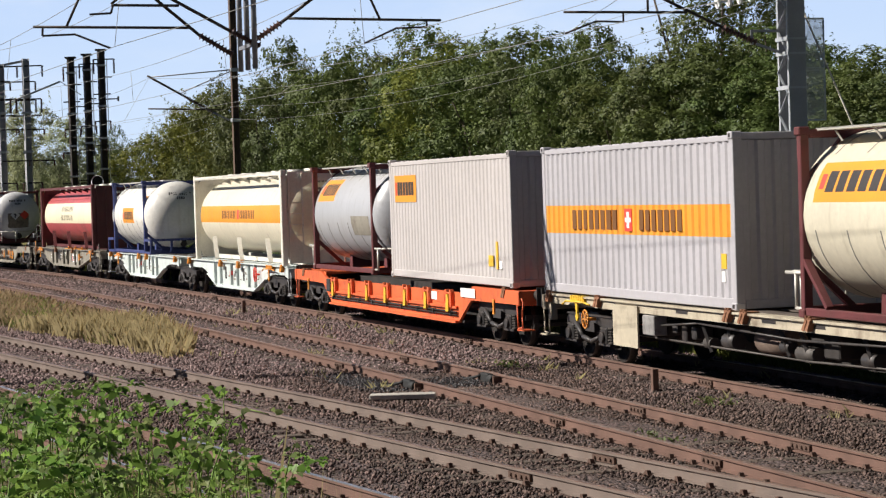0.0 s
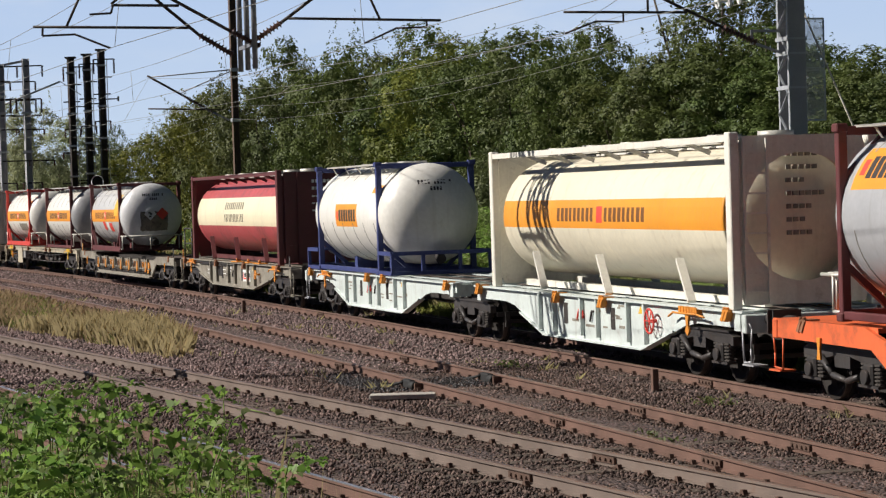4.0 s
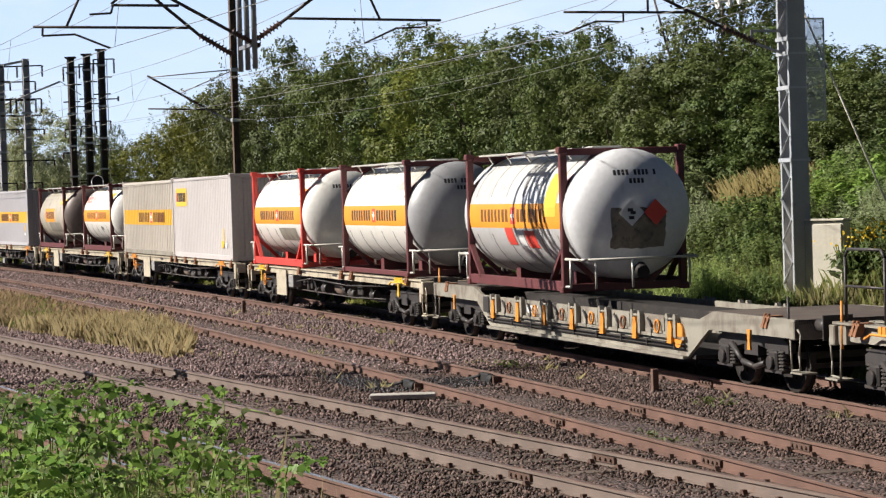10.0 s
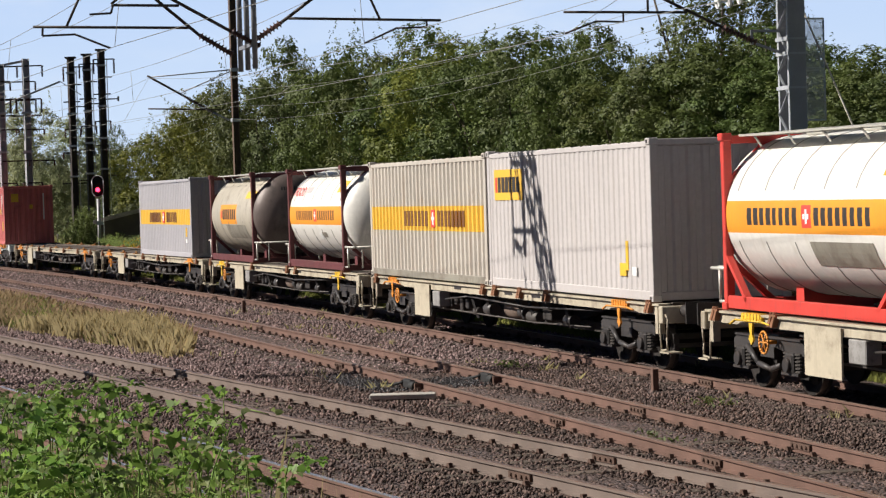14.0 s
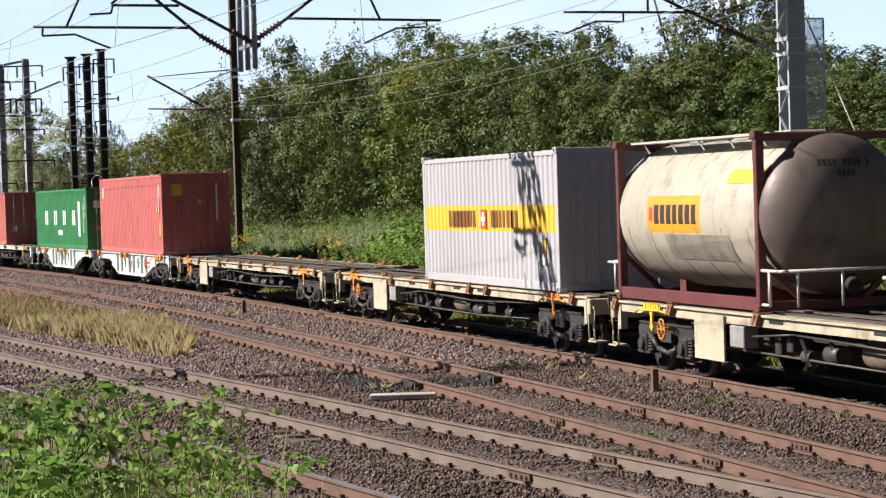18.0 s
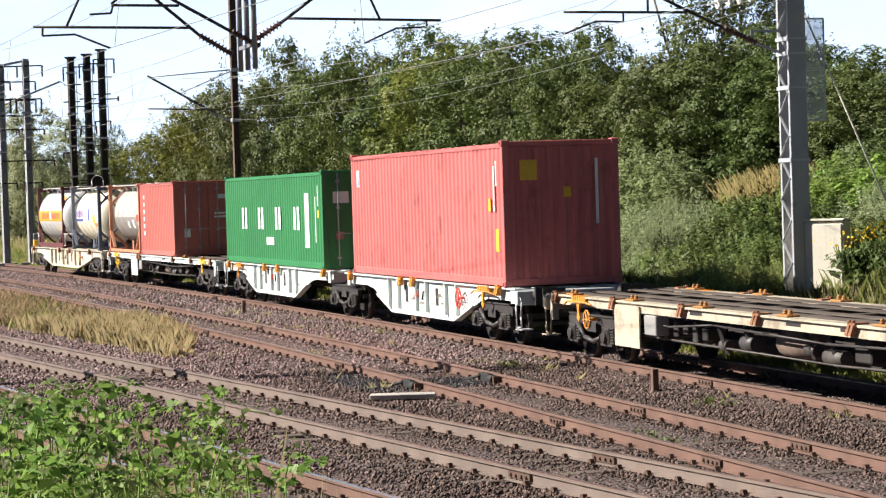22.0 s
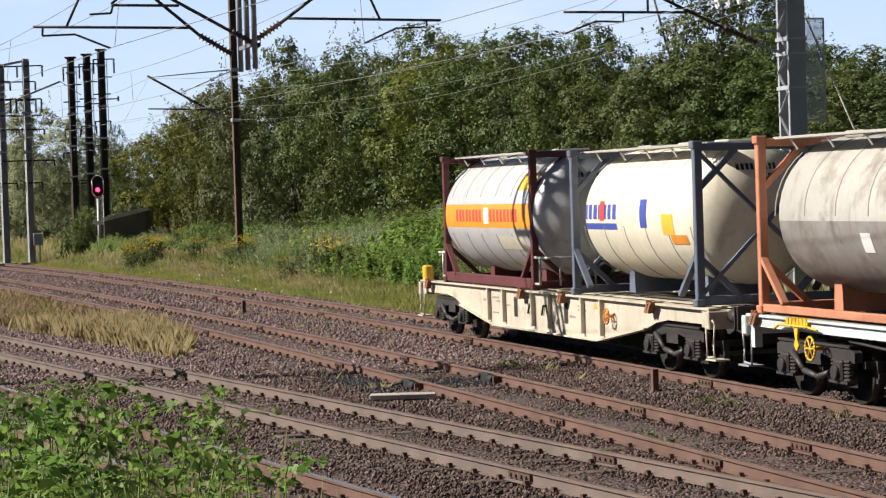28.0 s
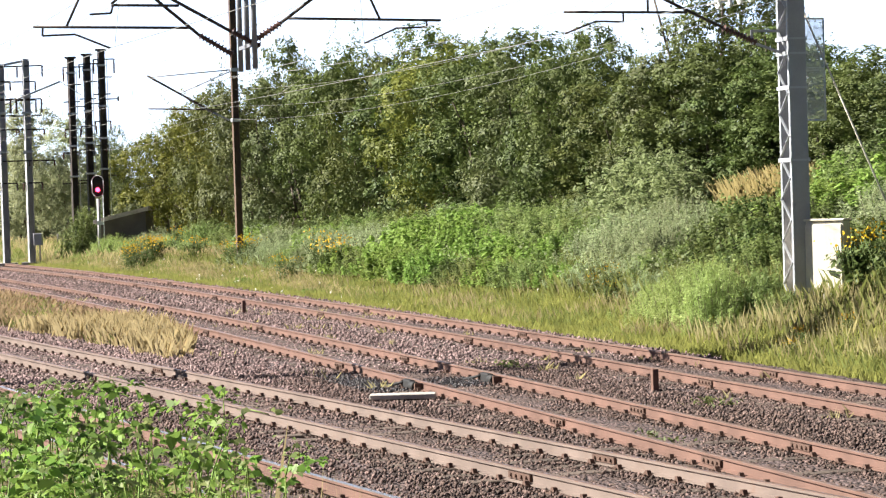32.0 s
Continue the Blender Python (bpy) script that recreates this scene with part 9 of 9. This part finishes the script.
def bramble(x, y, top, spread, stems, seed, label, mat, size=0.06):
    """Arching canes that carry leaves in threes, thick below and ragged at the top."""
    rng = np.random.default_rng(seed)
    e = empty("bramble", pose(x, y, 0), label, "shrub", "brambles by the viewer")
    z0 = float(ground_height(np.array([x]), np.array([y]))[0]) - 0.05
    bm = bmesh.new()
    C, No, Up = [], [], []
    for k in range(stems * 2):
        p = np.array([rng.normal(0, spread), rng.normal(0, spread * 1.3), z0])
        a = rng.uniform(0, 6.28)
        over = np.array([math.cos(a), math.sin(a), 0.0]) * rng.uniform(0.05, 0.3)
        hgt = (top - z0) * (rng.uniform(0.2, 0.66) if k % 4 else rng.uniform(0.55, 0.86) if k % 12 else rng.uniform(0.9, 1.04))
        nodes = 9
        for j in range(1, nodes + 1):
            f = j / nodes
            q = p + over * (2.2 * f) / nodes + rng.normal(0, 0.006, 3)
            q[2] = z0 + hgt * (1 - (1 - f) ** 1.7) - 0.10 * hgt * f ** 4
            if k % 2 == 0:
                rod(bm, p, q, 0.0045 * (1.2 - 0.7 * f), 4)
            for _ in range(4):
                b_ = rng.uniform(0, 6.28)
                out = np.array([math.cos(b_), math.sin(b_), rng.uniform(-0.1, 0.5)])
                hub = q + out * rng.uniform(0.02, 0.08)
                nn = np.array([out[0] * 0.5, out[1] * 0.5, 0.6]) + rng.normal(0, 0.45, 3)
                for turn in (-1.0, 0.0, 1.0):
                    c_, s_ = math.cos(turn), math.sin(turn)
                    C.append(hub)
                    No.append(nn + rng.normal(0, 0.15, 3))
                    Up.append(np.array([out[0] * c_ - out[1] * s_, out[0] * s_ + out[1] * c_, out[2] - 0.25]))
            p = q
    me = cards("leaves", leaf_shape(np.array(C), np.array(No), np.array(Up), size, rng), 6, mat)
    o = new("leaves", me)
    o.parent = e
    tagged(o, kind="stuff")
    tagged(part("stalk", bm, M["leaf_bright"], e), kind="stuff")
    return e


M["bramble_a"] = leaf("bramble_a", (0.045, 0.092, 0.02), (0.40, 0.57, 0.12), 0.45, 0.5)
M["bramble_b"] = leaf("bramble_b", (0.085, 0.125, 0.045), (0.36, 0.42, 0.16), 0.45, 0.6)
for i, (x, y, top, sp, n) in enumerate(((-1.85, 10.2, 2.40, 0.14, 30), (-1.55, 9.6, 2.40, 0.14, 30), (-1.2, 9.8, 2.36, 0.13, 28), (-1.75, 8.6, 2.45, 0.14, 28), (-1.38, 8.4, 2.44, 0.13, 28), (-0.98, 8.8, 2.30, 0.11, 24),
                                        (-2.1, 11.5, 2.36, 0.15, 26), (-1.5, 11.4, 2.32, 0.15, 24), (-1.15, 10.8, 2.30, 0.12, 22), (-0.72, 9.4, 2.16, 0.05, 12), (-0.76, 9.9, 2.08, 0.10, 16), (-1.5, 7.9, 2.42, 0.12, 24), (-1.1, 7.8, 2.34, 0.12, 24), (0.55, 9.2, 1.96, 0.06, 8),
                                        (1.12, 9.3, 1.93, 0.06, 7), (0.3, 9.0, 1.89, 0.10, 9), (-0.4, 9.2, 1.92, 0.10, 12), (-0.62, 8.6, 2.05, 0.08, 14), (-1.75, 10.9, 2.36, 0.14, 26), (-1.35, 7.2, 2.28, 0.12, 30), (-0.95, 7.2, 2.2, 0.12, 28), (-1.3, 9.1, 2.36, 0.14, 30), (-1.65, 9.2, 2.4, 0.14, 30), (-0.6, 7.6, 2.04, 0.1, 20), (-0.85, 8.2, 2.16, 0.1, 24))):
    bramble(x, y, top, sp, n, 700 + i, "leafy green bramble and nettle stems by the viewer", M["bramble_a" if i % 3 else "bramble_b"], 0.036 if i % 3 else 0.026)

# bleached stalks and grass standing among the brambles
def front_stalks(count, seed, h, width):
    rng = np.random.default_rng(seed)
    y = rng.uniform(7.0, 11.5, count)
    x = rng.uniform(-0.2, -0.012, count) * y
    z = ground_height(x, y)
    top = np.interp(x / y, [-0.2, -0.13, -0.07, -0.01], [2.42, 2.36, 2.12, 1.9]) * rng.uniform(0.8, 1.02, count) * h
    d = rng.normal(0, 0.10, (count, 2))
    a = rng.uniform(0, 3.14, count)
    side = np.stack([np.cos(a), np.sin(a), 0 * a], 1) * width
    p = np.stack([x, y, z], 1)
    q = np.stack([x + d[:, 0], y + d[:, 1], np.maximum(top, z + 0.1)], 1)
    m = (p + q) / 2 + rng.normal(0, 0.02, (count, 3))
    return cards("stalks", np.stack([p - side, p + side, m + side * 0.7, q, m - side * 0.7], 1).reshape(-1, 3), 5, M["grass_straw"])


lay("dry_stalks", front_stalks(3600, 81, 0.92, 0.0016), "bleached dry stalks among the brambles")


# ======== what moves ========
def motions():
    times = [i * 0.5 for i in range(65)]
    for thing, u, rise in MOVING:
        walk(thing, [(t, track_pose(u - travelled(t), 0, rise)) for t in times])
    for wheels, u, home in WHEELS:
        rows, turn = [], 0.0
        last = None
        for i in range(961):
            t = i / 30
            s = u - travelled(t)
            seen = -6 < s < 122
            if seen or i in (0, 960):
                ang = ((u - s) / 0.46) if seen else (0.0 if s > 0 else (last or 0.0))
                if seen and last is None:
                    first = ang
                ang = ang - first if seen else ang
                last = ang
                rows.append((t, home @ Matrix.Rotation(ang, 4, "Y")))
        walk(wheels, rows)


motions()
